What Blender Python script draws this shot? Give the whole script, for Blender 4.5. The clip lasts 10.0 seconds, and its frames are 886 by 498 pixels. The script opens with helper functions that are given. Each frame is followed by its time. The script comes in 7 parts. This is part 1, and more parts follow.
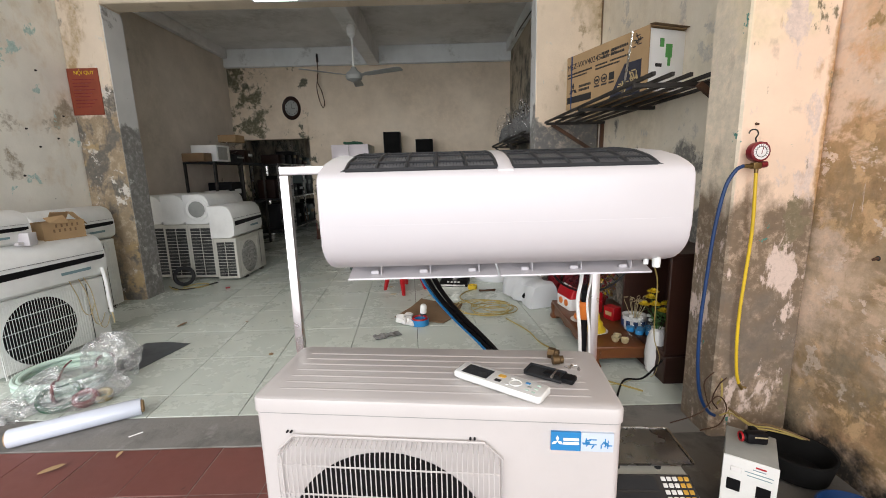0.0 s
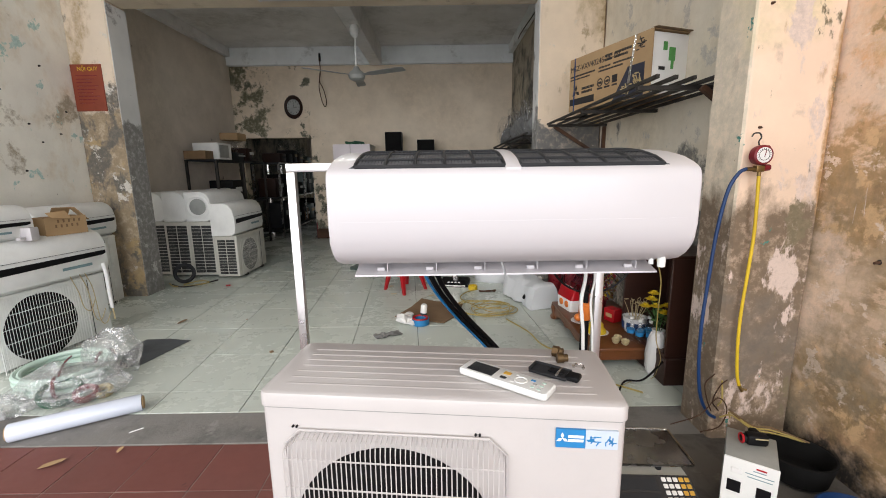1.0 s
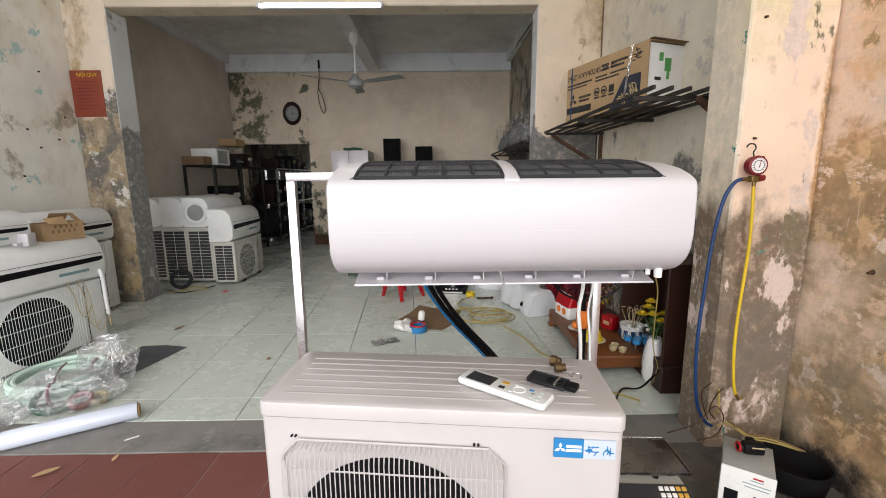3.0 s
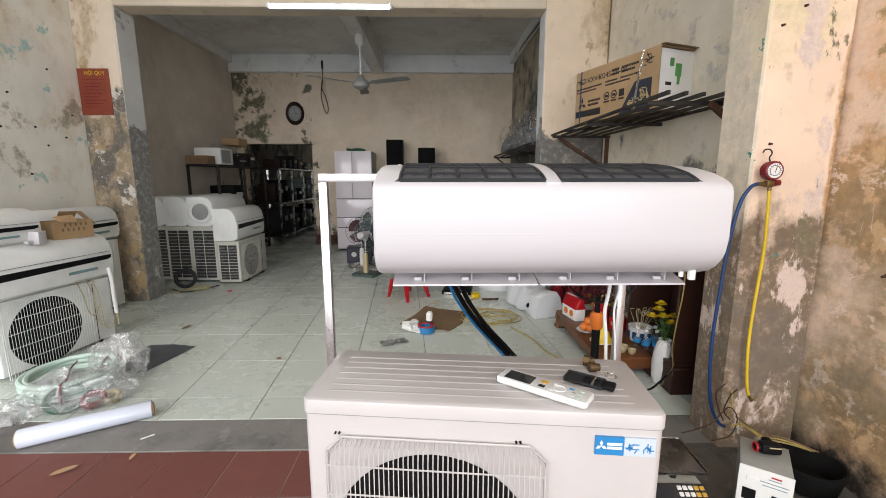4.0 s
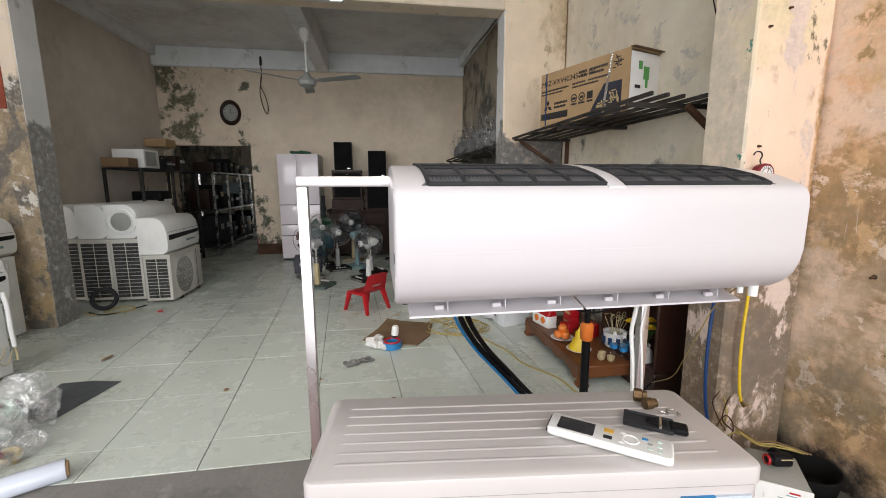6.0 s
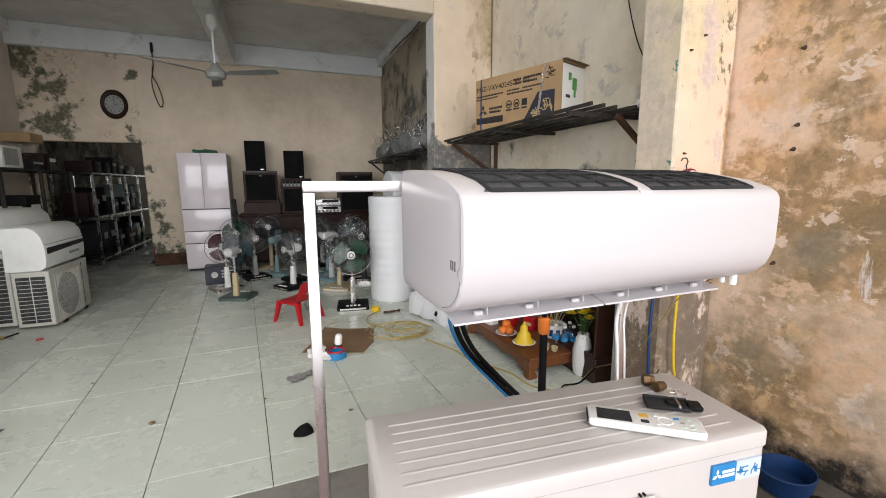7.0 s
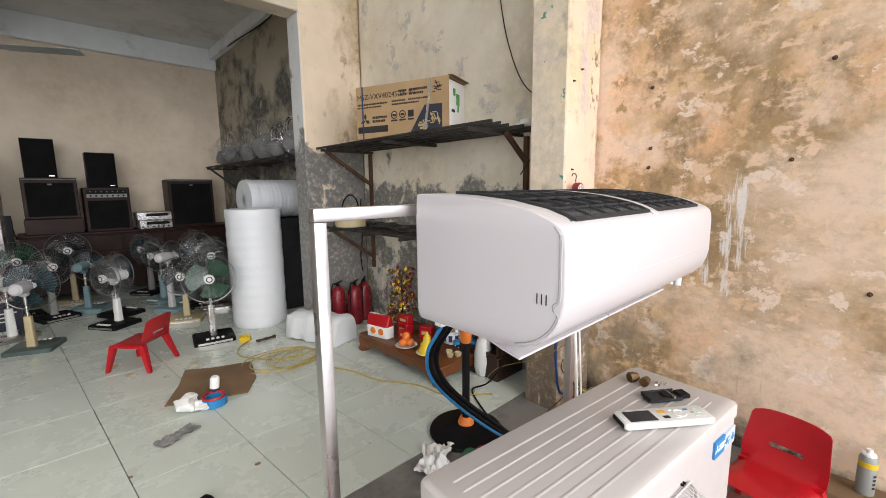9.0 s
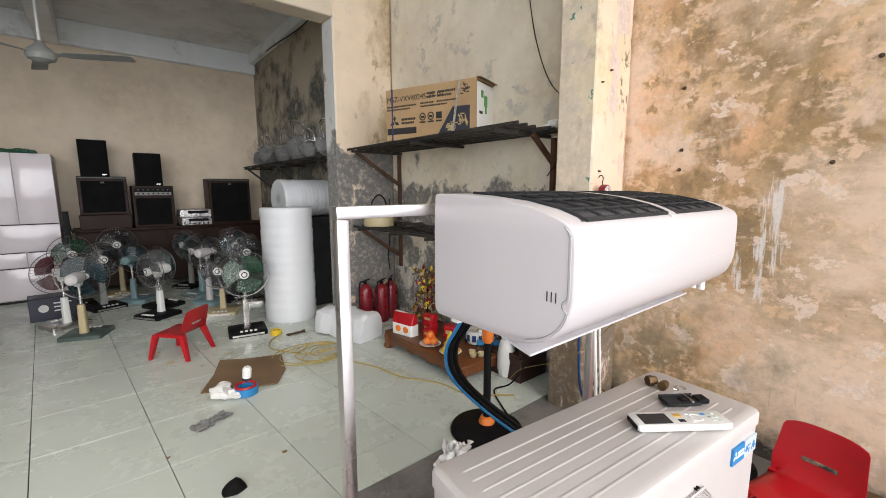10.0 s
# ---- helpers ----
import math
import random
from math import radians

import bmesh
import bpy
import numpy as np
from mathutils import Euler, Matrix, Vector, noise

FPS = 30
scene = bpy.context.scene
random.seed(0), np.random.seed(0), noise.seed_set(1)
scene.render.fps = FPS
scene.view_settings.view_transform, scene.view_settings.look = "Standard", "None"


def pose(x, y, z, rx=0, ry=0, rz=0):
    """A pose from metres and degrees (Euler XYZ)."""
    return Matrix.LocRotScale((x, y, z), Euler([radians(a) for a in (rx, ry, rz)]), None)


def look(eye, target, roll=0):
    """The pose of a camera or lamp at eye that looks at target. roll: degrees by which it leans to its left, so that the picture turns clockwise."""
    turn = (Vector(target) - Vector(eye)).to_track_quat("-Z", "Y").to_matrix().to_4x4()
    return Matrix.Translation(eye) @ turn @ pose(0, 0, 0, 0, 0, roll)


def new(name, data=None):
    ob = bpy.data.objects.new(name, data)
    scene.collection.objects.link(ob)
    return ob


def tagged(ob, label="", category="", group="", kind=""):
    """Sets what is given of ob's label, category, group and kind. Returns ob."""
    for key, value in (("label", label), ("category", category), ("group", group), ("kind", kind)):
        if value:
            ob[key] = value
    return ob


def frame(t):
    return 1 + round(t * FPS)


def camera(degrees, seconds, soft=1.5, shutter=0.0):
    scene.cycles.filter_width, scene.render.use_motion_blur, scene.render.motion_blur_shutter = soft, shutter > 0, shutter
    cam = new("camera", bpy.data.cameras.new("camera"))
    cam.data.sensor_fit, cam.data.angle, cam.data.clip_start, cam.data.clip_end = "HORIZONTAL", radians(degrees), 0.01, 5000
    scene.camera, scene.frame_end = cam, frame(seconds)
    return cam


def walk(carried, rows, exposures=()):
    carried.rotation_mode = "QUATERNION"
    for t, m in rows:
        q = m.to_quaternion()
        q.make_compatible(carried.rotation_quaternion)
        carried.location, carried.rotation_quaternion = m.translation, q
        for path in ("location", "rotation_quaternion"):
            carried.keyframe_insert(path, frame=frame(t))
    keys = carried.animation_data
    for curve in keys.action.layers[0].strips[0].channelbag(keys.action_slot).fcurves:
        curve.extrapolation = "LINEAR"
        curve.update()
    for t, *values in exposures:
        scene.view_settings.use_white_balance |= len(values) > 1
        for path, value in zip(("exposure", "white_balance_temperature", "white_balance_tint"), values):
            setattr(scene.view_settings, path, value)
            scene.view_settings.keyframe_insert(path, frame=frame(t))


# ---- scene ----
cam = camera(94.0, 10.0, soft=0.95)
PATH = [
    (0, (0.078, 0.055, 1.294), (0.081, 2.02, 0.92), -1.5),
    (0.5, (0.065, 0.054, 1.287), (0.066, 2.019, 0.912), -1.1),
    (1, (0.06, 0.048, 1.287), (0.067, 2.013, 0.918), -0.8),
    (1.5, (0.071, 0.049, 1.292), (0.087, 2.016, 0.926), -0.7),
    (2, (0.077, 0.047, 1.295), (0.098, 2.015, 0.938), -0.7),
    (2.5, (0.077, 0.047, 1.296), (0.094, 2.017, 0.948), -0.6),
    (4, (-0.049, 0.024, 1.302), (-0.011, 1.995, 0.966), 0.0),
    (4.5, (-0.081, 0.044, 1.299), (-0.019, 2.014, 0.961), 0.1),
    (5, (-0.075, 0.134, 1.301), (0.035, 2.104, 0.972), -0.1),
    (5.5, (-0.108, 0.223, 1.3), (0.066, 2.19, 0.981), -0.2),
    (7, (-0.464, 0.332, 1.31), (0.259, 2.17, 0.997), -0.3),
    (7.5, (-0.531, 0.502, 1.323), (0.421, 2.234, 1.018), -0.5),
    (8, (-0.653, 0.584, 1.339), (0.53, 2.17, 1.046), -0.5),
    (8.5, (-0.753, 0.609, 1.353), (0.572, 2.078, 1.058), -0.7),
    (9, (-0.769, 0.614, 1.353), (0.595, 2.047, 1.061), -0.6),
    (9.5, (-0.766, 0.597, 1.351), (0.565, 2.06, 1.061), -0.4),
    (10, (-0.771, 0.573, 1.351), (0.49, 2.099, 1.065), -0.1),
]
walk(cam, [(t, look(eye, target, roll)) for t, eye, target, roll in PATH], exposures=[(0.0, -0.51), (5.5, -0.51), (7.0, -0.35), (8.0, -0.27), (9.0, -0.23), (10.0, -0.24)])

# ---------------------------------------------------------------- light
world = bpy.data.worlds.new("sky")
scene.world = world
world.use_nodes = True
wn = world.node_tree.nodes
sky = wn.new("ShaderNodeTexSky")
sky.sky_type, sky.sun_disc = "NISHITA", False
sky.sun_elevation, sky.sun_rotation = radians(39), radians(200)
sky.air_density, sky.dust_density = 1.0, 4.0
world.node_tree.links.new(sky.outputs[0], wn["Background"].inputs[0])
wn["Background"].inputs[1].default_value = 0.10


def lamp(name, kind, energy, m, color=(1, 1, 1), **kw):
    data = bpy.data.lights.new(name, kind)
    data.energy, data.color = energy, color
    for k, v in kw.items():
        if k == "size":
            data.size = v
        elif k == "size_y":
            data.shape, data.size_y = "RECTANGLE", v
        elif k == "angle":
            data.angle = v
    ob = new(name, data)
    ob.matrix_world = m
    return ob


SUN_DIR = Vector((-0.06, -1.0, 0.80))
lamp("sun", "SUN", 1.1, look(SUN_DIR * 10, (0, 0, 0)), (1.0, 0.98, 0.96), angle=radians(32))
# the bright street side, open behind the camera
lamp("street_daylight", "AREA", 2050.0, look((-0.5, -6.5, 2.5), (-0.5, 4.0, 2.5)), (0.922, 0.937, 1.0), size=22.0, size_y=5.2)

# added fill lamp at the assumed open veranda end; brightens the shown unit's left side
lamp("side_fill_daylight", "AREA", 118.0, look((-5.2, -1.4, 2.0), (1.0, -1.4, 1.6)), (0.90, 0.95, 1.0), size=5.2, size_y=3.4)

# ---------------------------------------------------------------- materials


class Nodes:
    """A small builder for a node material."""

    def __init__(self, name):
        self.mat = bpy.data.materials.new(name)
        self.mat.use_nodes = True
        self.nt = self.mat.node_tree
        self.bsdf = self.nt.nodes["Principled BSDF"]
        self.coord = None

    def add(self, kind, **props):
        n = self.nt.nodes.new(kind)
        for k, v in props.items():
            if k == "operation":
                n.operation = v
            elif k == "blend_type":
                n.blend_type = v
            elif k == "data_type":
                n.data_type = v
        return n

    def link(self, a, b):
        self.nt.links.new(a, b)

    def pos(self):
        if not self.coord:
            self.coord = self.add("ShaderNodeTexCoord").outputs["Object"]
        return self.coord

    def noise(self, scale, detail=4.0, rough=0.55, shift=(0, 0, 0), stretch=(1, 1, 1), distort=0.0):
        mp = self.add("ShaderNodeMapping")
        mp.inputs["Location"].default_value = shift
        mp.inputs["Scale"].default_value = stretch
        self.link(self.pos(), mp.inputs[0])
        n = self.add("ShaderNodeTexNoise")
        n.inputs["Scale"].default_value = scale
        n.inputs["Detail"].default_value = detail
        n.inputs["Roughness"].default_value = rough
        n.inputs["Distortion"].default_value = distort
        self.link(mp.outputs[0], n.inputs["Vector"])
        return n.outputs["Fac"]

    def step(self, value, lo, hi, a=0.0, b=1.0):
        r = self.add("ShaderNodeMapRange")
        r.inputs["From Min"].default_value, r.inputs["From Max"].default_value = lo, hi
        r.inputs["To Min"].default_value, r.inputs["To Max"].default_value = a, b
        self.link(value, r.inputs["Value"])
        return r.outputs[0]

    def calc(self, op, a, b):
        n = self.add("ShaderNodeMath", operation=op)
        for i, v in ((0, a), (1, b)):
            if isinstance(v, (int, float)):
                n.inputs[i].default_value = v
            else:
                self.link(v, n.inputs[i])
        return n.outputs[0]

    def axis(self, which):
        s = self.add("ShaderNodeSeparateXYZ")
        self.link(self.pos(), s.inputs[0])
        return s.outputs["XYZ".index(which)]

    def mix(self, fac, a, b, blend="MIX"):
        n = self.add("ShaderNodeMix", data_type="RGBA", blend_type=blend)
        ins = [i for i in n.inputs if i.type == "RGBA"]
        if isinstance(fac, (int, float)):
            n.inputs[0].default_value = fac
        else:
            self.link(fac, n.inputs[0])
        for i, v in ((0, a), (1, b)):
            if isinstance(v, tuple):
                ins[i].default_value = (*v[:3], 1)
            else:
                self.link(v, ins[i])
        return [o for o in n.outputs if o.type == "RGBA"][0]

    def bump(self, height, strength=0.3, dist=0.01):
        b = self.add("ShaderNodeBump")
        b.inputs["Strength"].default_value, b.inputs["Distance"].default_value = strength, dist
        self.link(height, b.inputs["Height"])
        self.link(b.outputs[0], self.bsdf.inputs["Normal"])

    def done(self, color, rough, metal=0.0):
        for sock, v in (("Base Color", color), ("Roughness", rough), ("Metallic", metal)):
            s = self.bsdf.inputs[sock]
            if isinstance(v, tuple):
                s.default_value = (*v[:3], 1)
            elif isinstance(v, (int, float)):
                s.default_value = v
            else:
                self.link(v, s)
        return self.mat


def plain(name, col, rough=0.5, metal=0.0, grime=0.12, scale=18.0, bump=0.05, coat=0.0, vary=0.0):
    """Painted, moulded or metal surface: soft blotches, fine grain and uneven gloss."""
    n = Nodes(name)
    big = n.noise(scale * 0.25, 3.0, 0.6)
    fine = n.noise(scale * 6, 3.0, 0.6)
    dark = tuple(c * (1 - 2.2 * grime) for c in col)
    c = n.mix(n.step(big, 0.42, 0.75), col, dark)
    c = n.mix(n.step(fine, 0.5, 0.8, 0, grime * 1.5), c, tuple(c2 * 0.55 for c2 in col))
    if vary:
        info = n.add("ShaderNodeObjectInfo")
        c = n.mix(n.step(info.outputs["Random"], 0, 1, 0, vary), c, tuple(c2 * 0.6 for c2 in col))
    r = n.step(big, 0.3, 0.7, max(0.03, rough - 0.08), min(1, rough + 0.1)) if grime else rough
    if bump:
        n.bump(fine, bump, 0.002)
    if coat:
        n.bsdf.inputs["Coat Weight"].default_value = coat
    return n.done(c, r, metal)


def stained(name, base, layers, rough=0.85, bump=0.35):
    """Old wall: a base colour with patchy layers. A layer is (colour, scale, lo, hi, seed, stretch, bias, detail);
    bias is (axis, v0, v1, gain): the layer gains from v0 to v1 along the axis."""
    n = Nodes(name)
    c = n.mix(n.step(n.noise(2.3, 5, 0.6), 0.35, 0.7), base, tuple(v * 0.86 for v in base))
    h = n.noise(40, 4, 0.6)
    for i, (col, scale, lo, hi, seed, stretch, bias, detail) in enumerate(layers):
        v = n.noise(scale, detail, 0.66, (seed, seed * 1.7, seed * 0.6), stretch, 0.15)
        if bias:
            for ax, v0, v1, gain in (bias if isinstance(bias[0], tuple) else (bias,)):
                v = n.calc("ADD", v, n.step(n.axis(ax), v0, v1, 0, gain))
        f = n.step(v, lo, hi)
        rag = n.noise(min(scale * 9, 42), 5, 0.75, (seed, 3, 1))
        f = n.calc("MULTIPLY", f, n.step(rag, 0.25, 0.5, 0.45, 1))
        tone = n.mix(n.step(rag, 0.35, 0.7), col, tuple(v2 * 0.72 for v2 in col))
        c = n.mix(f, c, tone)
        if hi - lo < 0.06:
            h = n.calc("SUBTRACT", h, n.calc("MULTIPLY", f, 0.5))
    n.bump(h, bump, 0.006)
    return n.done(c, rough)


def glassy(name, tint=(0.9, 0.95, 0.95), rough=0.08, alpha=0.25):
    """Thin clear plastic: mostly see-through, a little tinted film and a sharp gloss."""
    n = Nodes(name)
    wr = n.noise(14, 4, 0.7, distort=1.5)
    n.bump(wr, 0.6, 0.02)
    a = n.step(wr, 0.55, 0.74, alpha, min(1.0, alpha + 0.22))
    n.link(a, n.bsdf.inputs["Alpha"])
    n.bsdf.inputs["Specular IOR Level"].default_value = 0.9
    return n.done(tint, rough)


def clear_film(name, haze=0.06, gloss=0.22, folds=0.30):
    """Crumpled clear bag: see-through, with fold highlights painted in as pale creases."""
    n = Nodes(name)
    fold = n.noise(11, 5, 0.6, distort=2.2)
    # painted highlight: pale lines along the noise's midline
    crease_shine = n.step(n.calc("ABSOLUTE", n.calc("SUBTRACT", fold, 0.5), 0), 0.0, 0.035, 1, 0)
    n.bump(fold, 0.8, 0.03)
    n.bsdf.inputs["Specular IOR Level"].default_value = 0.9
    n.done((0.80, 0.82, 0.83), 0.12)
    clear = n.add("ShaderNodeBsdfTransparent")
    shiny = n.add("ShaderNodeBsdfGlossy")
    shiny.inputs["Roughness"].default_value = 0.14
    nor = [k for k in n.nt.nodes if k.type == "BUMP"][0]
    n.link(nor.outputs[0], shiny.inputs["Normal"])
    m1 = n.add("ShaderNodeMixShader")
    m1.inputs[0].default_value = gloss
    n.link(clear.outputs[0], m1.inputs[1])
    n.link(shiny.outputs[0], m1.inputs[2])
    m2 = n.add("ShaderNodeMixShader")
    n.link(n.calc("ADD", n.calc("MULTIPLY", crease_shine, folds), haze), m2.inputs[0])
    n.link(m1.outputs[0], m2.inputs[1])
    n.link(n.bsdf.outputs[0], m2.inputs[2])
    out = [k for k in n.nt.nodes if k.type == "OUTPUT_MATERIAL"][0]
    n.link(m2.outputs[0], out.inputs["Surface"])
    return n.mat


def glow(name, col, strength):
    n = Nodes(name)
    n.bsdf.inputs["Emission Color"].default_value = (*col, 1)
    n.bsdf.inputs["Emission Strength"].default_value = strength
    return n.done(col, 0.4)


ONE = (1, 1, 1)
CREAM = (0.66, 0.55, 0.40)
M = {}
M["wall_right"] = stained("stained_tan_plaster", (0.76, 0.455, 0.25), [
    ((0.86, 0.615, 0.42), 1.1, 0.50, 0.60, 3.1, ONE, ("Z", 1.2, 2.2, 0.03), 10),
    ((0.44, 0.30, 0.15), 1.5, 0.43, 0.58, 7.7, ONE, ("Z", 2.4, 1.2, 0.03), 12),
    ((0.33, 0.225, 0.115), 3.4, 0.49, 0.61, 1.3, (1, 1, 0.8), ("Z", 2.4, 0.4, 0.03), 12),
    ((0.82, 0.585, 0.395), 9.0, 0.53, 0.60, 41.0, (1, 0.8, 1.3), None, 10),
    ((0.42, 0.28, 0.13), 13.0, 0.54, 0.62, 44.0, ONE, None, 10),
    ((0.74, 0.50, 0.27), 6.5, 0.55, 0.60, 13.3, ONE, None, 9),
    ((0.86, 0.66, 0.50), 1.8, 0.62, 0.68, 15.2, ONE, (("Y", 1.45, 1.78, 0.10), ("Z", 1.3, 1.9, 0.08)), 9),
    ((0.84, 0.65, 0.475), 1.6, 0.57, 0.75, 5.2, (1, 0.7, 1.2), (("Z", 1.35, 0.9, 0.10), ("Y", 1.35, 0.75, 0.16)), 12),
    ((0.86, 0.70, 0.56), 7.0, 0.585, 0.605, 25.2, (1, 0.8, 1), None, 9),
    ((0.46, 0.31, 0.16), 5.0, 0.66, 0.78, 31.0, (1, 6.0, 0.35), None, 8),
    # next two layers darken towards the pillar corner and the floor
    ((0.30, 0.25, 0.17), 2.4, 0.56, 0.74, 11.5, ONE, (("Z", 0.8, 0.1, 0.04), ("Y", 1.15, 1.6, 0.10), ("Z", 1.1, 1.5, -0.16)), 10),
    ((0.035, 0.03, 0.025), 2.6, 0.66, 0.84, 12.5, ONE, ("Z", 0.28, 0.03, 0.34), 9),
    ((0.84, 0.78, 0.72), 4.0, 0.665, 0.72, 9.4, (1, 4.5, 0.5), (("Y", 0.95, 1.06, 0.19), ("Y", 1.12, 1.25, -0.19), ("Z", 1.3, 1.5, -0.2), ("Z", 0.85, 0.7, -0.2)), 8),
    ((0.80, 0.74, 0.67), 6.0, 0.73, 0.76, 21.4, (1, 5.0, 0.14), None, 6),
    ((0.12, 0.09, 0.06), 20.0, 0.69, 0.73, 2.2, ONE, None, 5)])
M["wall_alcove"] = stained("cream_plaster_damp", (0.74, 0.68, 0.56), [
    ((0.66, 0.57, 0.42), 0.9, 0.45, 0.72, 2.0, ONE, None, 6),
    ((0.20, 0.19, 0.17), 2.6, 0.66, 0.72, 4.1, ONE, ("Z", 1.60, 1.30, 0.24), 8),
    ((0.56, 0.52, 0.45), 4.5, 0.58, 0.62, 6.6, ONE, ("Z", 1.5, 0.6, 0.03), 8),
    ((0.30, 0.34, 0.26), 7.0, 0.72, 0.75, 1.6, ONE, ("Z", 1.9, 2.6, 0.04), 6)])
M["pier"] = stained("cream_plaster_pier", (0.78, 0.64, 0.48), [
    ((0.50, 0.38, 0.22), 1.7, 0.56, 0.70, 1.9, (1, 1, 0.6), ("X", 1.2, 1.6, 0.16), 7),
    ((0.36, 0.26, 0.14), 3.4, 0.62, 0.68, 6.1, (1, 1, 0.6), ("X", 1.35, 1.65, 0.12), 8),
    ((0.18, 0.175, 0.165), 2.6, 0.70, 0.75, 3.3, ONE, ("Z", 1.85, 1.6, 0.34), 8),
    ((0.66, 0.62, 0.54), 6.0, 0.64, 0.67, 8.1, ONE, None, 6)])
M["pillar_right"] = stained("peach_plaster_pillar", (0.87, 0.67, 0.51), [
    ((0.74, 0.645, 0.50), 1.5, 0.74, 0.84, 7.3, ONE, ("X", 1.345, 1.333, 0.45), 6),
    ((0.80, 0.68, 0.44), 1.6, 0.52, 0.7, 2.7, ONE, None, 5),
    ((0.225, 0.165, 0.11), 2.2, 0.56, 0.68, 4.4, (1, 1, 0.6), ("Z", 1.22, 0.85, 0.40), 10),
    ((0.20, 0.165, 0.13), 2.0, 0.64, 0.80, 14.4, ONE, ("Z", 1.1, 0.7, 0.22), 8),
    ((0.76, 0.62, 0.54), 3.6, 0.585, 0.615, 9.9, (1, 1, 0.5), (("X", 1.45, 1.54, 0.12), ("X", 1.61, 1.67, -0.10)), 9),
    ((0.50, 0.29, 0.13), 3.0, 0.62, 0.70, 16.1, (1, 1, 0.4), (("X", 1.655, 1.69, 0.20), ("Z", 1.2, 0.9, -0.3)), 8),
    ((0.22, 0.18, 0.11), 6.0, 0.66, 0.69, 18.1, (1, 1, 0.6), ("X", 1.50, 1.60, 0.09), 8),
    ((0.07, 0.26, 0.21), 7.5, 0.67, 0.69, 6.1, ONE, ("Z", 1.3, 1.6, 0.02), 5)])
M["pillar_left"] = stained("worn_plaster_pillar", (0.80, 0.68, 0.53), [
    ((0.50, 0.36, 0.19), 2.2, 0.56, 0.66, 2.1, (1, 1, 0.6), ("X", -3.35, -3.5, 0.08), 8),
    ((0.40, 0.31, 0.20), 1.8, 0.58, 0.66, 5.1, ONE, ("Z", 2.02, 1.80, 0.30), 8),
    ((0.18, 0.165, 0.14), 3.0, 0.54, 0.60, 8.8, (1, 1, 0.6), ("Z", 2.2, 1.6, 0.06), 9),
    ((0.78, 0.74, 0.66), 5.0, 0.62, 0.65, 1.1, ONE, ("Z", 2.6, 1.8, 0.03), 8),
    ((0.52, 0.38, 0.20), 3.0, 0.58, 0.64, 3.1, ONE, ("Z", 1.1, 0.8, 0.04), 8)])
M["wall_left"] = stained("peeling_white_wall", (0.88, 0.85, 0.76), [
    ((0.74, 0.62, 0.45), 1.5, 0.53, 0.68, 3.9, (1, 1, 0.7), None, 8),
    ((0.44, 0.38, 0.28), 2.2, 0.58, 0.64, 7.1, ONE, (("Z", 2.1, 1.8, 0.05), ("Z", 1.5, 1.3, -0.05)), 9),
    ((0.50, 0.68, 0.62), 4.3, 0.62, 0.645, 2.8, ONE, None, 8),
    ((0.12, 0.11, 0.10), 16.0, 0.74, 0.77, 5.5, ONE, None, 3)])
M["inner_wall"] = stained("old_beige_plaster", (0.72, 0.65, 0.56), [
    ((0.61, 0.55, 0.46), 0.9, 0.42, 0.72, 1.2, ONE, None, 6),
    ((0.24, 0.21, 0.17), 5.0, 0.68, 0.74, 6.3, ONE, None, 5)], bump=0.2)
M["back_wall"] = stained("old_tan_plaster", (0.80, 0.69, 0.54), [
    ((0.69, 0.57, 0.42), 0.8, 0.42, 0.74, 1.2, ONE, ("Z", 2.4, 3.2, 0.05), 6),
    ((0.17, 0.16, 0.10), 2.6, 0.74, 0.80, 4.7, ONE, (("X", -2.9, -3.3, 0.26), ("Z", 1.4, 2.0, 0.02)), 7),
    ((0.13, 0.13, 0.09), 3.6, 0.74, 0.80, 2.7, ONE, (("X", -1.9, -2.2, 0.16), ("Z", 1.2, 0.5, 0.12)), 7)], bump=0.2)
M["inner_dark"] = stained("mouldy_plaster", (0.44, 0.38, 0.285), [
    ((0.10, 0.10, 0.085), 2.2, 0.49, 0.63, 3.2, ONE, ("Z", 3.2, 1.6, 0.1), 7),
    ((0.42, 0.37, 0.29), 4.4, 0.64, 0.70, 8.2, ONE, None, 6)], bump=0.25)
M["ceiling"] = stained("grey_ceiling_paint", (0.83, 0.83, 0.825), [
    ((0.70, 0.70, 0.68), 1.4, 0.48, 0.66, 2.1, ONE, None, 6)], bump=0.1)
M["cornice"] = stained("pale_blue_beam_paint", (0.86, 0.90, 0.90), [
    ((0.50, 0.52, 0.50), 2.2, 0.56, 0.70, 2.1, ONE, None, 6)], bump=0.1)
M["lintel"] = stained("cream_lintel_paint", (0.66, 0.57, 0.44), [
    ((0.50, 0.42, 0.30), 2.6, 0.55, 0.68, 2.1, ONE, None, 6),
    ((0.16, 0.11, 0.07), 7.0, 0.68, 0.72, 4.1, ONE, None, 6)], bump=0.15)
M["reveal"] = stained("grey_white_reveal_paint", (0.68, 0.68, 0.66), [
    ((0.26, 0.25, 0.235), 2.4, 0.60, 0.66, 5.3, ONE, ("Z", 1.95, 1.6, 0.34), 9),
    ((0.60, 0.59, 0.56), 8.0, 0.62, 0.65, 8.3, ONE, None, 6)], bump=0.2)
M["concrete"] = stained("grey_cement", (0.22, 0.21, 0.195), [
    ((0.15, 0.145, 0.135), 2.5, 0.48, 0.62, 2.1, ONE, None, 6),
    ((0.30, 0.29, 0.27), 9.0, 0.6, 0.7, 5.1, ONE, None, 6)], rough=0.75)
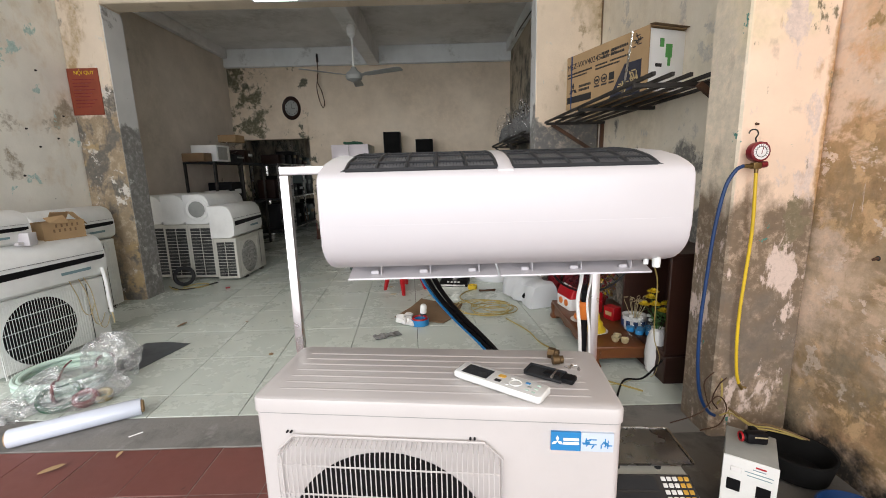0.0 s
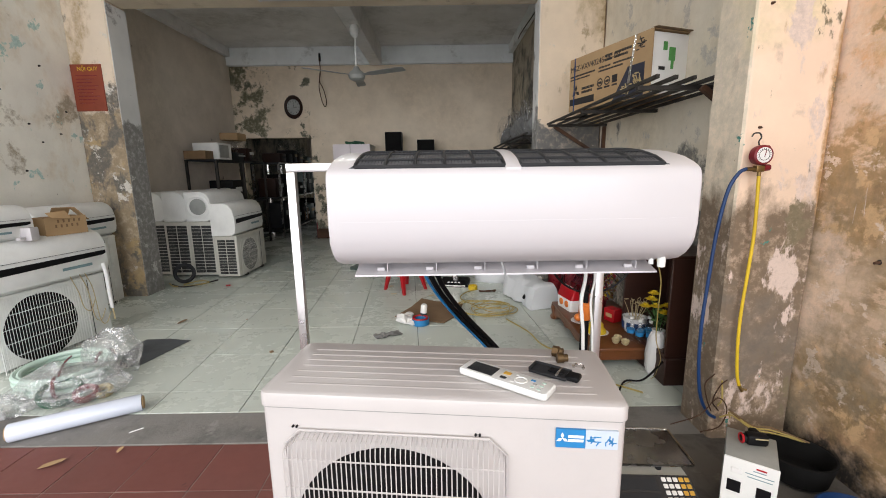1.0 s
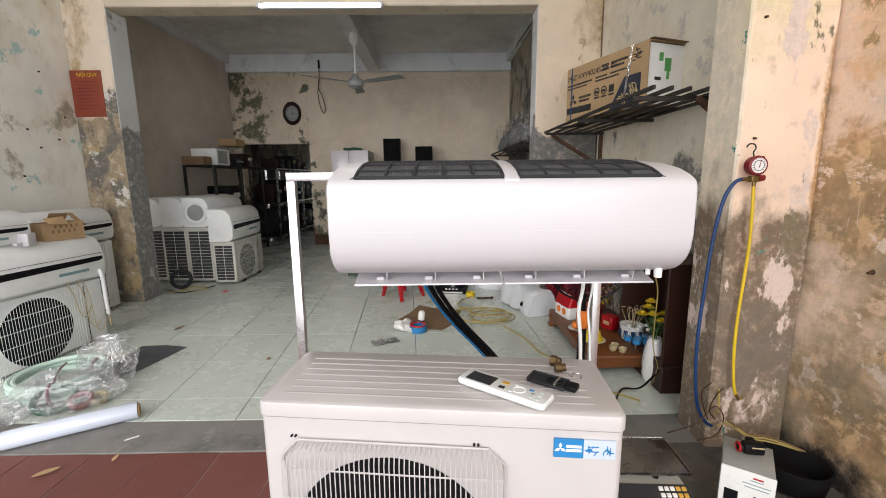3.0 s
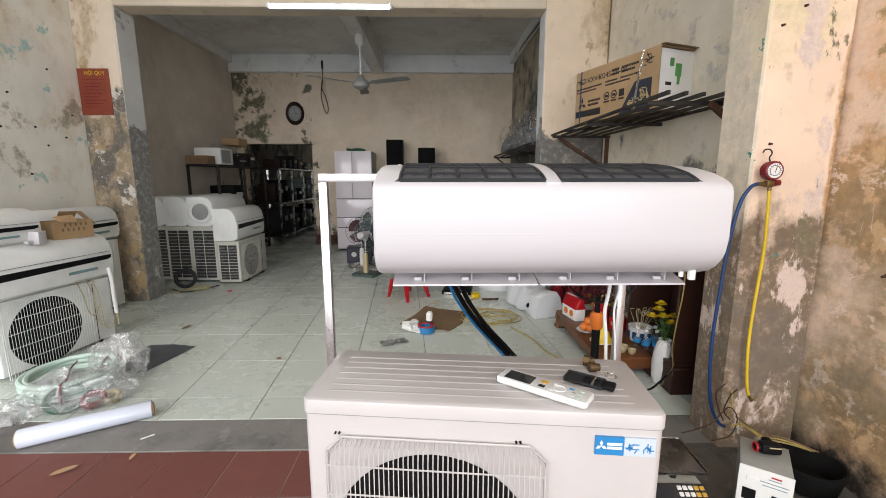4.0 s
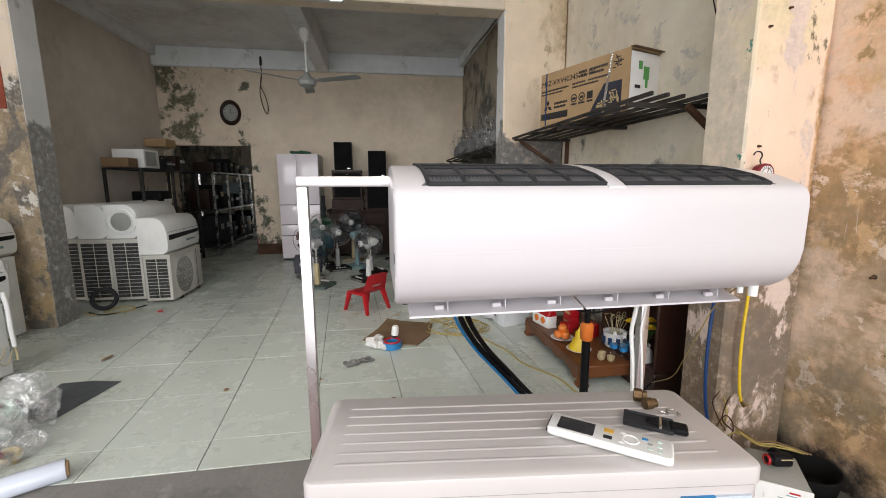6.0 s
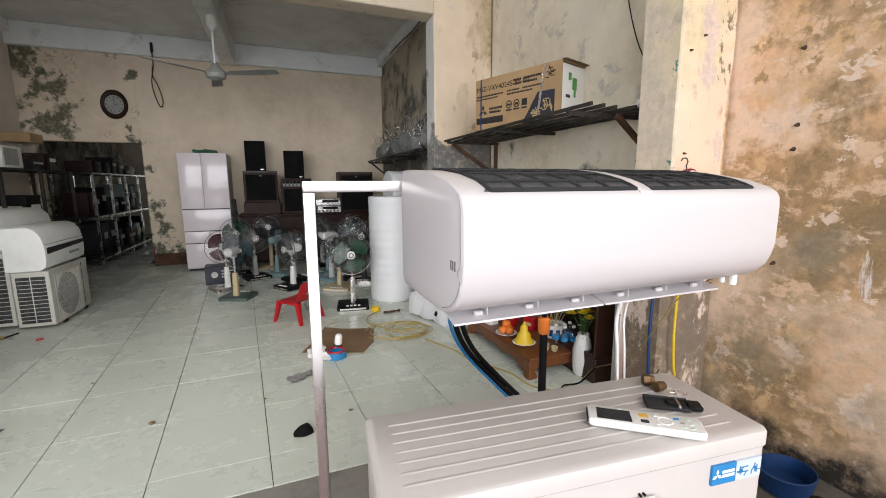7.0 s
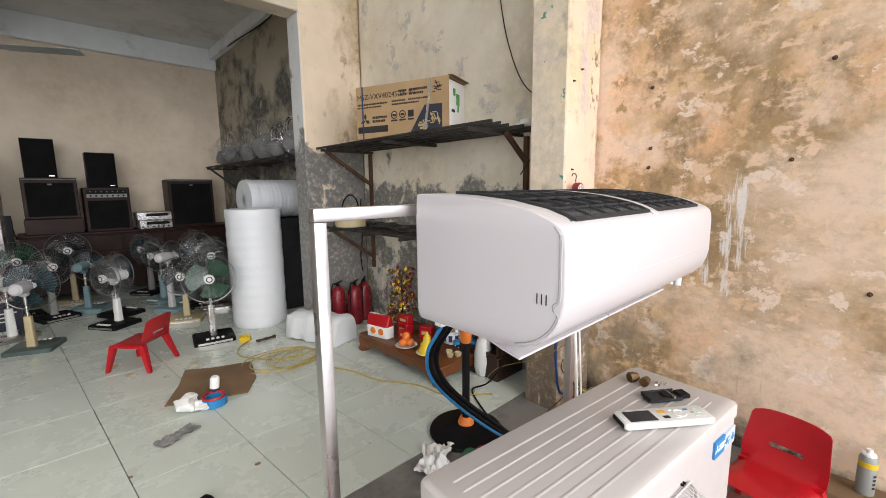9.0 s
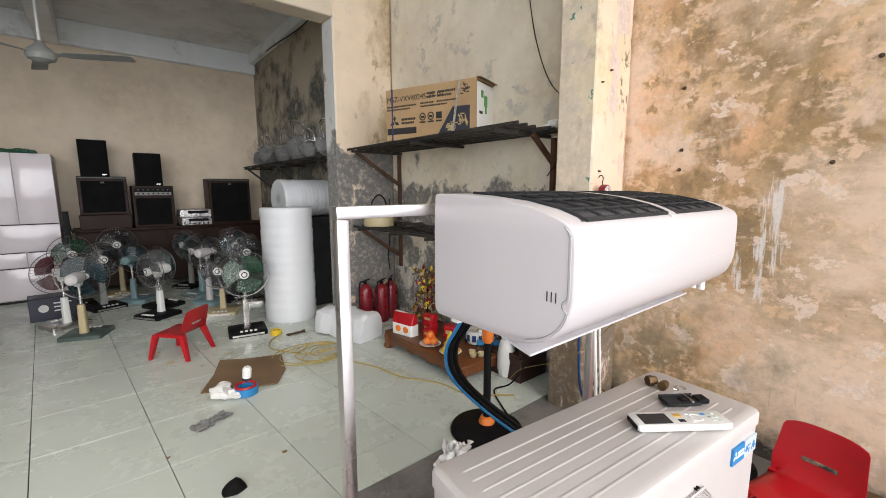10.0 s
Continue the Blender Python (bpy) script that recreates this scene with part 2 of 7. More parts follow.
# darker copy of the grey cement, with the patch's shade in its colour
M["concrete_shaded"] = stained("shade_darkened_cement", (0.12, 0.112, 0.10), [
    ((0.06, 0.056, 0.05), 3.5, 0.48, 0.62, 4.1, ONE, None, 7),
    ((0.20, 0.19, 0.17), 9.0, 0.6, 0.7, 5.1, ONE, None, 6)], rough=0.7)
M["asphalt"] = stained("asphalt", (0.06, 0.06, 0.06), [((0.09, 0.09, 0.085), 6, 0.5, 0.7, 1.0, ONE, None, 5)])


def tile_material(name, col, rough, dirt, vary, coat=0.0):
    n = Nodes(name)
    geo = n.add("ShaderNodeNewGeometry").outputs["Position"]
    info = n.add("ShaderNodeObjectInfo").outputs["Random"]
    n.coord = geo
    blot = n.noise(1.7, 6, 0.62)
    fine = n.noise(22, 5, 0.65)
    c = n.mix(n.step(info, 0, 1, 0, vary), col, tuple(v * 0.7 for v in col))
    c = n.mix(n.step(blot, 0.45, 0.75, 0, 0.32), c, dirt)
    c = n.mix(n.step(fine, 0.60, 0.78, 0, 0.22), c, dirt)
    scuff = n.noise(5.0, 6, 0.7, (1, 7, 0), (1, 3.5, 1), 0.4)
    c = n.mix(n.step(scuff, 0.66, 0.70, 0, 0.30), c, tuple(v * 0.7 for v in dirt))
    spots = n.noise(7.5, 5, 0.6, (3, 1, 0))
    c = n.mix(n.step(spots, 0.69, 0.72, 0, 0.6), c, tuple(v * 0.35 for v in dirt))
    r = n.step(n.calc("ADD", blot, n.calc("MULTIPLY", fine, 0.3)), 0.45, 0.85, rough, rough + 0.25)
    n.bump(n.noise(3.0, 2), 0.03, 0.01)
    if coat:
        n.bsdf.inputs["Coat Weight"].default_value = coat
    return n.done(c, r)


M["floor_tile"] = tile_material("pale_green_glazed_tile", (0.565, 0.615, 0.56), 0.15, (0.40, 0.41, 0.36), 0.16)
M["red_tile"] = tile_material("red_clay_tile", (0.185, 0.062, 0.050), 0.5, (0.11, 0.06, 0.05), 0.4)
M["grout"] = plain("dark_grout", (0.085, 0.085, 0.075), 0.9, grime=0.2)
M["white"] = plain("white_moulded_plastic", (0.55, 0.53, 0.54), 0.32, grime=0.0, bump=0.02, coat=0.15)
M["white_enamel"] = plain("cream_white_enamelled_steel", (0.52, 0.492, 0.475), 0.38, grime=0.03, bump=0.03)
M["white_old"] = plain("aged_white_plastic", (0.78, 0.79, 0.76), 0.42, grime=0.06)
M["beige_old"] = plain("aged_beige_enamel", (0.56, 0.55, 0.49), 0.5, grime=0.08)
M["black"] = plain("black_plastic", (0.008, 0.008, 0.009), 0.48, grime=0.2)
M["black_matt"] = plain("black_foam", (0.008, 0.008, 0.008), 0.95, grime=0.2)
M["black_matt"].node_tree.nodes["Principled BSDF"].inputs["Specular IOR Level"].default_value = 0.15
M["dark_grey"] = plain("dark_grey_plastic", (0.030, 0.031, 0.033), 0.55, grime=0.15)
M["grille"] = plain("dark_filter_mesh", (0.085, 0.088, 0.094), 0.6, grime=0.2, scale=60)
M["fin"] = plain("dusty_condenser_fins", (0.05, 0.052, 0.052), 0.6, 0.3, grime=0.3, scale=40)
M["steel"] = plain("brushed_stainless_steel", (0.62, 0.60, 0.58), 0.26, 1.0, grime=0.08, scale=30)
M["dark_steel"] = plain("dark_painted_angle_iron", (0.055, 0.05, 0.045), 0.55, 0.4, grime=0.25)
M["rust"] = plain("rusty_iron", (0.11, 0.055, 0.03), 0.75, 0.3, grime=0.3)
M["chrome"] = plain("chrome_wire", (0.7, 0.7, 0.7), 0.18, 1.0, grime=0.05)
M["fan_wire"] = plain("dull_wire", (0.20, 0.20, 0.20), 0.32, 0.9, grime=0.1)
M["brass"] = plain("worn_brass", (0.30, 0.20, 0.08), 0.38, 0.9, grime=0.2)
M["brass_dull"] = plain("tarnished_brass", (0.13, 0.08, 0.035), 0.5, 0.7, grime=0.25)
M["card"] = plain("brown_cardboard", (0.40, 0.265, 0.135), 0.85, grime=0.10, scale=10)
M["card_dark"] = plain("worn_brown_cardboard", (0.20, 0.125, 0.065), 0.9, grime=0.15, scale=8)
M["ink"] = plain("black_print", (0.02, 0.018, 0.018), 0.6)
M["navy"] = plain("dark_navy_print", (0.02, 0.022, 0.04), 0.5)
M["gold_ink"] = plain("gold_print", (0.5, 0.38, 0.18), 0.5)
M["foam"] = plain("white_foam", (0.82, 0.82, 0.80), 0.85, grime=0.03)
M["red"] = plain("red_moulded_plastic", (0.40, 0.006, 0.012), 0.36, grime=0.10, bump=0.02)
M["red_dark"] = plain("dark_red_paint", (0.19, 0.009, 0.016), 0.32, grime=0.15)
M["blue"] = plain("blue_rubber_hose", (0.006, 0.038, 0.135), 0.45)
M["blue_sticker"] = plain("blue_sticker", (0.02, 0.20, 0.46), 0.4, grime=0.03)
M["label_pale"] = plain("pale_blue_label", (0.50, 0.57, 0.66), 0.4, grime=0.03)
M["green_bright"] = plain("bright_green_print", (0.10, 0.36, 0.09), 0.5)
M["yellow"] = plain("yellow_rubber_hose", (0.72, 0.50, 0.02), 0.45)
M["yellow_wire"] = plain("yellow_wire_insulation", (0.40, 0.31, 0.09), 0.5, grime=0.1)
M["orange"] = plain("orange_plastic", (0.75, 0.20, 0.03), 0.4)
M["green"] = plain("green_leaf", (0.05, 0.12, 0.03), 0.5, grime=0.15)
M["green_tape"] = plain("dark_green_plastic", (0.02, 0.10, 0.05), 0.4)
M["mint"] = plain("pale_mint_insulation", (0.52, 0.66, 0.58), 0.65, grime=0.05)
M["petal"] = plain("yellow_petal", (0.75, 0.55, 0.02), 0.6)
M["wood"] = plain("dark_varnished_wood", (0.026, 0.010, 0.006), 0.5, grime=0.2, scale=9)
M["wood_red"] = plain("orange_brown_carved_wood", (0.15, 0.050, 0.014), 0.38, grime=0.2, scale=14)
M["ceramic"] = plain("white_glazed_ceramic", (0.74, 0.74, 0.73), 0.2, grime=0.03)
M["grey_paint"] = plain("grey_hammered_paint", (0.30, 0.31, 0.29), 0.5, grime=0.1)
M["screen"] = plain("dark_lcd_glass", (0.03, 0.032, 0.035), 0.15, grime=0.05)
M["tube"] = glow("fluorescent_tube_glass", (0.90, 1.0, 0.97), 48.0)
M["far_light"] = glow("daylight_far_room", (0.95, 1.0, 1.0), 1.6)
M["bag_film"] = clear_film("clear_bag_film")
M["film"] = clear_film("clear_plastic_film", 0.0, 0.05, 0.05)
M["bubble"] = plain("bubble_wrap", (0.68, 0.70, 0.72), 0.36, grime=0.02, scale=14, bump=1.0)
M["paper"] = plain("white_tissue", (0.78, 0.78, 0.76), 0.9, grime=0.04)
M["wood_mid"] = plain("reddish_varnished_wood", (0.036, 0.012, 0.007), 0.45, grime=0.2, scale=9)
M["mortar"] = stained("pale_mortar", (0.34, 0.28, 0.25), [((0.16, 0.13, 0.12), 6.0, 0.45, 0.65, 1.0, ONE, None, 5)])
M["stretch_film"] = plain("rolled_stretch_film", (0.62, 0.67, 0.76), 0.16, grime=0.02, scale=30, coat=0.5)
M["stand_steel"] = plain("scuffed_polished_steel", (0.66, 0.63, 0.62), 0.34, 1.0, grime=0.10, scale=24)
M["slate"] = plain("dark_slate_sheet", (0.075, 0.085, 0.095), 0.5, grime=0.15)
M["amber"] = plain("amber_button", (0.62, 0.36, 0.05), 0.45)
M["rag_grey"] = plain("dusty_grey_cloth", (0.20, 0.20, 0.195), 0.95, grime=0.2, scale=40)
M["sign_red"] = plain("faded_red_board", (0.27, 0.055, 0.025), 0.5, grime=0.12)
M["glass_blade"] = glassy("tinted_fan_blade", (0.004, 0.028, 0.04), 0.15, 0.72)
M["glass_green"] = glassy("green_fan_blade", (0.004, 0.06, 0.025), 0.15, 0.70)
M["glass_red"] = glassy("maroon_fan_blade", (0.075, 0.006, 0.015), 0.15, 0.75)
M["glass_clear"] = glassy("clear_fan_blade", (0.012, 0.015, 0.02), 0.12, 0.42)
M["pink_fridge"] = plain("pale_pink_glass_door", (0.80, 0.74, 0.77), 0.12, grime=0.02, coat=0.4)
M["teal"] = plain("pale_teal_plastic", (0.20, 0.31, 0.33), 0.4)
M["ivory"] = plain("ivory_plastic", (0.48, 0.40, 0.23), 0.42)
M["grey_green"] = plain("grey_green_plastic", (0.07, 0.10, 0.09), 0.45)

for key, gloss in (("black", .12), ("dark_grey", .14), ("wood", .22), ("dark_steel", .2)):
    M[key].node_tree.nodes["Principled BSDF"].inputs["Specular IOR Level"].default_value = gloss

# ---------------------------------------------------------------- mesh helpers


def box(bm, c, s, rot=None, bevel=0.0, seg=2):
    """A box with centre c and size s, turned by rot (Matrix) and with rounded edges."""
    ret = bmesh.ops.create_cube(bm, size=1.0)
    vs = ret["verts"]
    for v in vs:
        v.co = Vector((v.co.x * s[0], v.co.y * s[1], v.co.z * s[2]))
    if bevel > 0:
        es = list({e for v in vs for e in v.link_edges})
        r = bmesh.ops.bevel(bm, geom=es, offset=min(bevel, 0.49 * min(s)), segments=seg, affect="EDGES", profile=0.5)
        vs = list({v for v in r["verts"]} | {v for f in r["faces"] for v in f.verts} | {v for v in vs if v.is_valid})
    for v in vs:
        v.co = (rot @ v.co if rot else v.co) + Vector(c)
    return vs


def span(bm, x0, x1, y0, y1, z0, z1, bevel=0.0, seg=2):
    return box(bm, ((x0 + x1) / 2, (y0 + y1) / 2, (z0 + z1) / 2), (abs(x1 - x0), abs(y1 - y0), abs(z1 - z0)), None, bevel, seg)


def rings(bm, loops, cap=True, closed=False):
    """Skin between loops of points with equal counts."""
    rows = [[bm.verts.new(p) for p in loop] for loop in loops]
    n = len(rows[0])
    pairs = list(zip(rows, rows[1:])) + ([(rows[-1], rows[0])] if closed else [])
    for a, b in pairs:
        for i in range(n):
            bm.faces.new((a[i], a[(i + 1) % n], b[(i + 1) % n], b[i]))
    if cap and not closed:
        bm.faces.new(rows[0][::-1])
        bm.faces.new(rows[-1])
    return rows


def rod(bm, p0, p1, r0, r1=None, seg=10):
    p0, p1 = Vector(p0), Vector(p1)
    r1 = r0 if r1 is None else r1
    q = (p1 - p0).to_track_quat("Z", "Y")
    ring = lambda p, r: [p + q @ Vector((r * math.cos(a), r * math.sin(a), 0)) for a in (2 * math.pi * i / seg for i in range(seg))]
    rings(bm, [ring(p0, r0), ring(p1, r1)])


def smooth_path(pts, sub=6):
    """Points along a rounded line through pts."""
    P = [Vector(p) for p in pts]
    P = [2 * P[0] - P[1]] + P + [2 * P[-1] - P[-2]]
    out = []
    for i in range(1, len(P) - 2):
        a, b, c, d = P[i - 1:i + 3]
        for k in range(sub):
            t = k / sub
            out.append(0.5 * ((2 * b) + (c - a) * t + (2 * a - 5 * b + 4 * c - d) * t * t + (3 * b - a - 3 * c + d) * t ** 3))
    out.append(P[-2])
    return out


def tube(bm, pts, r, seg=8, sub=6, loop=False):
    """A hose or wire along pts."""
    path = smooth_path(pts, sub) if sub else [Vector(p) for p in pts]
    loops, up = [], Vector((0.12, 0.2, 1)).normalized()
    for i, p in enumerate(path):
        d = (path[min(i + 1, len(path) - 1)] - path[max(i - 1, 0)])
        if d.length < 1e-6:
            continue
        d.normalize()
        side = d.cross(up)
        if side.length < 0.05:
            side = d.cross(Vector((1, 0, 0)))
        side.normalize()
        top = side.cross(d)
        if loops:
            prev = loops[-1][0] - loops[-1][seg // 2]
            if prev.dot(side) < 0:
                side, top = -side, -top
        loops.append([p + side * (r * math.cos(a)) + top * (r * math.sin(a)) for a in (2 * math.pi * k / seg for k in range(seg))])
    rings(bm, loops)


def lathe(bm, profile, c=(0, 0, 0), seg=24, rot=None):
    """Turns (radius, height) points round the z axis at c."""
    loops = []
    for r, z in profile:
        loop = [Vector((max(r, 1e-4) * math.cos(a), max(r, 1e-4) * math.sin(a), z)) for a in (2 * math.pi * i / seg for i in range(seg))]
        loops.append([(rot @ p if rot else p) + Vector(c) for p in loop])
    rings(bm, loops)


def ring_wire(bm, c, radius, r, rot=None, seg=32, sides=6):
    """A wire circle."""
    loops = []
    for i in range(seg):
        a = 2 * math.pi * i / seg
        loop = []
        for k in range(sides):
            b = 2 * math.pi * k / sides
            p = Vector(((radius + r * math.cos(b)) * math.cos(a), (radius + r * math.cos(b)) * math.sin(a), r * math.sin(b)))
            loop.append((rot @ p if rot else p) + Vector(c))
        loops.append(loop)
    rings(bm, loops, closed=True)


def rrect(x0, x1, y0, y1, r, z, seg=4):
    """A rounded rectangle as a loop of points at height z."""
    out = []
    for cx, cy, a0 in ((x1 - r, y1 - r, 0), (x0 + r, y1 - r, 90), (x0 + r, y0 + r, 180), (x1 - r, y0 + r, 270)):
        for k in range(seg + 1):
            a = radians(a0 + 90 * k / seg)
            out.append(Vector((cx + r * math.cos(a), cy + r * math.sin(a), z)))
    return out


def finish(bm, name, material, smooth=None):
    bmesh.ops.recalc_face_normals(bm, faces=bm.faces)
    me = bpy.data.meshes.new(name)
    bm.to_mesh(me)
    bm.free()
    me.materials.append(M[material] if isinstance(material, str) else material)
    if smooth is not None:
        for p in me.polygons:
            p.use_smooth = True
        me.set_sharp_from_angle(angle=radians(smooth))
    return me


def part(name, bm, material, parent=None, label="", smooth=40):
    ob = new(name, finish(bm, name, material, smooth))
    ob.parent = parent
    if label:
        tagged(ob, label)
    return ob


def thing(name, label, category, m=None, group="", kind=""):
    """An Empty at the base of a thing; its parts are children."""
    ob = new(name)
    ob.empty_display_size = 0.1
    if m is not None:
        ob.matrix_world = m
    return tagged(ob, label, category, group, kind)


def solid(name, bm, material, label, category, m=None, group="", kind="", smooth=40):
    ob = new(name, finish(bm, name, material, smooth))
    if m is not None:
        ob.matrix_world = m
    return tagged(ob, label, category, group, kind)


def BM():
    return bmesh.new()


def crumple(bm, amount, scale=8.0, seed=0.0):
    for v in bm.verts:
        v.co += noise.noise_vector(v.co * scale + Vector((seed, seed, seed))) * amount


def lettering(name, text, size, m, material, parent=None, depth=0.0006):
    cu = bpy.data.curves.new(name, "FONT")
    cu.body, cu.size, cu.extrude = text, size, depth
    cu.align_x, cu.align_y = "LEFT", "BOTTOM"
    cu.materials.append(M[material])
    ob = new(name, cu)
    ob.parent = parent
    ob.matrix_basis = m
    return ob

# ---------------------------------------------------------------- setting
XL, XR = -3.56, 1.70          # veranda side walls
FRONT, INNER = 4.38, 4.62     # faces of the cross wall
BACK, CEIL = 8.25, 3.56


def wall(name, x0, x1, y0, y1, z0, z1, material, label="", category="wall", bevel=0.004):
    bm = BM()
    span(bm, x0, x1, y0, y1, z0, z1, bevel, 1)
    ob = new(name, finish(bm, name, material, 30))
    return tagged(ob, label, category, kind="structure")


wall("ground", -60, 60, -60, 30, -0.6, -0.16, "asphalt", "dark asphalt street ground before the shop", "ground", 0)
wall("veranda_slab", -5.0, 3.0, -1.2, 1.86, -0.17, -0.0052, "mortar", "cement bed under the red veranda tiles", "floor")
wall("floor", -4.2, 2.2, 2.125, 14.0, -0.17, -0.012, "grout", "grouted bed of the pale green tiled shop floor", "floor")
threshold = wall("threshold", -5.0, 1.70, 1.86, 2.125, -0.17, -0.002, "concrete", "grey cement strip between red tiles and shop floor", "floor")
# real cement patch, coloured darker for the shade it lies in
wall("cement_patch", 0.55, XR - 0.001, 0.95, 1.87, -0.02, 0.004, "concrete_shaded", "grey cement patch over the veranda tiles beside the wall, darkened for shade", "floor")
wall("wall_right", XR, XR + 0.2, -1.2, 4.62, -0.1, 4.2, "wall_right", "tan plaster wall with brown damp stains and flaking paint")
wall("wall_alcove", XR - 0.012, XR - 0.001, 2.075, FRONT, -0.01, 3.9, "wall_alcove", "cream plaster alcove wall with dark damp below the shelf")
wall("pillar_right", 1.33, XR - 0.001, 1.83, 2.07, -0.1, 4.1, "pillar_right", "peach plastered pillar with peeling brown lower half", "pillar", 0.012)
wall("wall_pier_right", 1.05, XR - 0.014, FRONT, INNER, -0.1, 4.1, "pier", "cream plaster pier with brown and grey damp", "wall", 0.012)
wall("pier_reveal_right", 1.044, 1.049, FRONT + 0.01, INNER - 0.01, 0, 2.93, "reveal", "grey painted reveal beside the shop opening", "trim", 0)
wall("pillar_left", XL + 0.001, -3.14, FRONT, INNER + 0.05, -0.1, 4.1, "pillar_left", "worn plaster pillar with brown and white patches", "pillar", 0.012)
wall("pillar_reveal_left", -3.139, -3.134, FRONT + 0.01, INNER + 0.04, 0, 2.93, "reveal", "grey scuffed reveal beside the shop opening", "trim", 0)
wall("wall_left", XL - 0.2, XL, 1.9, INNER, -0.1, 4.1, "wall_left", "white side wall with peeling paint and nail holes")
wall("lintel", -3.14, 1.05, FRONT + 0.002, INNER, 2.94, 4.1, "lintel", "cream painted beam across the shop opening", "beam", 0.01)
# assumed slab, never in view; it shuts out the sky overhead
wall("veranda_ceiling", -3.75, 1.9, -0.6, FRONT, 4.1, 4.2, "ceiling", "assumed unseen grey ceiling that keeps the sky off the veranda", "ceiling")
# back room
wall("wall_inner_left", -4.05, -3.85, INNER + 0.05, BACK, -0.1, CEIL, "inner_wall", "dim beige plaster side wall")
wall("wall_inner_right", 1.43, 1.63, INNER, BACK, -0.1, CEIL, "inner_dark", "mouldy plaster side wall")
wall("ceiling", -4.05, 1.63, INNER - 0.1, BACK + 0.2, CEIL, CEIL + 0.15, "ceiling", "grey painted concrete ceiling", "ceiling")
wall("wall_back_left", -4.05, -3.72, BACK, BACK + 0.2, -0.1, CEIL, "back_wall", "tan plaster wall beside the doorway")
wall("wall_back", -2.42, 1.63, BACK, BACK + 0.2, -0.1, CEIL, "back_wall", "tan plaster back wall with mould patches")
wall("wall_back_top", -3.72, -2.42, BACK, BACK + 0.2, 1.96, CEIL, "back_wall", "tan plaster above the doorway")
wall("cornice_beam", -3.85, 1.43, BACK - 0.10, BACK - 0.001, 3.25, CEIL, "cornice", "pale blue painted beam under the ceiling", "beam", 0.008)
wall("cornice_right", 1.34, 1.429, INNER, BACK - 0.1, 3.40, CEIL, "cornice", "pale painted beam along the side wall", "beam", 0.008)
wall("cornice_left", -3.849, -3.76, INNER + 0.06, BACK - 0.1, 3.40, CEIL, "ceiling", "grey painted beam along the side wall", "beam", 0.008)
wall("centre_beam", -1.20, -0.99, INNER, BACK - 0.1, 3.22, CEIL, "ceiling", "grey painted concrete ceiling beam", "beam", 0.01)
# room behind the doorway
wall("wall_far_left", -4.4, -4.2, BACK + 0.2, 13.8, -0.1, 3.0, "inner_dark", "dark side wall of the far room")
wall("wall_far_right", -2.3, -2.1, BACK + 0.2, 13.8, -0.1, 3.0, "inner_wall", "dim side wall of the far room")
wall("wall_far_end", -4.2, -2.3, 13.7, 13.9, -0.1, 3.0, "inner_wall", "dim end wall of the far room")
wall("ceiling_far", -4.4, -2.0, BACK + 0.2, 13.9, 2.95, 3.05, "ceiling", "dim ceiling of the far room", "ceiling")

# ---------------------------------------------------------------- the unit on show
# indoor unit: local x along its width, y to its back, z up from its lower edge
AC_W = 0.812


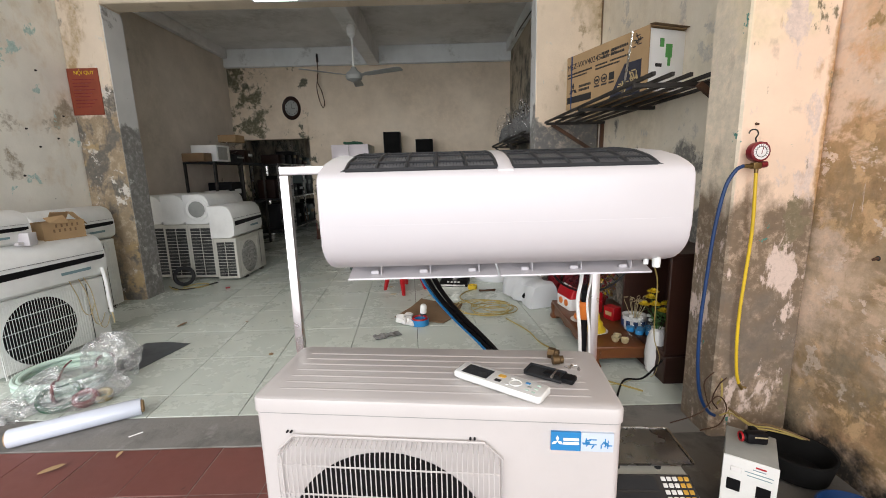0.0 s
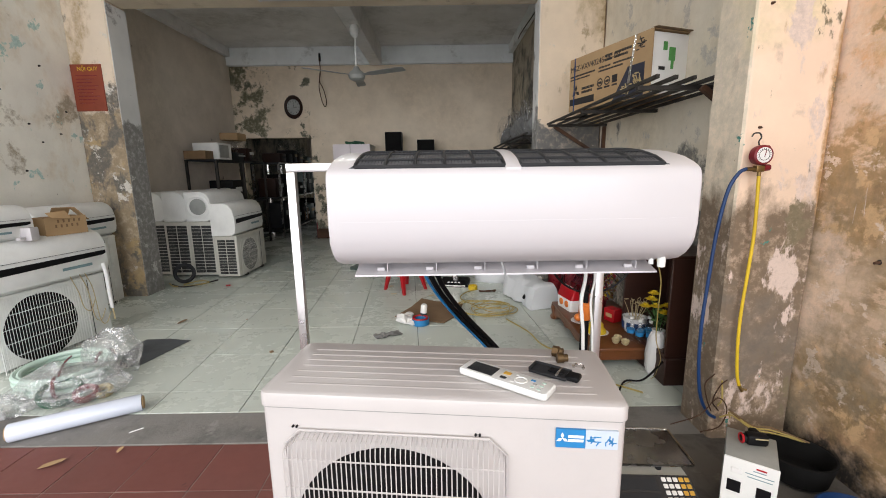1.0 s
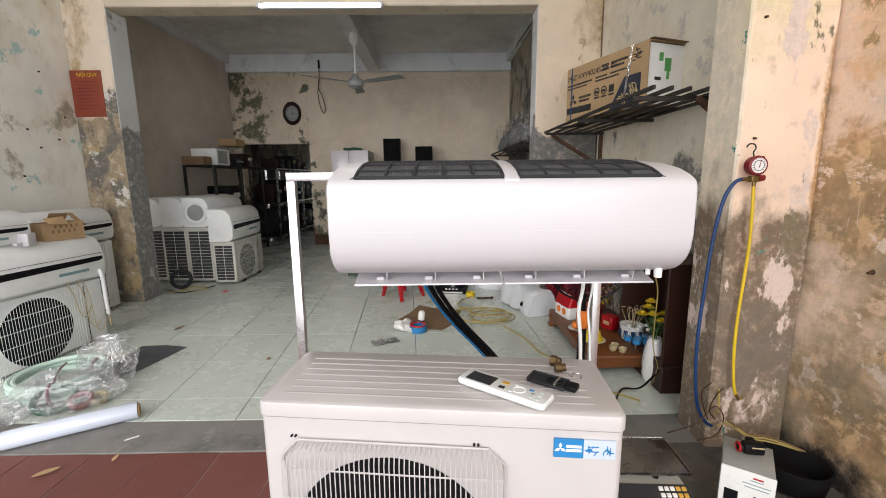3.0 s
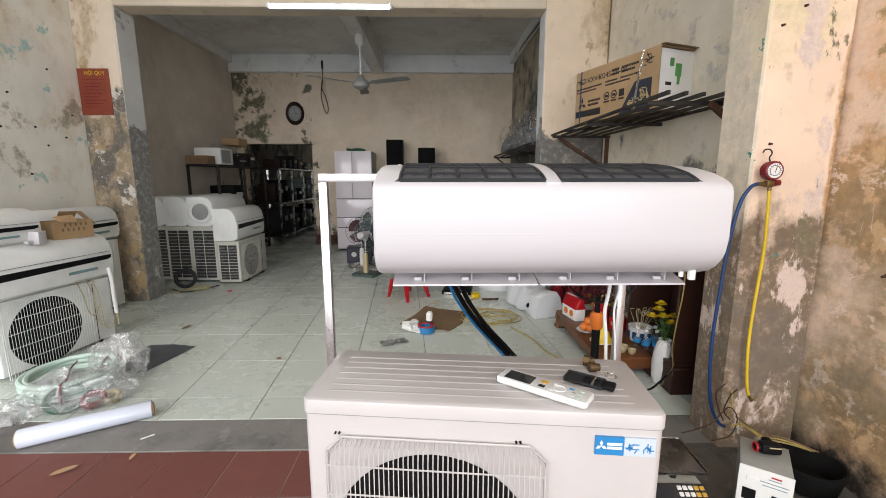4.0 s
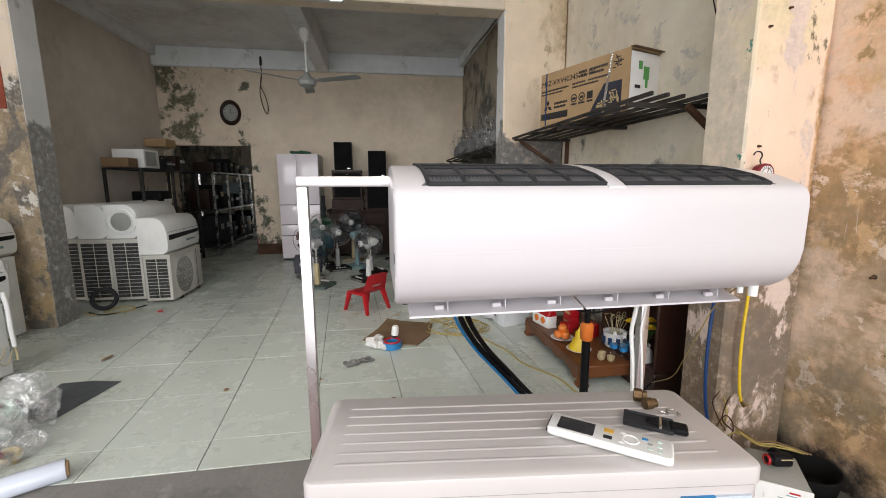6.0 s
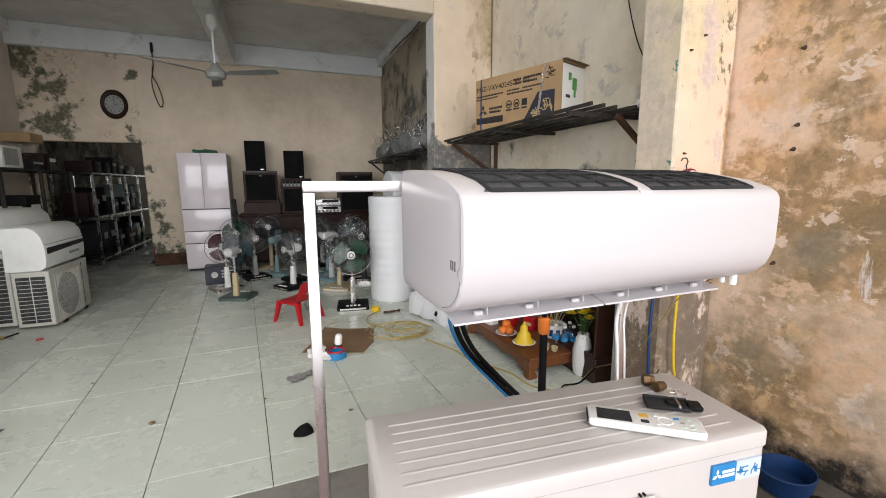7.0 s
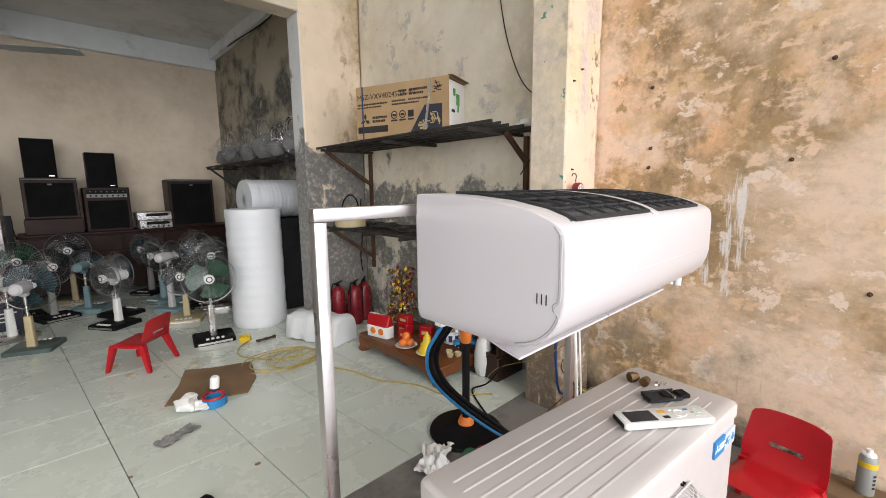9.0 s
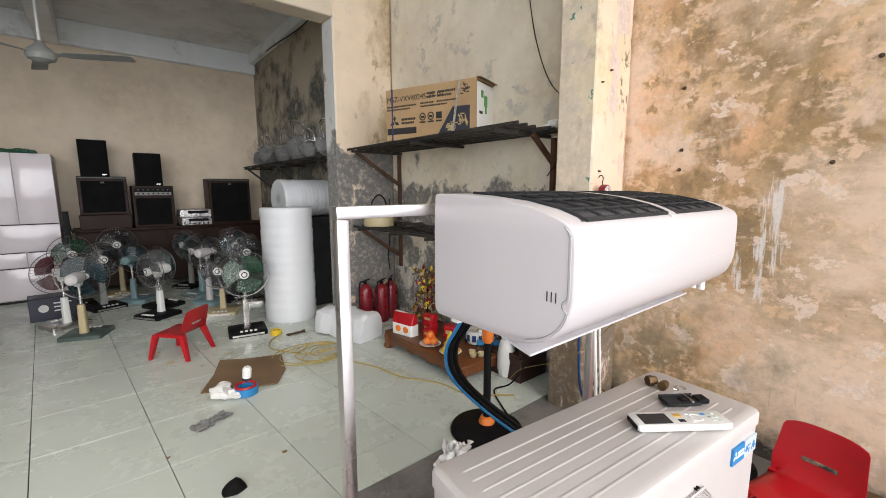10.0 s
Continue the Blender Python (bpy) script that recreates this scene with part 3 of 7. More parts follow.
def indoor_unit(m):
    t = thing("indoor_air_conditioner", "glossy white wall air conditioner hung on a steel stand, louvres open", "air conditioner", m)
    w = AC_W / 2
    rows = [(0.000, w - .008, .118, .366), (0.007, w - .004, .088, .369), (0.018, w - .001, .058, .37), (0.034, w, .034, .37),
            (0.055, w, .015, .37), (0.080, w, .005, .37), (0.105, w, .000, .37), (0.19, w, .000, .37), (0.212, w, .002, .37),
            (0.224, w, .008, .37), (0.231, w - .0005, .017, .37), (0.240, w - .001, .036, .37), (0.253, w - .0015, .074, .37),
            (0.267, w - .002, .147, .37), (0.276, w - .004, .24, .37), (0.279, w - .008, .31, .367)]
    bm = BM()
    loops = []
    for z, hw, y0, y1 in rows:
        r = 0.007
        loops.append(rrect(-hw, hw, y0, y1, r, z, 5))
    rings(bm, loops)
    part("body", bm, "white", t, smooth=32)

    def top(y):
        pts = [(.008, .224), (.017, .231), (.036, .240), (.074, .253), (.147, .267), (.24, .276), (.31, .279), (.37, .279)]
        for (a, za), (b, zb) in zip(pts, pts[1:]):
            if y <= b:
                return za + (zb - za) * (y - a) / (b - a)
        return pts[-1][1]

    ys = [0.022, 0.04, 0.065, 0.10, 0.14, 0.18, 0.22, 0.27, 0.30]
    for x0, x1 in ((-w + .060, -0.018), (0.018, w - .075)):
        bm = BM()
        loops = []
        for y in ys:
            ins = 0.0 if y > .03 else -0.012
            loops.append([Vector((x0 + ins, y, top(y) + .001)), Vector((x1 - ins, y, top(y) + .001)),
                          Vector((x1 - ins, y, top(y) - .006)), Vector((x0 + ins, y, top(y) - .006))])
        rings(bm, loops)
        g = part("intake_filter", bm, "grille", t, "dark grey mesh intake filter", smooth=30)
        bm = BM()
        for i in range(6):
            x = x0 + (x1 - x0) * i / 5
            for a, b in zip(ys, ys[1:]):
                rod(bm, (x, a, top(a) + .002), (x, b, top(b) + .002), .0042, seg=6)
        for y in ys[0::2] + [0.027]:
            rod(bm, (x0, y, top(y) + .002), (x1, y, top(y) + .002), .0036, seg=6)
        part("intake_frame", bm, "dark_grey", g)
        bm = BM()
        for i in range(44):
            x = x0 + (x1 - x0) * (i + .5) / 44
            for a, b in zip(ys[::2], ys[2::2]):
                rod(bm, (x, a, top(a) + .001), (x, b, top(b) + .001), .0012, seg=4)
        part("filter_mesh", bm, "black", g)
    bm = BM()
    loops = []
    for y in [0.012] + ys + [.34]:
        loops.append([Vector((x, y, top(y) + dz)) for x, dz in ((-.017, -.004), (.017, -.004), (.017, .003), (.014, .005), (-.014, .005), (-.017, .003))])
    rings(bm, loops)
    part("centre_strip", bm, "white", t)
    # shut line across the front and the end cap's seam
    bm = BM()
    span(bm, -w + .03, w - .03, -0.0006, 0.004, .1174, .1186)
    part("front_seam", bm, "white", t)
    # end cap: the front cover wraps round the end and stops at a dark gap with a finger notch
    edge = [(.024, .228), (.014, .214), (.013, .17), (.013, .112), (.022, .100), (.022, .090), (.015, .080), (.030, .052), (.060, .028), (.098, .014)]
    for s in (-1, 1):
        bm = BM()
        tube(bm, [(s * (w + .0002), y, z) for y, z in edge], .0008, 5, 5)
        seam = part("end_cap_seam", bm, "grey_paint", t)
        bm = BM()
        tube(bm, [(s * (w - .0010), y - .0036, z - .0028) for y, z in edge], .0019, 8, 5)
        part("cover_lip", bm, "white", seam)
    bm = BM()
    for k in range(3):
        span(bm, -w - .001, -w + .004, .034 + .009 * k, .0358 + .009 * k, .096, .114)
    part("side_slots", bm, "dark_grey", t)
    # louvres
    for x0, x1 in ((-w + .030, -.003), (.003, w - .026)):
        bm = BM()
        prof = [(0.108, -0.031), (0.15, -0.022), (0.20, -0.007), (0.20, -0.003), (0.15, -0.017), (0.109, -0.027)]
        rings(bm, [[Vector((x0, y, z)) for y, z in prof], [Vector((x1, y, z)) for y, z in prof]])
        lou = part("louvre", bm, "white", t, smooth=25)
        for k in range(3):
            bm = BM()
            x = x0 + (x1 - x0) * (0.17 + 0.33 * k)
            span(bm, x - .010, x + .010, .126, .136, -.022, -.012, .002, 1)
            span(bm, x + .016, x + .018, .122, .145, -.022, .001)
            part("louvre_hinge", bm, "white", lou)
    bm = BM()
    span(bm, -w + .07, w - .09, .15, .34, -.003, .004)
    part("outlet_slot", bm, "white", t)
    bm = BM()
    rod(bm, (w - .040, .066, .03), (w - .040, .066, -.006), .010, .009)
    rod(bm, (w - .058, .080, .02), (w - .058, .080, -.002), .006)
    part("sensor_cap", bm, "white_old", t)
    bm = BM()
    for x, sx in ((-w + .07, .045), (w - .13, .06)):
        span(bm, x - sx / 2, x + sx / 2, .34, .366, -.03, 0.003, .004, 1)
    part("rear_clip", bm, "white_old", t)
    return t


indoor_unit(pose(0.2185, 0.943, 1.062))

# outdoor unit: local x along the front, y to the back, z from the ground
OU_W, OU_D, OU_H = 0.795, 0.275, 0.815


def outdoor_unit(m):
    t = thing("outdoor_condenser_unit", "cream white outdoor condenser with ribbed lid, standing on veranda tiles", "air conditioner", m)
    w = OU_W / 2
    bm = BM()
    rings(bm, [rrect(-w + .004, w - .004, .004, OU_D - .004, .016, z, 4) for z in (0.03, OU_H - .03)])
    part("cabinet", bm, "white_enamel", t)
    bm = BM()
    rings(bm, [rrect(-w, w, 0, OU_D, .02, OU_H - .034, 5), rrect(-w, w, 0, OU_D, .02, OU_H - .008, 5),
               rrect(-w + .002, w - .002, .002, OU_D - .002, .02, OU_H - .003, 5), rrect(-w + .007, w - .007, .007, OU_D - .007, .02, OU_H, 5)])
    lid = part("lid", bm, "white_enamel", t, smooth=30)
    # grey ring drawn in for the shadow line below the lid
    bm = BM()
    rings(bm, [rrect(-w + .0025, w - .0025, .0025, OU_D - .0025, .018, z, 4) for z in (OU_H - .0375, OU_H - .0335)])
    part("lid_gap", bm, "grey_paint", t, "thin grey band that stands in for the shadow line under the lid")
    for k in range(7):
        bm = BM()
        y = .045 + .030 * k
        prof = [(-.0045, 0), (-.0022, .0016), (.0022, .0016), (.0045, 0)]
        rings(bm, [[Vector((-w + .045, y + a, OU_H - .0005 + b * 0.2)) for a, b in prof],
                   [Vector((-w + .055, y + a, OU_H - .0005 + b)) for a, b in prof],
                   [Vector((w - .065, y + a, OU_H - .0005 + b)) for a, b in prof],
                   [Vector((w - .055, y + a, OU_H - .0005 + b * 0.2)) for a, b in prof]])
        part("lid_rib", bm, "white_enamel", lid)
    for s in (-1, 1):
        bm = BM()
        span(bm, s * .25 - .05, s * .25 + .05, -.01, OU_D + .01, 0, .032, .004, 1)
        part("foot", bm, "dark_steel", t)
    # fan opening with its black well, blades and wire guard
    cx, cz, R = -.100, OU_H - .359, .236
    rot = Matrix.Rotation(radians(90), 3, "X")
    bm = BM()
    lathe(bm, [(R, 0), (R, .003), (.001, .0035)], (cx, .0035, cz), 40, rot)
    well = part("fan_well", bm, "black_matt", t)
    for k in range(3):
        bm = BM()
        a0 = radians(120 * k + 20)
        loops = []
        for i in range(6):
            a = a0 + radians(14 * i)
            loops.append([Vector((cx + r * math.cos(a), -.001 - .002 * i / 5, cz + r * math.sin(a))) for r in (.05, .12, .20)] +
                         [Vector((cx + r * math.cos(a), .001 - .002 * i / 5, cz + r * math.sin(a))) for r in (.20, .12, .05)])
        rings(bm, loops)
        part("fan_blade", bm, "black", well)
    bm = BM()
    lathe(bm, [(.05, 0), (.05, .006), (.001, .008)], (cx, .001, cz), 20, rot)
    part("fan_hub", bm, "black", well)
    gx0, gx1, gz0, gz1 = -.336, .144, cz - .245, OU_H - .092
    gy = -.028
    bm = BM()
    hexa = [(gx0 - .006, gz1 - .03), (gx0 + .03, gz1 + .006), (gx1 - .03, gz1 + .006), (gx1 + .006, gz1 - .03), (gx1 + .006, gz0), (gx0 - .006, gz0)]
    tube(bm, [(x, -.003, z) for x, z in hexa] + [(hexa[0][0], -.003, hexa[0][1])], .0028, 5, 0)
    guard = part("fan_guard", bm, "white_enamel", t, "white plastic-coated wire fan guard")
    n = 44
    for k in range(n + 1):
        x = gx0 + (gx1 - gx0) * k / n
        drop = 0.026 * max(0, abs(k / n - .5) - .43) / .07
        pts = [(x, .003, gz1 - drop), (x, gy + .006, gz1 - .006 - drop), (x, gy, gz1 - .03 - drop), (x, gy, gz0 + .03), (x, gy + .006, gz0 + .006), (x, .003, gz0)]
        bm = BM()
        tube(bm, pts, .0016, 4, 0)
        part("guard_wire", bm, "white_enamel", guard)
    for k in range(7):
        z = gz0 + .04 + (gz1 - gz0 - .09) * k / 6
        bm = BM()
        rod(bm, (gx0 - .002, gy + .002, z), (gx1 + .002, gy + .002, z), .0019, seg=5)
        part("guard_wire", bm, "white_enamel", guard)
    bm = BM()
    for x in (gx0 + .015, gx0 + .024, gx0 + .42, gx0 + .429):
        bm = BM()
        rod(bm, (x, .004, gz1 + .012), (x, -.002, gz1 + .012), .0026, seg=6)
        part("screw", bm, "black", t)
    # label
    bm = BM()
    span(bm, w - .147, w - .087, -.0012, .004, OU_H - .097, OU_H - .055)
    st = part("blue_label", bm, "blue_sticker", t, "blue and white maker's label")
    bm = BM()
    span(bm, w - .0865, w - .022, -.0012, .004, OU_H - .097, OU_H - .055)
    part("white_label", bm, "label_pale", st)
    bm = BM()
    for a in (90, 210, 330):
        c = Vector((w - .134 + .0065 * math.cos(radians(a)), 0, OU_H - .076 + .0065 * math.sin(radians(a))))
        q = [c + Vector((r * math.cos(radians(a + d)), -.0018, r * math.sin(radians(a + d)))) for d, r in ((0, .0068), (90, .0035), (180, .0068), (270, .0035))]
        rings(bm, [q, [p + Vector((0, .002, 0)) for p in q]])
    for z in (OU_H - .071, OU_H - .080):
        span(bm, w - .122, w - .091, -.0018, .001, z - .003, z + .003)
    part("white_print", bm, "paper", st)
    bm = BM()
    rnd = random.Random(4)
    for cxx in (w - .069, w - .039):
        for k in range(9):
            a = rnd.choice((0, 0, 90, 60, 120))
            box(bm, (cxx + rnd.uniform(-.009, .009), -.0014, OU_H - .076 + rnd.uniform(-.010, .010)), (rnd.uniform(.007, .016), .001, .0022), Matrix.Rotation(radians(a), 3, "Y"))
    part("blue_print", bm, "blue_sticker", st)
    # valve cover on the side
    bm = BM()
    span(bm, w - .006, w + .012, .12, .25, .18, .42, .006, 2)
    part("valve_cover", bm, "white_enamel", t)
    return t


OU_POSE = pose(0.043, 0.846, 0.0, 0, 0, -6.0)
outdoor_unit(OU_POSE)


def stand():
    t = thing("display_stand", "polished square steel tube frame carrying the white air conditioner", "stand")
    yb = 1.335
    for x0, x1 in ((-0.413, -0.387), (0.556, 0.582)):
        bm = BM()
        span(bm, x0, x1, yb, yb + .026, 0, 1.2905, .002, 2)
        part("upright", bm, "stand_steel", t, "scuffed polished square steel tube", smooth=35)
    bm = BM()
    span(bm, -0.413, 0.582, yb, yb + .026, 1.291, 1.317, .002, 2)
    part("top_rail", bm, "stand_steel", t, smooth=35)
    bm = BM()
    span(bm, -0.387, 0.556, yb + .001, yb + .025, 0.035, 0.061, .002, 2)
    part("bottom_rail", bm, "stand_steel", t, smooth=35)
    for x in (-0.40, 0.569):
        bm = BM()
        span(bm, x - .0155, x + .0155, yb - .25, yb + .25, 0, 0.03, .003, 1)
        part("foot", bm, "stand_steel", t, smooth=20)


stand()

# ---------------------------------------------------------------- other air conditioners
def spare_condenser(name, label, m, w=.78, d=.27, h=.55, body="beige_old", fins=True, group="stored condensers"):
    """Local x along the fan side (which faces -y), z up; the end at -x and the one at +x show fins or a panel."""
    t = thing(name, label, "air conditioner", m, group)
    bm = BM()
    rings(bm, [rrect(0, w, 0, d, .012, z, 3) for z in (.03, h - .02)])
    part("cabinet", bm, body, t)
    bm = BM()
    rings(bm, [rrect(-.003, w + .003, -.003, d + .003, .014, h - .022, 3), rrect(-.003, w + .003, -.003, d + .003, .014, h - .006, 3), rrect(.006, w - .006, .006, d - .006, .012, h, 3)])
    part("lid", bm, body, t, smooth=50)
    for s in (.16, .62):
        bm = BM()
        span(bm, s, s + .06, -.008, d + .008, 0, .032, .003, 1)
        part("foot", bm, "dark_steel", t)
    rot = Matrix.Rotation(radians(90), 3, "X")
    cx, cz, R = w * .40 if fins else w * .375, h * .48, min(.21, h * .40) if fins else .238 * h / .52
    bm = BM()
    lathe(bm, [(R, 0), (R, .003), (.001, .0034)], (cx, -.0005, cz), 32, rot)
    well = part("fan_well", bm, "black_matt", t)
    bm = BM()
    lathe(bm, [(.055, 0), (.05, .008), (.001, .01)], (cx, -.004, cz), 16, rot)
    part("fan_hub", bm, "black", well)
    for k in range(3):
        bm = BM()
        a0 = radians(120 * k + 35)
        rings(bm, [[Vector((cx + r * math.cos(a0 + radians(15 * i)), -.005 - .003 * i / 4, cz + r * math.sin(a0 + radians(15 * i)))) for r in (.05, .12, R - .02)] +
                   [Vector((cx + r * math.cos(a0 + radians(15 * i)), -.003 - .003 * i / 4, cz + r * math.sin(a0 + radians(15 * i)))) for r in (R - .02, .12, .05)] for i in range(5)])
        part("fan_blade", bm, "black", well)
    gx0, gx1, gz0, gz1 = cx - R - .03, cx + R + (.03 if fins else .085), cz - R - .02, cz + R + .02
    bm = BM()
    tube(bm, [(gx0, -.004, gz0), (gx1, -.004, gz0), (gx1, -.004, gz1), (gx0, -.004, gz1), (gx0, -.004, gz0)], .003, 5, 0)
    guard = part("fan_guard", bm, body, t)
    for k in range(33):
        x = gx0 + (gx1 - gx0) * k / 32
        bm = BM()
        tube(bm, [(x, 0, gz1), (x, -.02, gz1 - .01), (x, -.02, gz0 + .01), (x, 0, gz0)], .0014, 4, 0)
        part("guard_wire", bm, body, guard)
    for k in range(6):
        z = gz0 + .02 + (gz1 - gz0 - .04) * k / 5
        bm = BM()
        rod(bm, (gx0, -.021, z), (gx1, -.021, z), .002, seg=4)
        part("guard_wire", bm, body, guard)
    bm = BM()
    span(bm, w - .15, w - .147, -.004, .004, .04, h - .03)
    part("panel_seam", bm, "dark_grey", t)
    if fins:
        bm = BM()
        span(bm, -.0035, .004, .03, d - .03, .06, h - .05)
        f = part("condenser_core", bm, "fin", t, "dusty dark finned condenser core")
        nz = int(h / .045)
        for k in range(nz + 1):
            bm = BM()
            z = .055 + (h - .10) * k / nz
            span(bm, -.0075, -.002, .022, d - .022, z - .0022, z + .0022)
            part("guard_slat", bm, body, f)
        bm = BM()
        span(bm, -.009, -.003, d * .5 - .003, d * .5 + .003, .05, h - .04)
        part("guard_slat", bm, body, f)
    return t


def spare_indoor(name, label, m, w=.78, d=.22, h=.28, body="white_old", outlet=True, round_end=False, group="stored indoor units"):
    """Local x along the width, front to -y, z up."""
    t = thing(name, label, "air conditioner", m, group)
    prof = [(.06, 0), (.012, .03), (0, .09), (.0, h * .55), (.02, h * .80), (.06, h * .94), (.11, h), (d, h), (d, 0)]
    bm = BM()
    xs = [(0, .012), (.012, 0), (w - .012, 0), (w, .012)]
    cy, cz = d * .55, h * .5
    rings(bm, [[Vector((x, y + (cy - y) * ins * 2.2, z + (cz - z) * ins * 2.2)) for y, z in prof] for x, ins in xs])
    part("body", bm, body, t, smooth=35)
    if outlet:
        bm = BM()
        prof = [(.03, h * .38), (w - .05, h * .43), (w - .02, h * .46), (w - .02, h * .53), (w - .07, h * .53), (.03, h * .52)]
        rings(bm, [[Vector((x, yy, z)) for x, z in prof] for yy in (-.004, .03)])
        part("outlet_slot", bm, "black", t, "dark outlet slot")
        bm = BM()
        span(bm, .02, w - .02, -.0015, .01, h * .60, h * .605)
        part("panel_seam", bm, "dark_grey", t)
        bm = BM()
        span(bm, w - .36, w - .14, -.003, .012, h * .24, h * .30)
        part("printed_strip", bm, "teal", t, "faded printed strip")
    if round_end:
        bm = BM()
        lathe(bm, [(h * .40, 0), (h * .40, .012), (h * .34, .018), (h * .30, .006)], (.001, d * .5, h * .5), 28, Matrix.Rotation(radians(-90), 3, "Y"))
        r = part("round_end_rim", bm, body, t)
        bm = BM()
        lathe(bm, [(h * .27, 0), (h * .27, .01), (.001, .011)], (0, d * .5, h * .5), 28, Matrix.Rotation(radians(-90), 3, "Y"))
        part("round_end_mesh", bm, "grey_paint", r)
    return t


# side cluster by the white wall: fan sides look towards the middle of the veranda
LEFT = pose(-2.83, 2.56, 0, 0, 0, 81)
spare_condenser("outdoor_condenser_unit", "old cream condenser with wire guard under an indoor unit", LEFT, w=.80, d=.29, h=.52, body="white_old", fins=False)
spare_indoor("indoor_air_conditioner", "white indoor unit with dark outlet lying on a condenser", LEFT @ pose(-.03, -.045, .522), w=.85, d=.29, h=.345)
FAR = pose(-3.28, 3.45, 0, 0, 0, 90)
spare_condenser("outdoor_condenser_unit", "grey white condenser beside the worn pillar", FAR, w=.80, d=.26, h=.70, body="white_old", fins=False)
spare_indoor("indoor_air_conditioner", "white indoor unit with grey trim on a condenser", FAR @ pose(0, -.02, .702), w=.82, d=.22, h=.33)
spare_indoor("indoor_air_conditioner", "white indoor unit seen at its end, on top of another", LEFT @ pose(-.42, .02, .859), w=.80, d=.22, h=.24)


def hanging_hoses():
    bm = BM()
    P = LEFT
    tube(bm, [P @ Vector(p) for p in ((.765, -.045, .60), (.77, -.055, .50), (.775, -.05, .36), (.785, -.045, .22))], .014, 10, 5)
    hose = part("hose_sleeve", bm, "foam", None)
    bm2 = BM()
    tube(bm2, [P @ Vector(p) for p in ((.785, -.045, .22), (.79, -.045, .17), (.795, -.04, .12))], .006, 8, 4)
    t = thing("insulated_pipe", "white foam sleeved pipe hanging from the indoor unit", "pipe")
    hose.parent = t
    part("pipe_end", bm2, "ivory", t)
    for k, (x, z) in enumerate(((.62, .20), (.66, .16), (.55, .30))):
        bm = BM()
        tube(bm, [P @ Vector(p) for p in ((x - .04, -.03, .56), (x, -.035, .42), (x + .02, -.035, z), (x + .07, -.03, z - .05), (x + .12, -.03, z + .03))], .0035, 6, 5)
        solid("wire", bm, "ivory", "cream cable hanging before the old condenser", "cable", group="cables on the old condenser")


hanging_hoses()


def carton(m):
    t = thing("cardboard_box", "small torn brown carton with printed marks on an air conditioner", "box", m)
    for a, b, c, d in ((0, .22, 0, .004), (0, .22, .126, .13), (0, .004, .004, .126), (.216, .22, .004, .126)):
        bm = BM()
        span(bm, a, b, c, d, 0, .105)
        part("carton_side", bm, "card", t)
    bm = BM()
    span(bm, .004, .216, .004, .126, 0, .004)
    part("carton_bottom", bm, "card", t)
    for c, rot in (((.07, -.012, .118), Matrix.Rotation(radians(35), 3, "X")), ((.15, .10, .13), Matrix.Rotation(radians(-50), 3, "X")), ((.225, .06, .115), Matrix.Rotation(radians(50), 3, "Y"))):
        bm = BM()
        box(bm, c, (.10, .06, .003), rot)
        crumple(bm, .012, 20)
        part("flap", bm, "card", t)
    bm = BM()
    for k in range(10):
        span(bm, .05 + .014 * k, .059 + .014 * k, -.0012, .001, .045 + .028 * (k % 2), .063 + .028 * (k % 2))
    part("print", bm, "card_dark", t)


carton(LEFT @ pose(.47, .05, .857, 0, 0, -6) @ Matrix.Scale(1.28, 4))
bm = BM()
box(bm, (0, 0, .045), (.07, .10, .09), None, .006)
box(bm, (-.05, 0, .02), (.06, .03, .02), None, .004)
solid("plastic_bracket", bm, "white", "white plastic bracket on top of an indoor unit", "bracket", LEFT @ pose(.33, .02, .857, 0, 0, 15))


def pipe_coil():
    t = thing("pipe_coil", "coil of pale mint insulated copper pipe tied with red tape", "pipe", pose(-2.36, 2.52, 0))
    rnd2 = random.Random(3)
    for k in range(8):
        bm = BM()
        R = .235 - .022 * (k % 2) + rnd2.uniform(-.008, .008)
        z = .022 + .026 * (k // 2) + .006 * (k % 2)
        ring_wire(bm, (rnd2.uniform(-.01, .01), rnd2.uniform(-.01, .01), z), R, .0155, Matrix.Rotation(radians(rnd2.uniform(-2.5, 2.5)), 3, "X"), 40, 8)
        part("pipe_loop", bm, "mint", t)
    for a in (300, 65):
        c = Vector((.225 * math.cos(radians(a)), .225 * math.sin(radians(a)), .055))
        bm = BM()
        ring_wire(bm, c, .058, .010, Matrix.Rotation(radians(a), 3, "Z") @ Matrix.Rotation(radians(90), 3, "X"), 16, 6)
        part("tape", bm, "red_dark", t)
    bm = BM()
    tube(bm, [(.1, -.16, .10), (.02, -.02, .125), (-.06, .12, .11)], .006, 6)
    part("tape_tail", bm, "red_dark", t)


pipe_coil()


def plastic_bag(m, size, seed, label, group=""):
    bm = BM()
    bmesh.ops.create_icosphere(bm, subdivisions=4, radius=1)
    for v in bm.verts:
        v.co = Vector((v.co.x * size[0], v.co.y * size[1], max(v.co.z, -.75) * size[2] + .75 * size[2]))
        n1 = noise.noise_vector(v.co * 9 + Vector((seed,) * 3)) * .06 + noise.noise_vector(v.co * 22 + Vector((seed,) * 3)) * .03
        v.co += n1
        v.co.z = max(v.co.z, .003)
    solid("plastic_bag", bm, "bag_film", label, "bag", m, group, smooth=25)


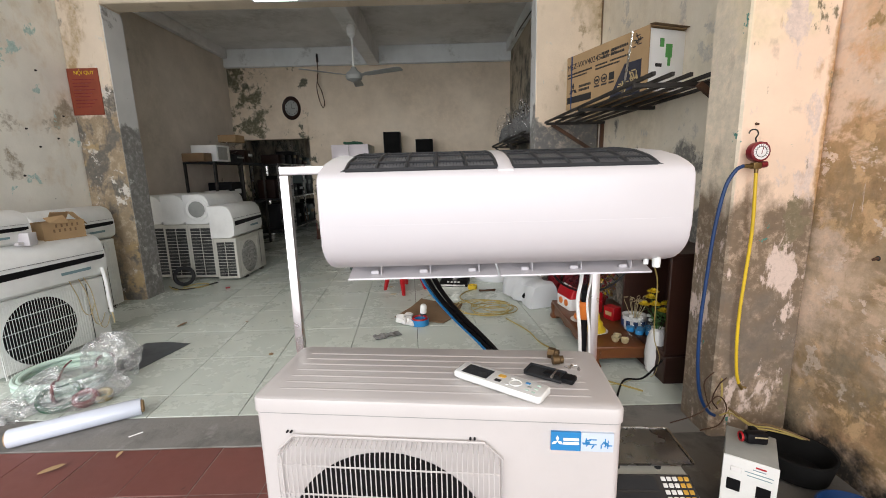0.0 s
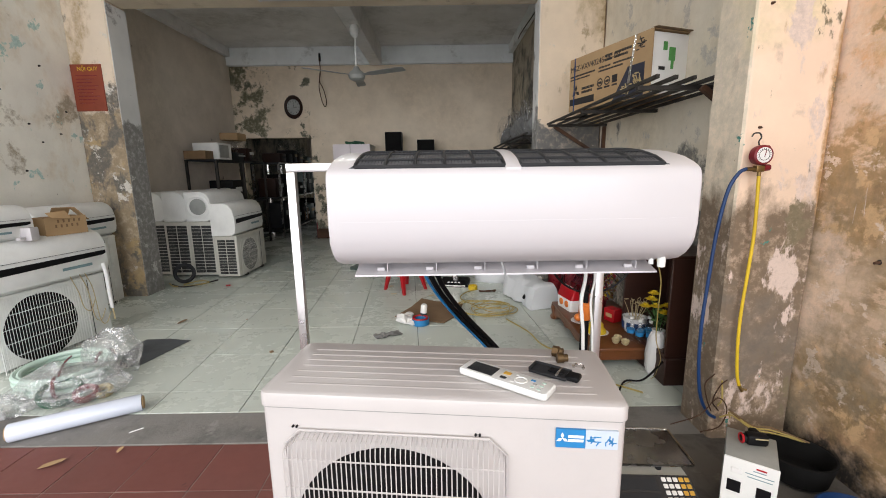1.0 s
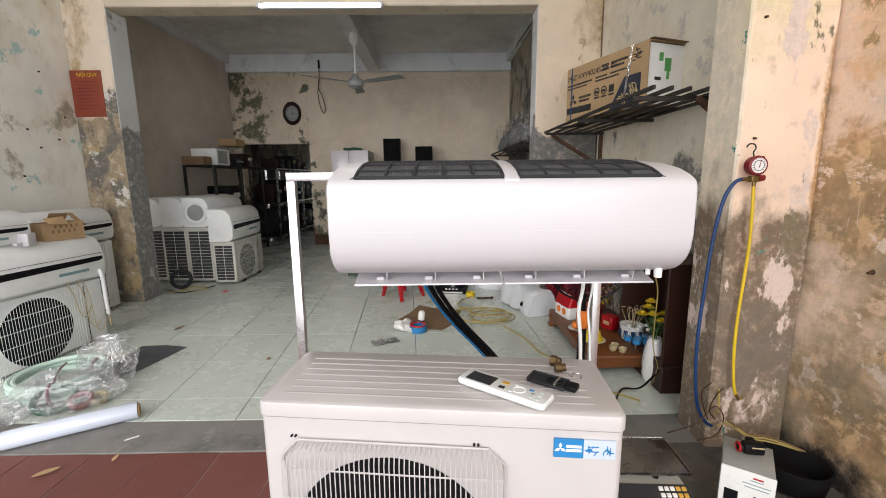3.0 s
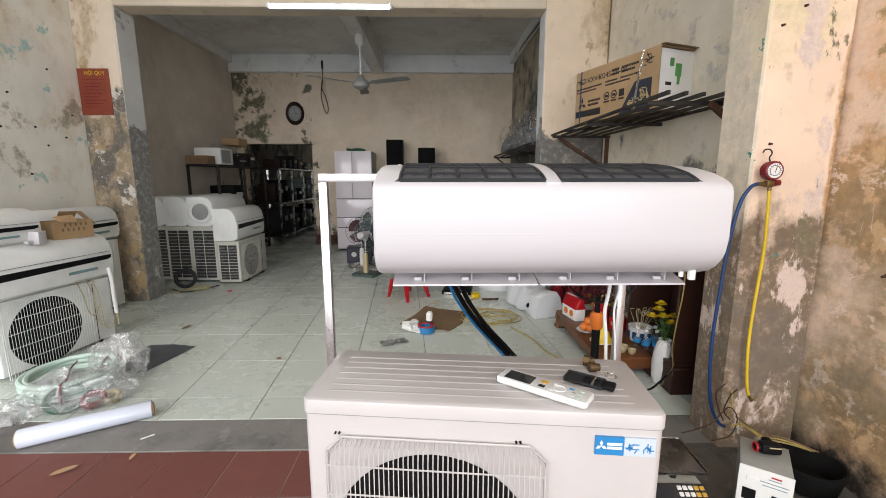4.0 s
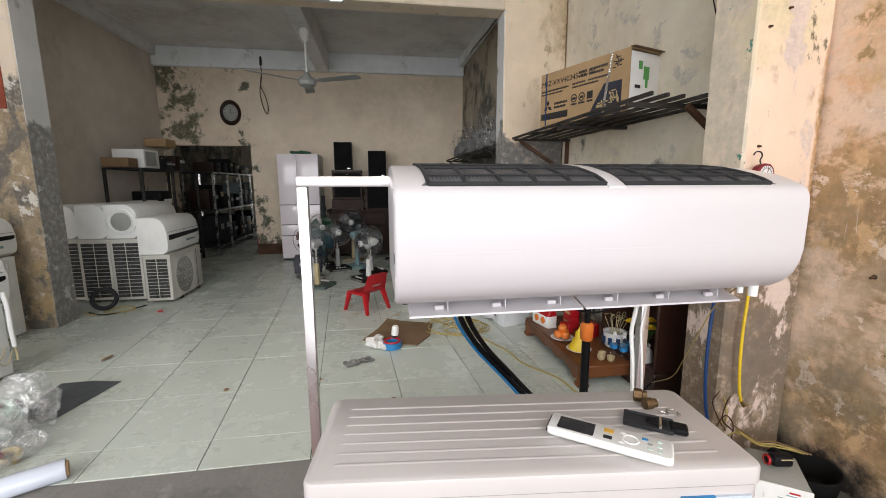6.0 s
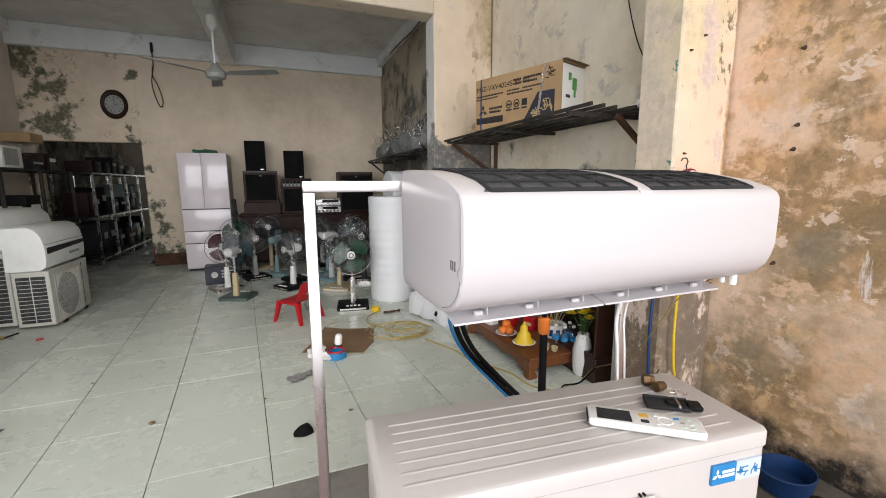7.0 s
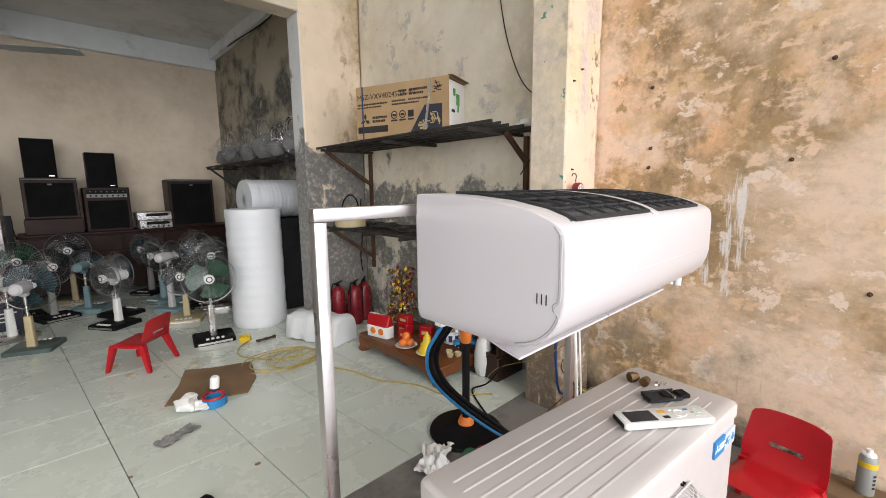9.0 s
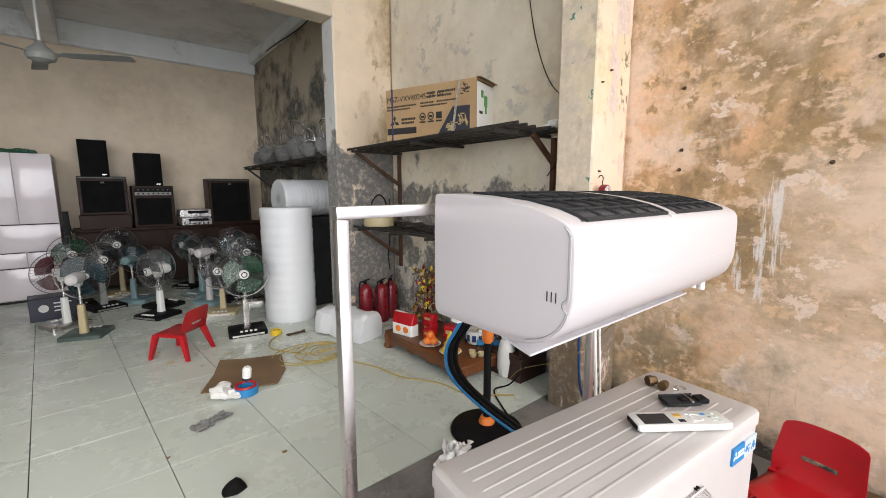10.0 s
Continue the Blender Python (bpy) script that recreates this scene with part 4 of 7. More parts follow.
plastic_bag(pose(-2.12, 2.31, 0, 0, 0, 20), (.30, .17, .11), 2, "clear crumpled plastic bag holding tape and wire", "clear bags")
plastic_bag(pose(-2.12, 2.62, 0, 0, 0, -20), (.16, .16, .16), 5, "clear puffed plastic bag on the floor", "clear bags")
plastic_bag(pose(-2.40, 2.12, 0, 0, 0, 5), (.14, .10, .05), 8, "clear flattened plastic bag with white foam", "clear bags")
for c, r, mat_, lab in (((-2.18, 2.28, .05), .095, "green_tape", "dark green tape roll inside a bag"), ((-2.04, 2.29, .035), .05, "red_dark", "dark red tape roll inside a bag"), ((-1.97, 2.33, .028), .036, "ivory", "yellow tape roll inside a bag")):
    bm = BM()
    ring_wire(bm, (0, 0, 0), r, .016, None, 24, 8)
    for v in bm.verts:
        v.co.z *= 1.4
    solid("tape_roll", bm, mat_, lab, "tape", pose(*c, 18, 12, 0), "tape rolls")
for k, (x, y) in enumerate(((-2.48, 2.14), (-2.36, 2.08), (-2.28, 2.2))):
    bm = BM()
    box(bm, (0, 0, .02), (.08, .05, .04), None, .008)
    crumple(bm, .015, 14, k)
    solid("foam_scrap", bm, "foam", "white foam scrap among clear bags", "foam", pose(x, y, .002, 0, 0, 40 * k), "foam scraps")


def film_roll():
    a, b = Vector((-2.09, 1.895, .047)), Vector((-1.62, 2.165, .047))
    t = thing("film_roll", "long roll of translucent white stretch film on the cement strip", "roll")
    bm = BM()
    q = (b - a).to_track_quat("Z", "Y").to_matrix()
    lathe(bm, [(.044, 0), (.046, .004), (.046, (b - a).length - .004), (.044, (b - a).length)], a, 24, q)
    part("film", bm, "stretch_film", t)
    bm = BM()
    d = (b - a).normalized()
    rod(bm, a - d * .008, b + d * .008, .034, seg=20)
    part("core", bm, "card", t)


film_roll()
bm = BM()
rings(bm, [[Vector(p) for p in ((-2.15, 2.66, z), (-2.03, 2.70, z), (-1.93, 3.13, z), (-1.99, 3.14, z), (-2.12, 3.17, z), (-2.30, 3.16, z), (-2.28, 2.9, z))] for z in (.003, .006)])
solid("rubber_sheet", bm, "slate", "thin dark grey sheet with torn edge on tiles", "sheet")
for k, (x, y, r) in enumerate(((-1.72, 1.72, 30), (-1.48, 1.81, 80), (-1.52, 1.97, 40), (-2.25, 3.55, 70))):
    bm = BM()
    n = 8
    w2, l2 = (.016, .05) if k != 1 else (.010, .018)
    lower = [Vector((l2 * math.cos(2 * math.pi * i / n), w2 * math.sin(2 * math.pi * i / n), .004 + .010 * abs(math.cos(math.pi * i / n)))) for i in range(n)]
    rings(bm, [lower, [p + Vector((0, 0, .002)) for p in lower]])
    if k == 2:
        bm.free()
        bm = BM()
        rod(bm, (-.03, 0, .003), (.03, 0, .003), .003, seg=6)
        solid("stick", bm, "paper", "thin white stick on cement", "litter", pose(x, y, 0, 0, 0, r))
        continue
    solid("dry_leaf", bm, "card" if k < 3 else "card_dark", "curled dry leaf on the floor", "leaf", pose(x, y, 0, 0, 0, r), "fallen leaves")

# row of stored condensers in the shop, ends towards the street
def stack(x, y, w, d, h, hi, label1, label2, **kw):
    """Long axis along y: the local -x end faces the street, the fan side looks to +x."""
    m = pose(x, y, 0, 0, 0, 90) @ pose(0, -0.0, 0)
    spare_condenser("outdoor_condenser_unit", label1, m, w=w, d=d, h=h, body=kw.get("body", "beige_old"))
    spare_indoor("indoor_air_conditioner", label2, m @ pose(kw.get("dx", 0), kw.get("dy", 0), h + .001), w=kw.get("iw", w), d=kw.get("idp", d), h=hi, round_end=kw.get("round_end", False), outlet=kw.get("outlet", True))


stack(-2.47, 5.10, .80, .27, .54, .40, "beige condenser with louvred end in the stored row", "white indoor unit with blue label on the front condenser", idp=.30, dy=-.01, dx=-.02)
stack(-2.79, 5.20, .80, .31, .71, .37, "grey condenser with dark finned end", "white indoor unit with a round grey end", round_end=True, idp=.33, outlet=False, iw=.9)
stack(-3.11, 5.22, .80, .31, .71, .37, "grey condenser with dark finned end", "white indoor unit with sloping front, end on", outlet=False, idp=.30)
stack(-3.43, 5.28, .80, .31, .71, .36, "grey condenser with dark finned end", "dull white indoor unit behind the pillar", outlet=False, idp=.30)
for k, pts in enumerate((((-3.0, 4.8, .012), (-2.9, 4.95, .015), (-2.75, 4.9, .012), (-2.85, 4.75, .015), (-3.05, 4.72, .012), (-3.2, 4.85, .012)), ((-3.12, 4.78, .02), (-2.95, 4.7, .012), (-2.8, 4.8, .012), (-2.7, 5.0, .012)))):
    bm = BM()
    tube(bm, pts, .007, 6)
    solid("cable", bm, ("yellow_wire", "dark_grey")[k], ("tangled yellow cable on tiles", "grey cable by the worn pillar")[k], "cable", group="floor cables")
bm = BM()
ring_wire(bm, (0, 0, 0), .10, .022, None, 28, 8)
solid("hose_coil", bm, "dark_grey", "grey ribbed hose loop by the pillar", "hose", pose(-3.05, 4.92, .12, 75, 0, 20))
bm = BM()
box(bm, (0, 0, .008), (.05, .03, .014), None, .004)
solid("plastic_scrap", bm, "red", "small red plastic scrap on tiles", "litter", pose(-2.45, 4.75, 0, 0, 0, 25))

# ---------------------------------------------------------------- right of the unit on show
def pressure_gauge():
    t = thing("pressure_gauge", "red manifold pressure gauge hung on a pillar hook", "gauge", pose(1.375, 1.775, 1.335))
    R90 = Matrix.Rotation(radians(90), 3, "X")
    bm = BM()
    lathe(bm, [(.030, -.02), (.039, -.016), (.041, .008), (.039, .016), (.034, .018)], (0, 0, 0), 30, R90)
    part("case", bm, "red_dark", t)
    bm = BM()
    lathe(bm, [(.031, .0175), (.031, .0190), (.001, .0192)], (0, 0, 0), 30, R90)
    face = part("dial", bm, "paper", t, "white dial with fine scale")
    bm = BM()
    for a in range(-130, 131, 20):
        box(bm, (.026 * math.sin(radians(a)), -.0196, .026 * math.cos(radians(a))), (.0015, .001, .006), Matrix.Rotation(radians(a), 3, "Y"))
    ring_wire(bm, (0, -.0195, 0), .021, .0012, R90, 24, 4)
    part("scale_marks", bm, "ink", face)
    bm = BM()
    box(bm, (.003, -.0205, .006), (.0025, .001, .03), Matrix.Rotation(radians(12), 3, "Y"))
    part("needle", bm, "red_dark", face)
    bm = BM()
    for k in range(5):
        a = radians(-30 + 20 * k)
        rod(bm, (.041 * math.cos(a), 0, .041 * math.sin(a)), (.047 * math.cos(a), 0, .047 * math.sin(a)), .005, seg=6)
    part("rim_knurl", bm, "red_dark", t)
    bm = BM()
    tube(bm, [(-.004, .01, .038), (-.008, .01, .055), (.002, .012, .072), (-.006, .014, .088), (-.024, .018, .088), (-.030, .022, .075)], .003, 7)
    part("hook", bm, "dark_steel", t)
    bm = BM()
    box(bm, (0, .004, -.055), (.035, .026, .026), None, .004)
    rod(bm, (-.05, .004, -.056), (.02, .004, -.056), .008)
    rod(bm, (.004, .004, -.06), (.004, .004, -.085), .0075)
    part("manifold", bm, "brass", t)
    bm = BM()
    rod(bm, (.017, .004, -.052), (.042, .004, -.05), .015, .013, 12)
    part("valve_knob", bm, "red_dark", t)


pressure_gauge()
bm = BM()
tube(bm, [(1.325, 1.78, 1.28), (1.295, 1.78, 1.262), (1.262, 1.785, 1.19), (1.238, 1.79, 1.02), (1.225, 1.79, .82), (1.215, 1.79, .60), (1.222, 1.79, .40), (1.245, 1.79, .25), (1.295, 1.80, .16), (1.33, 1.80, .135)], .0076, 10)
solid("hose", bm, "blue", "blue charging hose hanging from the gauge", "hose", group="charging hoses")
bm = BM()
tube(bm, [(1.380, 1.78, 1.25), (1.386, 1.78, 1.15), (1.395, 1.785, 1.0), (1.392, 1.79, .82), (1.385, 1.79, .65), (1.388, 1.79, .50), (1.402, 1.79, .36), (1.418, 1.79, .30)], .0068, 10)
solid("hose", bm, "yellow", "yellow charging hose hanging from the gauge", "hose", group="charging hoses")
bm = BM()
rod(bm, (1.418, 1.79, .302), (1.432, 1.785, .275), .0075, seg=10)
rod(bm, (1.428, 1.787, .288), (1.446, 1.78, .284), .005, seg=8)
solid("hose_fitting", bm, "brass", "brass end fitting of the yellow hose", "fitting")


def power_box():
    t = thing("voltage_stabiliser", "grey steel voltage stabiliser with white front panel", "stabiliser", pose(1.135, 1.325, 0, 0, 0, -36) @ Matrix.Diagonal((.74, .78, 1, 1)))
    bm = BM()
    span(bm, -.105, .105, 0, .26, .012, .27, .005, 2)
    part("case", bm, "grey_paint", t)
    bm = BM()
    span(bm, -.107, .107, -.006, 0, .012, .272, .002, 1)
    fr = part("front_panel", bm, "white_old", t, "white front panel with meters and sockets")
    for (x0, x1, z0, z1), mm, nm in (((-.075, -.03, .215, .235), "paper", "meter"), ((-.085, -.03, .14, .185), "black", "socket"), ((.03, .085, .14, .185), "black", "socket"), ((.07, .09, .08, .11), "red", "switch"), ((-.08, -.03, .07, .10), "paper", "meter")):
        bm = BM()
        span(bm, x0, x1, -.010, -.005, z0, z1, .002, 1)
        part(nm, bm, mm, fr)
    bm = BM()
    for z, a, b in ((.242, .01, .06), (.228, -.02, .09), (.215, -.01, .085)):
        span(bm, a, b, -.0068, -.005, z - .0016, z + .0016)
    part("print", bm, "teal", fr)
    bm = BM()
    span(bm, .02, .06, -.0068, -.005, .250, .256)
    part("print", bm, "red", fr)
    for x in (-.08, .08):
        bm = BM()
        rod(bm, (x, .13, 0), (x, .13, .014), .012)
        part("foot", bm, "black", t)


power_box()
bm = BM()
box(bm, (0, 0, 0), (.085, .045, .05), None, .012)
rod(bm, (-.045, 0, 0), (-.06, 0, 0), .02, .017, 14)
box(bm, (.01, .035, .0), (.035, .05, .04), None, .01)
t = thing("clamp_tool", "black and red hand tool lying on the stabiliser", "tool", pose(1.215, 1.415, .298, 0, 0, -10) @ Matrix.Scale(.85, 4))
part("grip", bm, "black", t)
bm = BM()
ring_wire(bm, (-.058, 0, 0), .018, .005, Matrix.Rotation(radians(90), 3, "Y"), 18, 6)
part("collar", bm, "red", t)
bm = BM()
box(bm, (.01, -.0235, .012), (.05, .001, .006))
part("strip", bm, "ivory", t)

bm = BM()
lathe(bm, [(.10, 0), (.145, .02), (.165, .12), (.172, .155), (.160, .158), (.150, .14), (.125, .04), (.001, .035)], (0, 0, 0), 32)
solid("black_basin", bm, "black_matt", "black rubber basin with wire scraps by the stained wall", "basin", pose(1.535, 1.575, .004) @ Matrix.Scale(.74, 4))
for k in range(3):
    bm = BM()
    z = .142 + .008 * k
    tube(bm, [(1.28 + .03 * k, 1.70 - .02 * k, z + .06), (1.34, 1.71 + .01 * k, z + .06), (1.43, 1.70, z), (1.50, 1.68 + .01 * k, z - .008), (1.55, 1.66, z - .012), (1.60, 1.63 - .015 * k, z - .018)], .0035, 6)
    solid("cable", bm, ("yellow_wire", "yellow_wire", "card_dark")[k], "stiff yellow cable across the black basin", "cable", group="basin cables")
for k, pts in enumerate((((1.10, 1.76, .13), (1.20, 1.72, .20), (1.29, 1.74, .27), (1.33, 1.73, .22), (1.29, 1.71, .15), (1.20, 1.70, .13)), ((1.18, 1.62, .285), (1.20, 1.68, .30), (1.24, 1.76, .33), (1.30, 1.79, .36)), ((1.21, 1.62, .285), (1.24, 1.70, .28), (1.30, 1.75, .32), (1.36, 1.79, .33)))):
    bm = BM()
    tube(bm, pts, .0028, 7)
    solid("cable", bm, "rust", "brown cable looping behind the stabiliser", "cable", group="stabiliser cables")
bm = BM()
lathe(bm, [(.10, 0), (.15, .01), (.165, .10), (.17, .105), (.16, .108), (.145, .02), (.001, .015)], (0, 0, 0), 30)
solid("basin", bm, "blue", "blue plastic basin beside the black one", "basin", pose(1.49, 1.285, .004) @ Matrix.Diagonal((.68, .6, .85, 1)))


def scales():
    t = thing("counter_scale", "electronic counter scale with steel pan and keypad", "scale", pose(.83, 1.46, 0, 0, 0, -3))
    bm = BM()
    span(bm, -.16, .18, .0, .20, .02, .108, .012, 2)
    span(bm, -.165, .185, -.15, .01, .02, .078, .010, 2)
    part("body", bm, "beige_old", t)
    bm = BM()
    rot = Matrix.Rotation(radians(25), 3, "X")
    box(bm, (.01, -.066, .101), (.315, .118, .014), rot, .003, 1)
    pan = part("console", bm, "screen", t, "dark display console")
    for k in range(20):
        bm = BM()
        box(bm, Vector((.062 + .0215 * (k % 5), -.066, .107)) + rot @ Vector((0, .038 - .024 * (k // 5), .002)), (.0165, .016, .006), rot, .002, 1)
        part("key", bm, "amber" if k % 5 > 2 else "paper", pan)
    bm = BM()
    box(bm, Vector((-.055, -.066, .107)) + rot @ Vector((0, .022, .001)), (.175, .048, .004), rot)
    box(bm, Vector((-.055, -.066, .107)) + rot @ Vector((0, -.028, .001)), (.175, .03, .004), rot)
    part("display", bm, "dark_grey", pan)
    bm = BM()
    rings(bm, [rrect(-.17, .20, .005, .24, .015, z, 3) for z in (.150, .153)])
    rings(bm, [rrect(-.17, .20, .005, .24, .015, .153, 3), rrect(-.172, .202, .003, .242, .015, .160, 3), rrect(-.165, .195, .010, .235, .013, .158, 3)], cap=False)
    part("pan", bm, "steel", t)
    for x in (-.08, .08):
        bm = BM()
        rod(bm, (x, .05, .10), (x, .05, .152), .012)
        part("pan_support", bm, "dark_grey", t)


scales()


def red_chair(m, label):
    """Small moulded plastic chair: seat, open back with a slot, four splayed legs. Front to -y."""
    t = thing("plastic_chair", label, "chair", m, "red plastic chairs")
    bm = BM()
    loops = []
    prof = [(-.15, .245), (-.12, .262), (-.02, .255), (.08, .252), (.125, .262), (.145, .31), (.152, .335), (.157, .357), (.168, .40), (.185, .49), (.19, .505)]
    for y, z in prof:
        loops.append((y, z))
    nx = 11
    top, bot = [], []
    for j, (y, z) in enumerate(loops):
        hw = .155 if j < 5 else .158 - .022 * ((j - 5) / 5) ** 2
        row_t, row_b = [], []
        for i in range(nx):
            u = -1 + 2 * i / (nx - 1)
            dish = .018 * u * u
            off = Vector((0, -dish if j > 4 else 0, dish * .6 if j <= 4 else 0))
            drop = -.03 * abs(u) ** 6 if j <= 4 else 0
            edge = -.02 * abs(u) ** 4 if j >= len(prof) - 2 else 0
            p = Vector((u * hw, y, z + drop + edge)) + off
            nrm = Vector((0, .0, -.005)) if j < 5 else Vector((0, .006, 0))
            row_t.append(bm.verts.new(p))
            row_b.append(bm.verts.new(p + nrm))
        top.append(row_t)
        bot.append(row_b)
    hole = lambda j, i: j == 6 and 3 <= i < nx - 4
    for j in range(len(prof) - 1):
        for i in range(nx - 1):
            if hole(j, i):
                continue
            bm.faces.new((top[j][i], top[j][i + 1], top[j + 1][i + 1], top[j + 1][i]))
            bm.faces.new((bot[j][i], bot[j + 1][i], bot[j + 1][i + 1], bot[j][i + 1]))
    for j in (0, len(prof) - 1):
        for i in range(nx - 1):
            bm.faces.new((top[j][i], bot[j][i], bot[j][i + 1], top[j][i + 1]))
    for i in (0, nx - 1):
        for j in range(len(prof) - 1):
            bm.faces.new((top[j][i], top[j + 1][i], bot[j + 1][i], bot[j][i]))
    part("shell", bm, "red", t, "red moulded seat and back with a grip slot", smooth=60)
    for sx in (-1, 1):
        for y0, y1 in ((-.12, -.165), (.11, .175)):
            bm = BM()
            a, b = Vector((sx * .13, y0, .255)), Vector((sx * .165, y1, 0))
            loops2 = []
            for p, r in ((a, .022), (a.lerp(b, .5), .018), (b, .013)):
                loops2.append([p + Vector((r * dx, r * dy, 0)) for dx, dy in ((-1, -1), (1, -1), (1, 1), (-1, 1))])
            rings(bm, loops2)
            part("leg", bm, "red", t)
    return t


red_chair(pose(1.14, .80, 0, 0, 0, -101) @ Matrix.Diagonal((.9, .9, .85, 1)), "red plastic child's chair beside the condenser")
red_chair(pose(-.35, 4.50, 0, 0, 0, -135) @ Matrix.Diagonal((.95, .95, .80, 1)), "red plastic child's chair among fans, slips of paper below")


def spray_can(m, label, body="white_old", h=.20):
    t = thing("spray_can", label, "can", m)
    bm = BM()
    lathe(bm, [(.028, 0), (.031, .004), (.031, h * .80), (.024, h * .86)], (0, 0, 0), 20)
    part("can", bm, body, t)
    bm = BM()
    lathe(bm, [(.0315, h * .62), (.0315, h * .74)], (0, 0, 0), 20)
    part("band", bm, "yellow", t)
    bm = BM()
    lathe(bm, [(.024, h * .86), (.023, h * .9), (.011, h * .92), (.011, h)], (0, 0, 0), 16)
    part("nozzle", bm, "paper", t)
    bm = BM()
    for k in range(4):
        box(bm, (-.020, -.0240, h * .2 + k * .018), (.012, .001, .010), Matrix.Rotation(radians(-40), 3, "Z"))
    part("print", bm, "ink", t)


spray_can(pose(1.62, .535, 0.05), "grey spray can with yellow band by the wall", "grey_paint")
bm = BM()
span(bm, 1.50, 1.69, .30, .72, 0, .05, .006, 1)
solid("timber_block", bm, "card_dark", "dark wooden block against the stained wall", "block")
bm = BM()
box(bm, (0, 0, .09), (.12, .14, .18), None, .03)
crumple(bm, .012, 10, 4)
solid("black_bag", bm, "black_matt", "black cloth tool bag behind the red chair", "bag", pose(1.27, 1.03, .003, 0, 0, 30))


# ---------------------------------------------------------------- things on the condenser's lid
TOP = OU_POSE @ pose(0, 0, OU_H + .003)


def remote(m):
    t = thing("remote_control", "white remote control with grey screen on the condenser lid", "remote", m)
    bm = BM()
    rings(bm, [rrect(-.098, .098, -.027, .027, .007, z, 4) if z else rrect(-.094, .094, -.022, .022, .007, z, 4) for z in (0, .006, .019)] + [rrect(-.096, .096, -.025, .025, .007, .022, 4)])
    part("case", bm, "white_old", t, smooth=50)
    bm = BM()
    span(bm, -.083, -.022, -.019, .019, .0205, .0228, .001, 1)
    part("screen", bm, "screen", t, "grey lcd screen")
    for x, y, sx, sy, mm in ((.0, .010, .016, .012, "amber"), (.0, -.010, .014, .010, "dark_grey"), (.056, .012, .010, .007, "blue_sticker"), (.078, .014, .008, .006, "mint"), (.078, 0, .008, .006, "mint"), (.078, -.014, .008, .006, "mint"), (.064, -.012, .008, .006, "mint"), (.022, .014, .008, .006, "white_old"), (.022, -.014, .008, .006, "white_old"), (.064, .0, .008, .006, "grey_paint")):
        bm = BM()
        span(bm, x - sx / 2, x + sx / 2, y - sy / 2, y + sy / 2, .021, .0232, .001, 1)
        part("button", bm, mm, t)
    bm = BM()
    ring_wire(bm, (.035, 0, .0222), .012, .0018, None, 20, 5)
    part("ring_button", bm, "white_old", t)
    bm = BM()
    span(bm, -.1, -.0975, -.020, .020, .006, .018)
    part("sender_window", bm, "black", t)


remote(pose(.199, .905, .8185, 0, 0, -37) @ Matrix.Diagonal((1.1, 1.1, .8, 1)))
t = thing("remote_holder", "dark grey plastic holder beside the remote control", "holder", pose(.318, .940, .8185, 0, 0, -35))
bm = BM()
span(bm, -.055, .035, -.022, .022, 0, .007, .002, 1)
span(bm, -.055, -.05, -.022, .022, .007, .012, .001, 1)
span(bm, -.055, .035, .018, .022, .007, .012, .001, 1)
part("plate", bm, "dark_grey", t)
bm = BM()
span(bm, -.012, .024, -.010, .010, .007, .012, .002, 1)
span(bm, .03, .06, -.016, .016, 0, .012, .003, 1)
part("latch", bm, "black", t)
bm = BM()
rod(bm, (.012, -.02, .010), (.012, .02, .010), .003, seg=8)
part("pin", bm, "steel", t)
for k, (x, y, r) in enumerate(((.352, 1.035, .014), (.354, 1.003, .012))):
    bm = BM()
    R = Matrix.Rotation(radians(60), 3, "Z") @ Matrix.Rotation(radians(90), 3, "X")
    lathe(bm, [(r * .6, -.012), (r, -.012), (r, .004), (r * .8, .006), (r * .8, .014), (r * .45, .014), (r * .4, -.01)], (0, 0, 0), 6 if k == 0 else 12, R)
    solid("flare_nut", bm, "brass_dull", "worn brass flare nut on the condenser lid", "nut", pose(x, y, .8165 + r, 0, 0, 30 * k), "flare nuts")
for k, (x, y) in enumerate(((.385, .985), (.395, .965), (.375, .975))):
    bm = BM()
    rod(bm, (0, 0, .003), (.012, 0, .004), .0018, seg=6)
    rod(bm, (0, 0, .001), (0, 0, .005), .004, seg=8)
    solid("screw", bm, "steel", "small steel screw on the condenser lid", "screw", pose(x, y, .8168, 0, 0, 70 * k), "loose screws")


# ---------------------------------------------------------------- pipes under the unit on show
for k, (dx, r, mm, lab) in enumerate(((0, .0095, "black", "black insulated pipe running down behind the condenser"), (.024, .009, "black", "black insulated pipe beside another"), (-.018, .0055, "blue_sticker", "bright blue hose beside black pipes"))):
    bm = BM()
    tube(bm, [(-.005 + dx, 1.345, 1.12), (0 + dx, 1.37, 1.04), (.015 + dx, 1.44, .95), (.05 + dx, 1.53, .85), (.13 + dx, 1.61, .72), (.25 + dx, 1.64, .58), (.38 + dx, 1.55, .44), (.45, 1.38 + dx, .37), (.44, 1.18 + dx, .36)], r, 10)
    solid("pipe", bm, mm, lab, "pipe", group="connection pipes")
for k, x in enumerate((.500, .530)):
    bm = BM()
    tube(bm, [(x, 1.28, 1.06), (x + .004, 1.285, .96), (x - .004, 1.29, .88), (x + .006, 1.29, .78), (x + .01, 1.28, .60)], (.0058, .0036)[k], 8)
    solid("drain_hose", bm, "white_old", "white hose hanging below the indoor unit", "hose", group="white hoses")

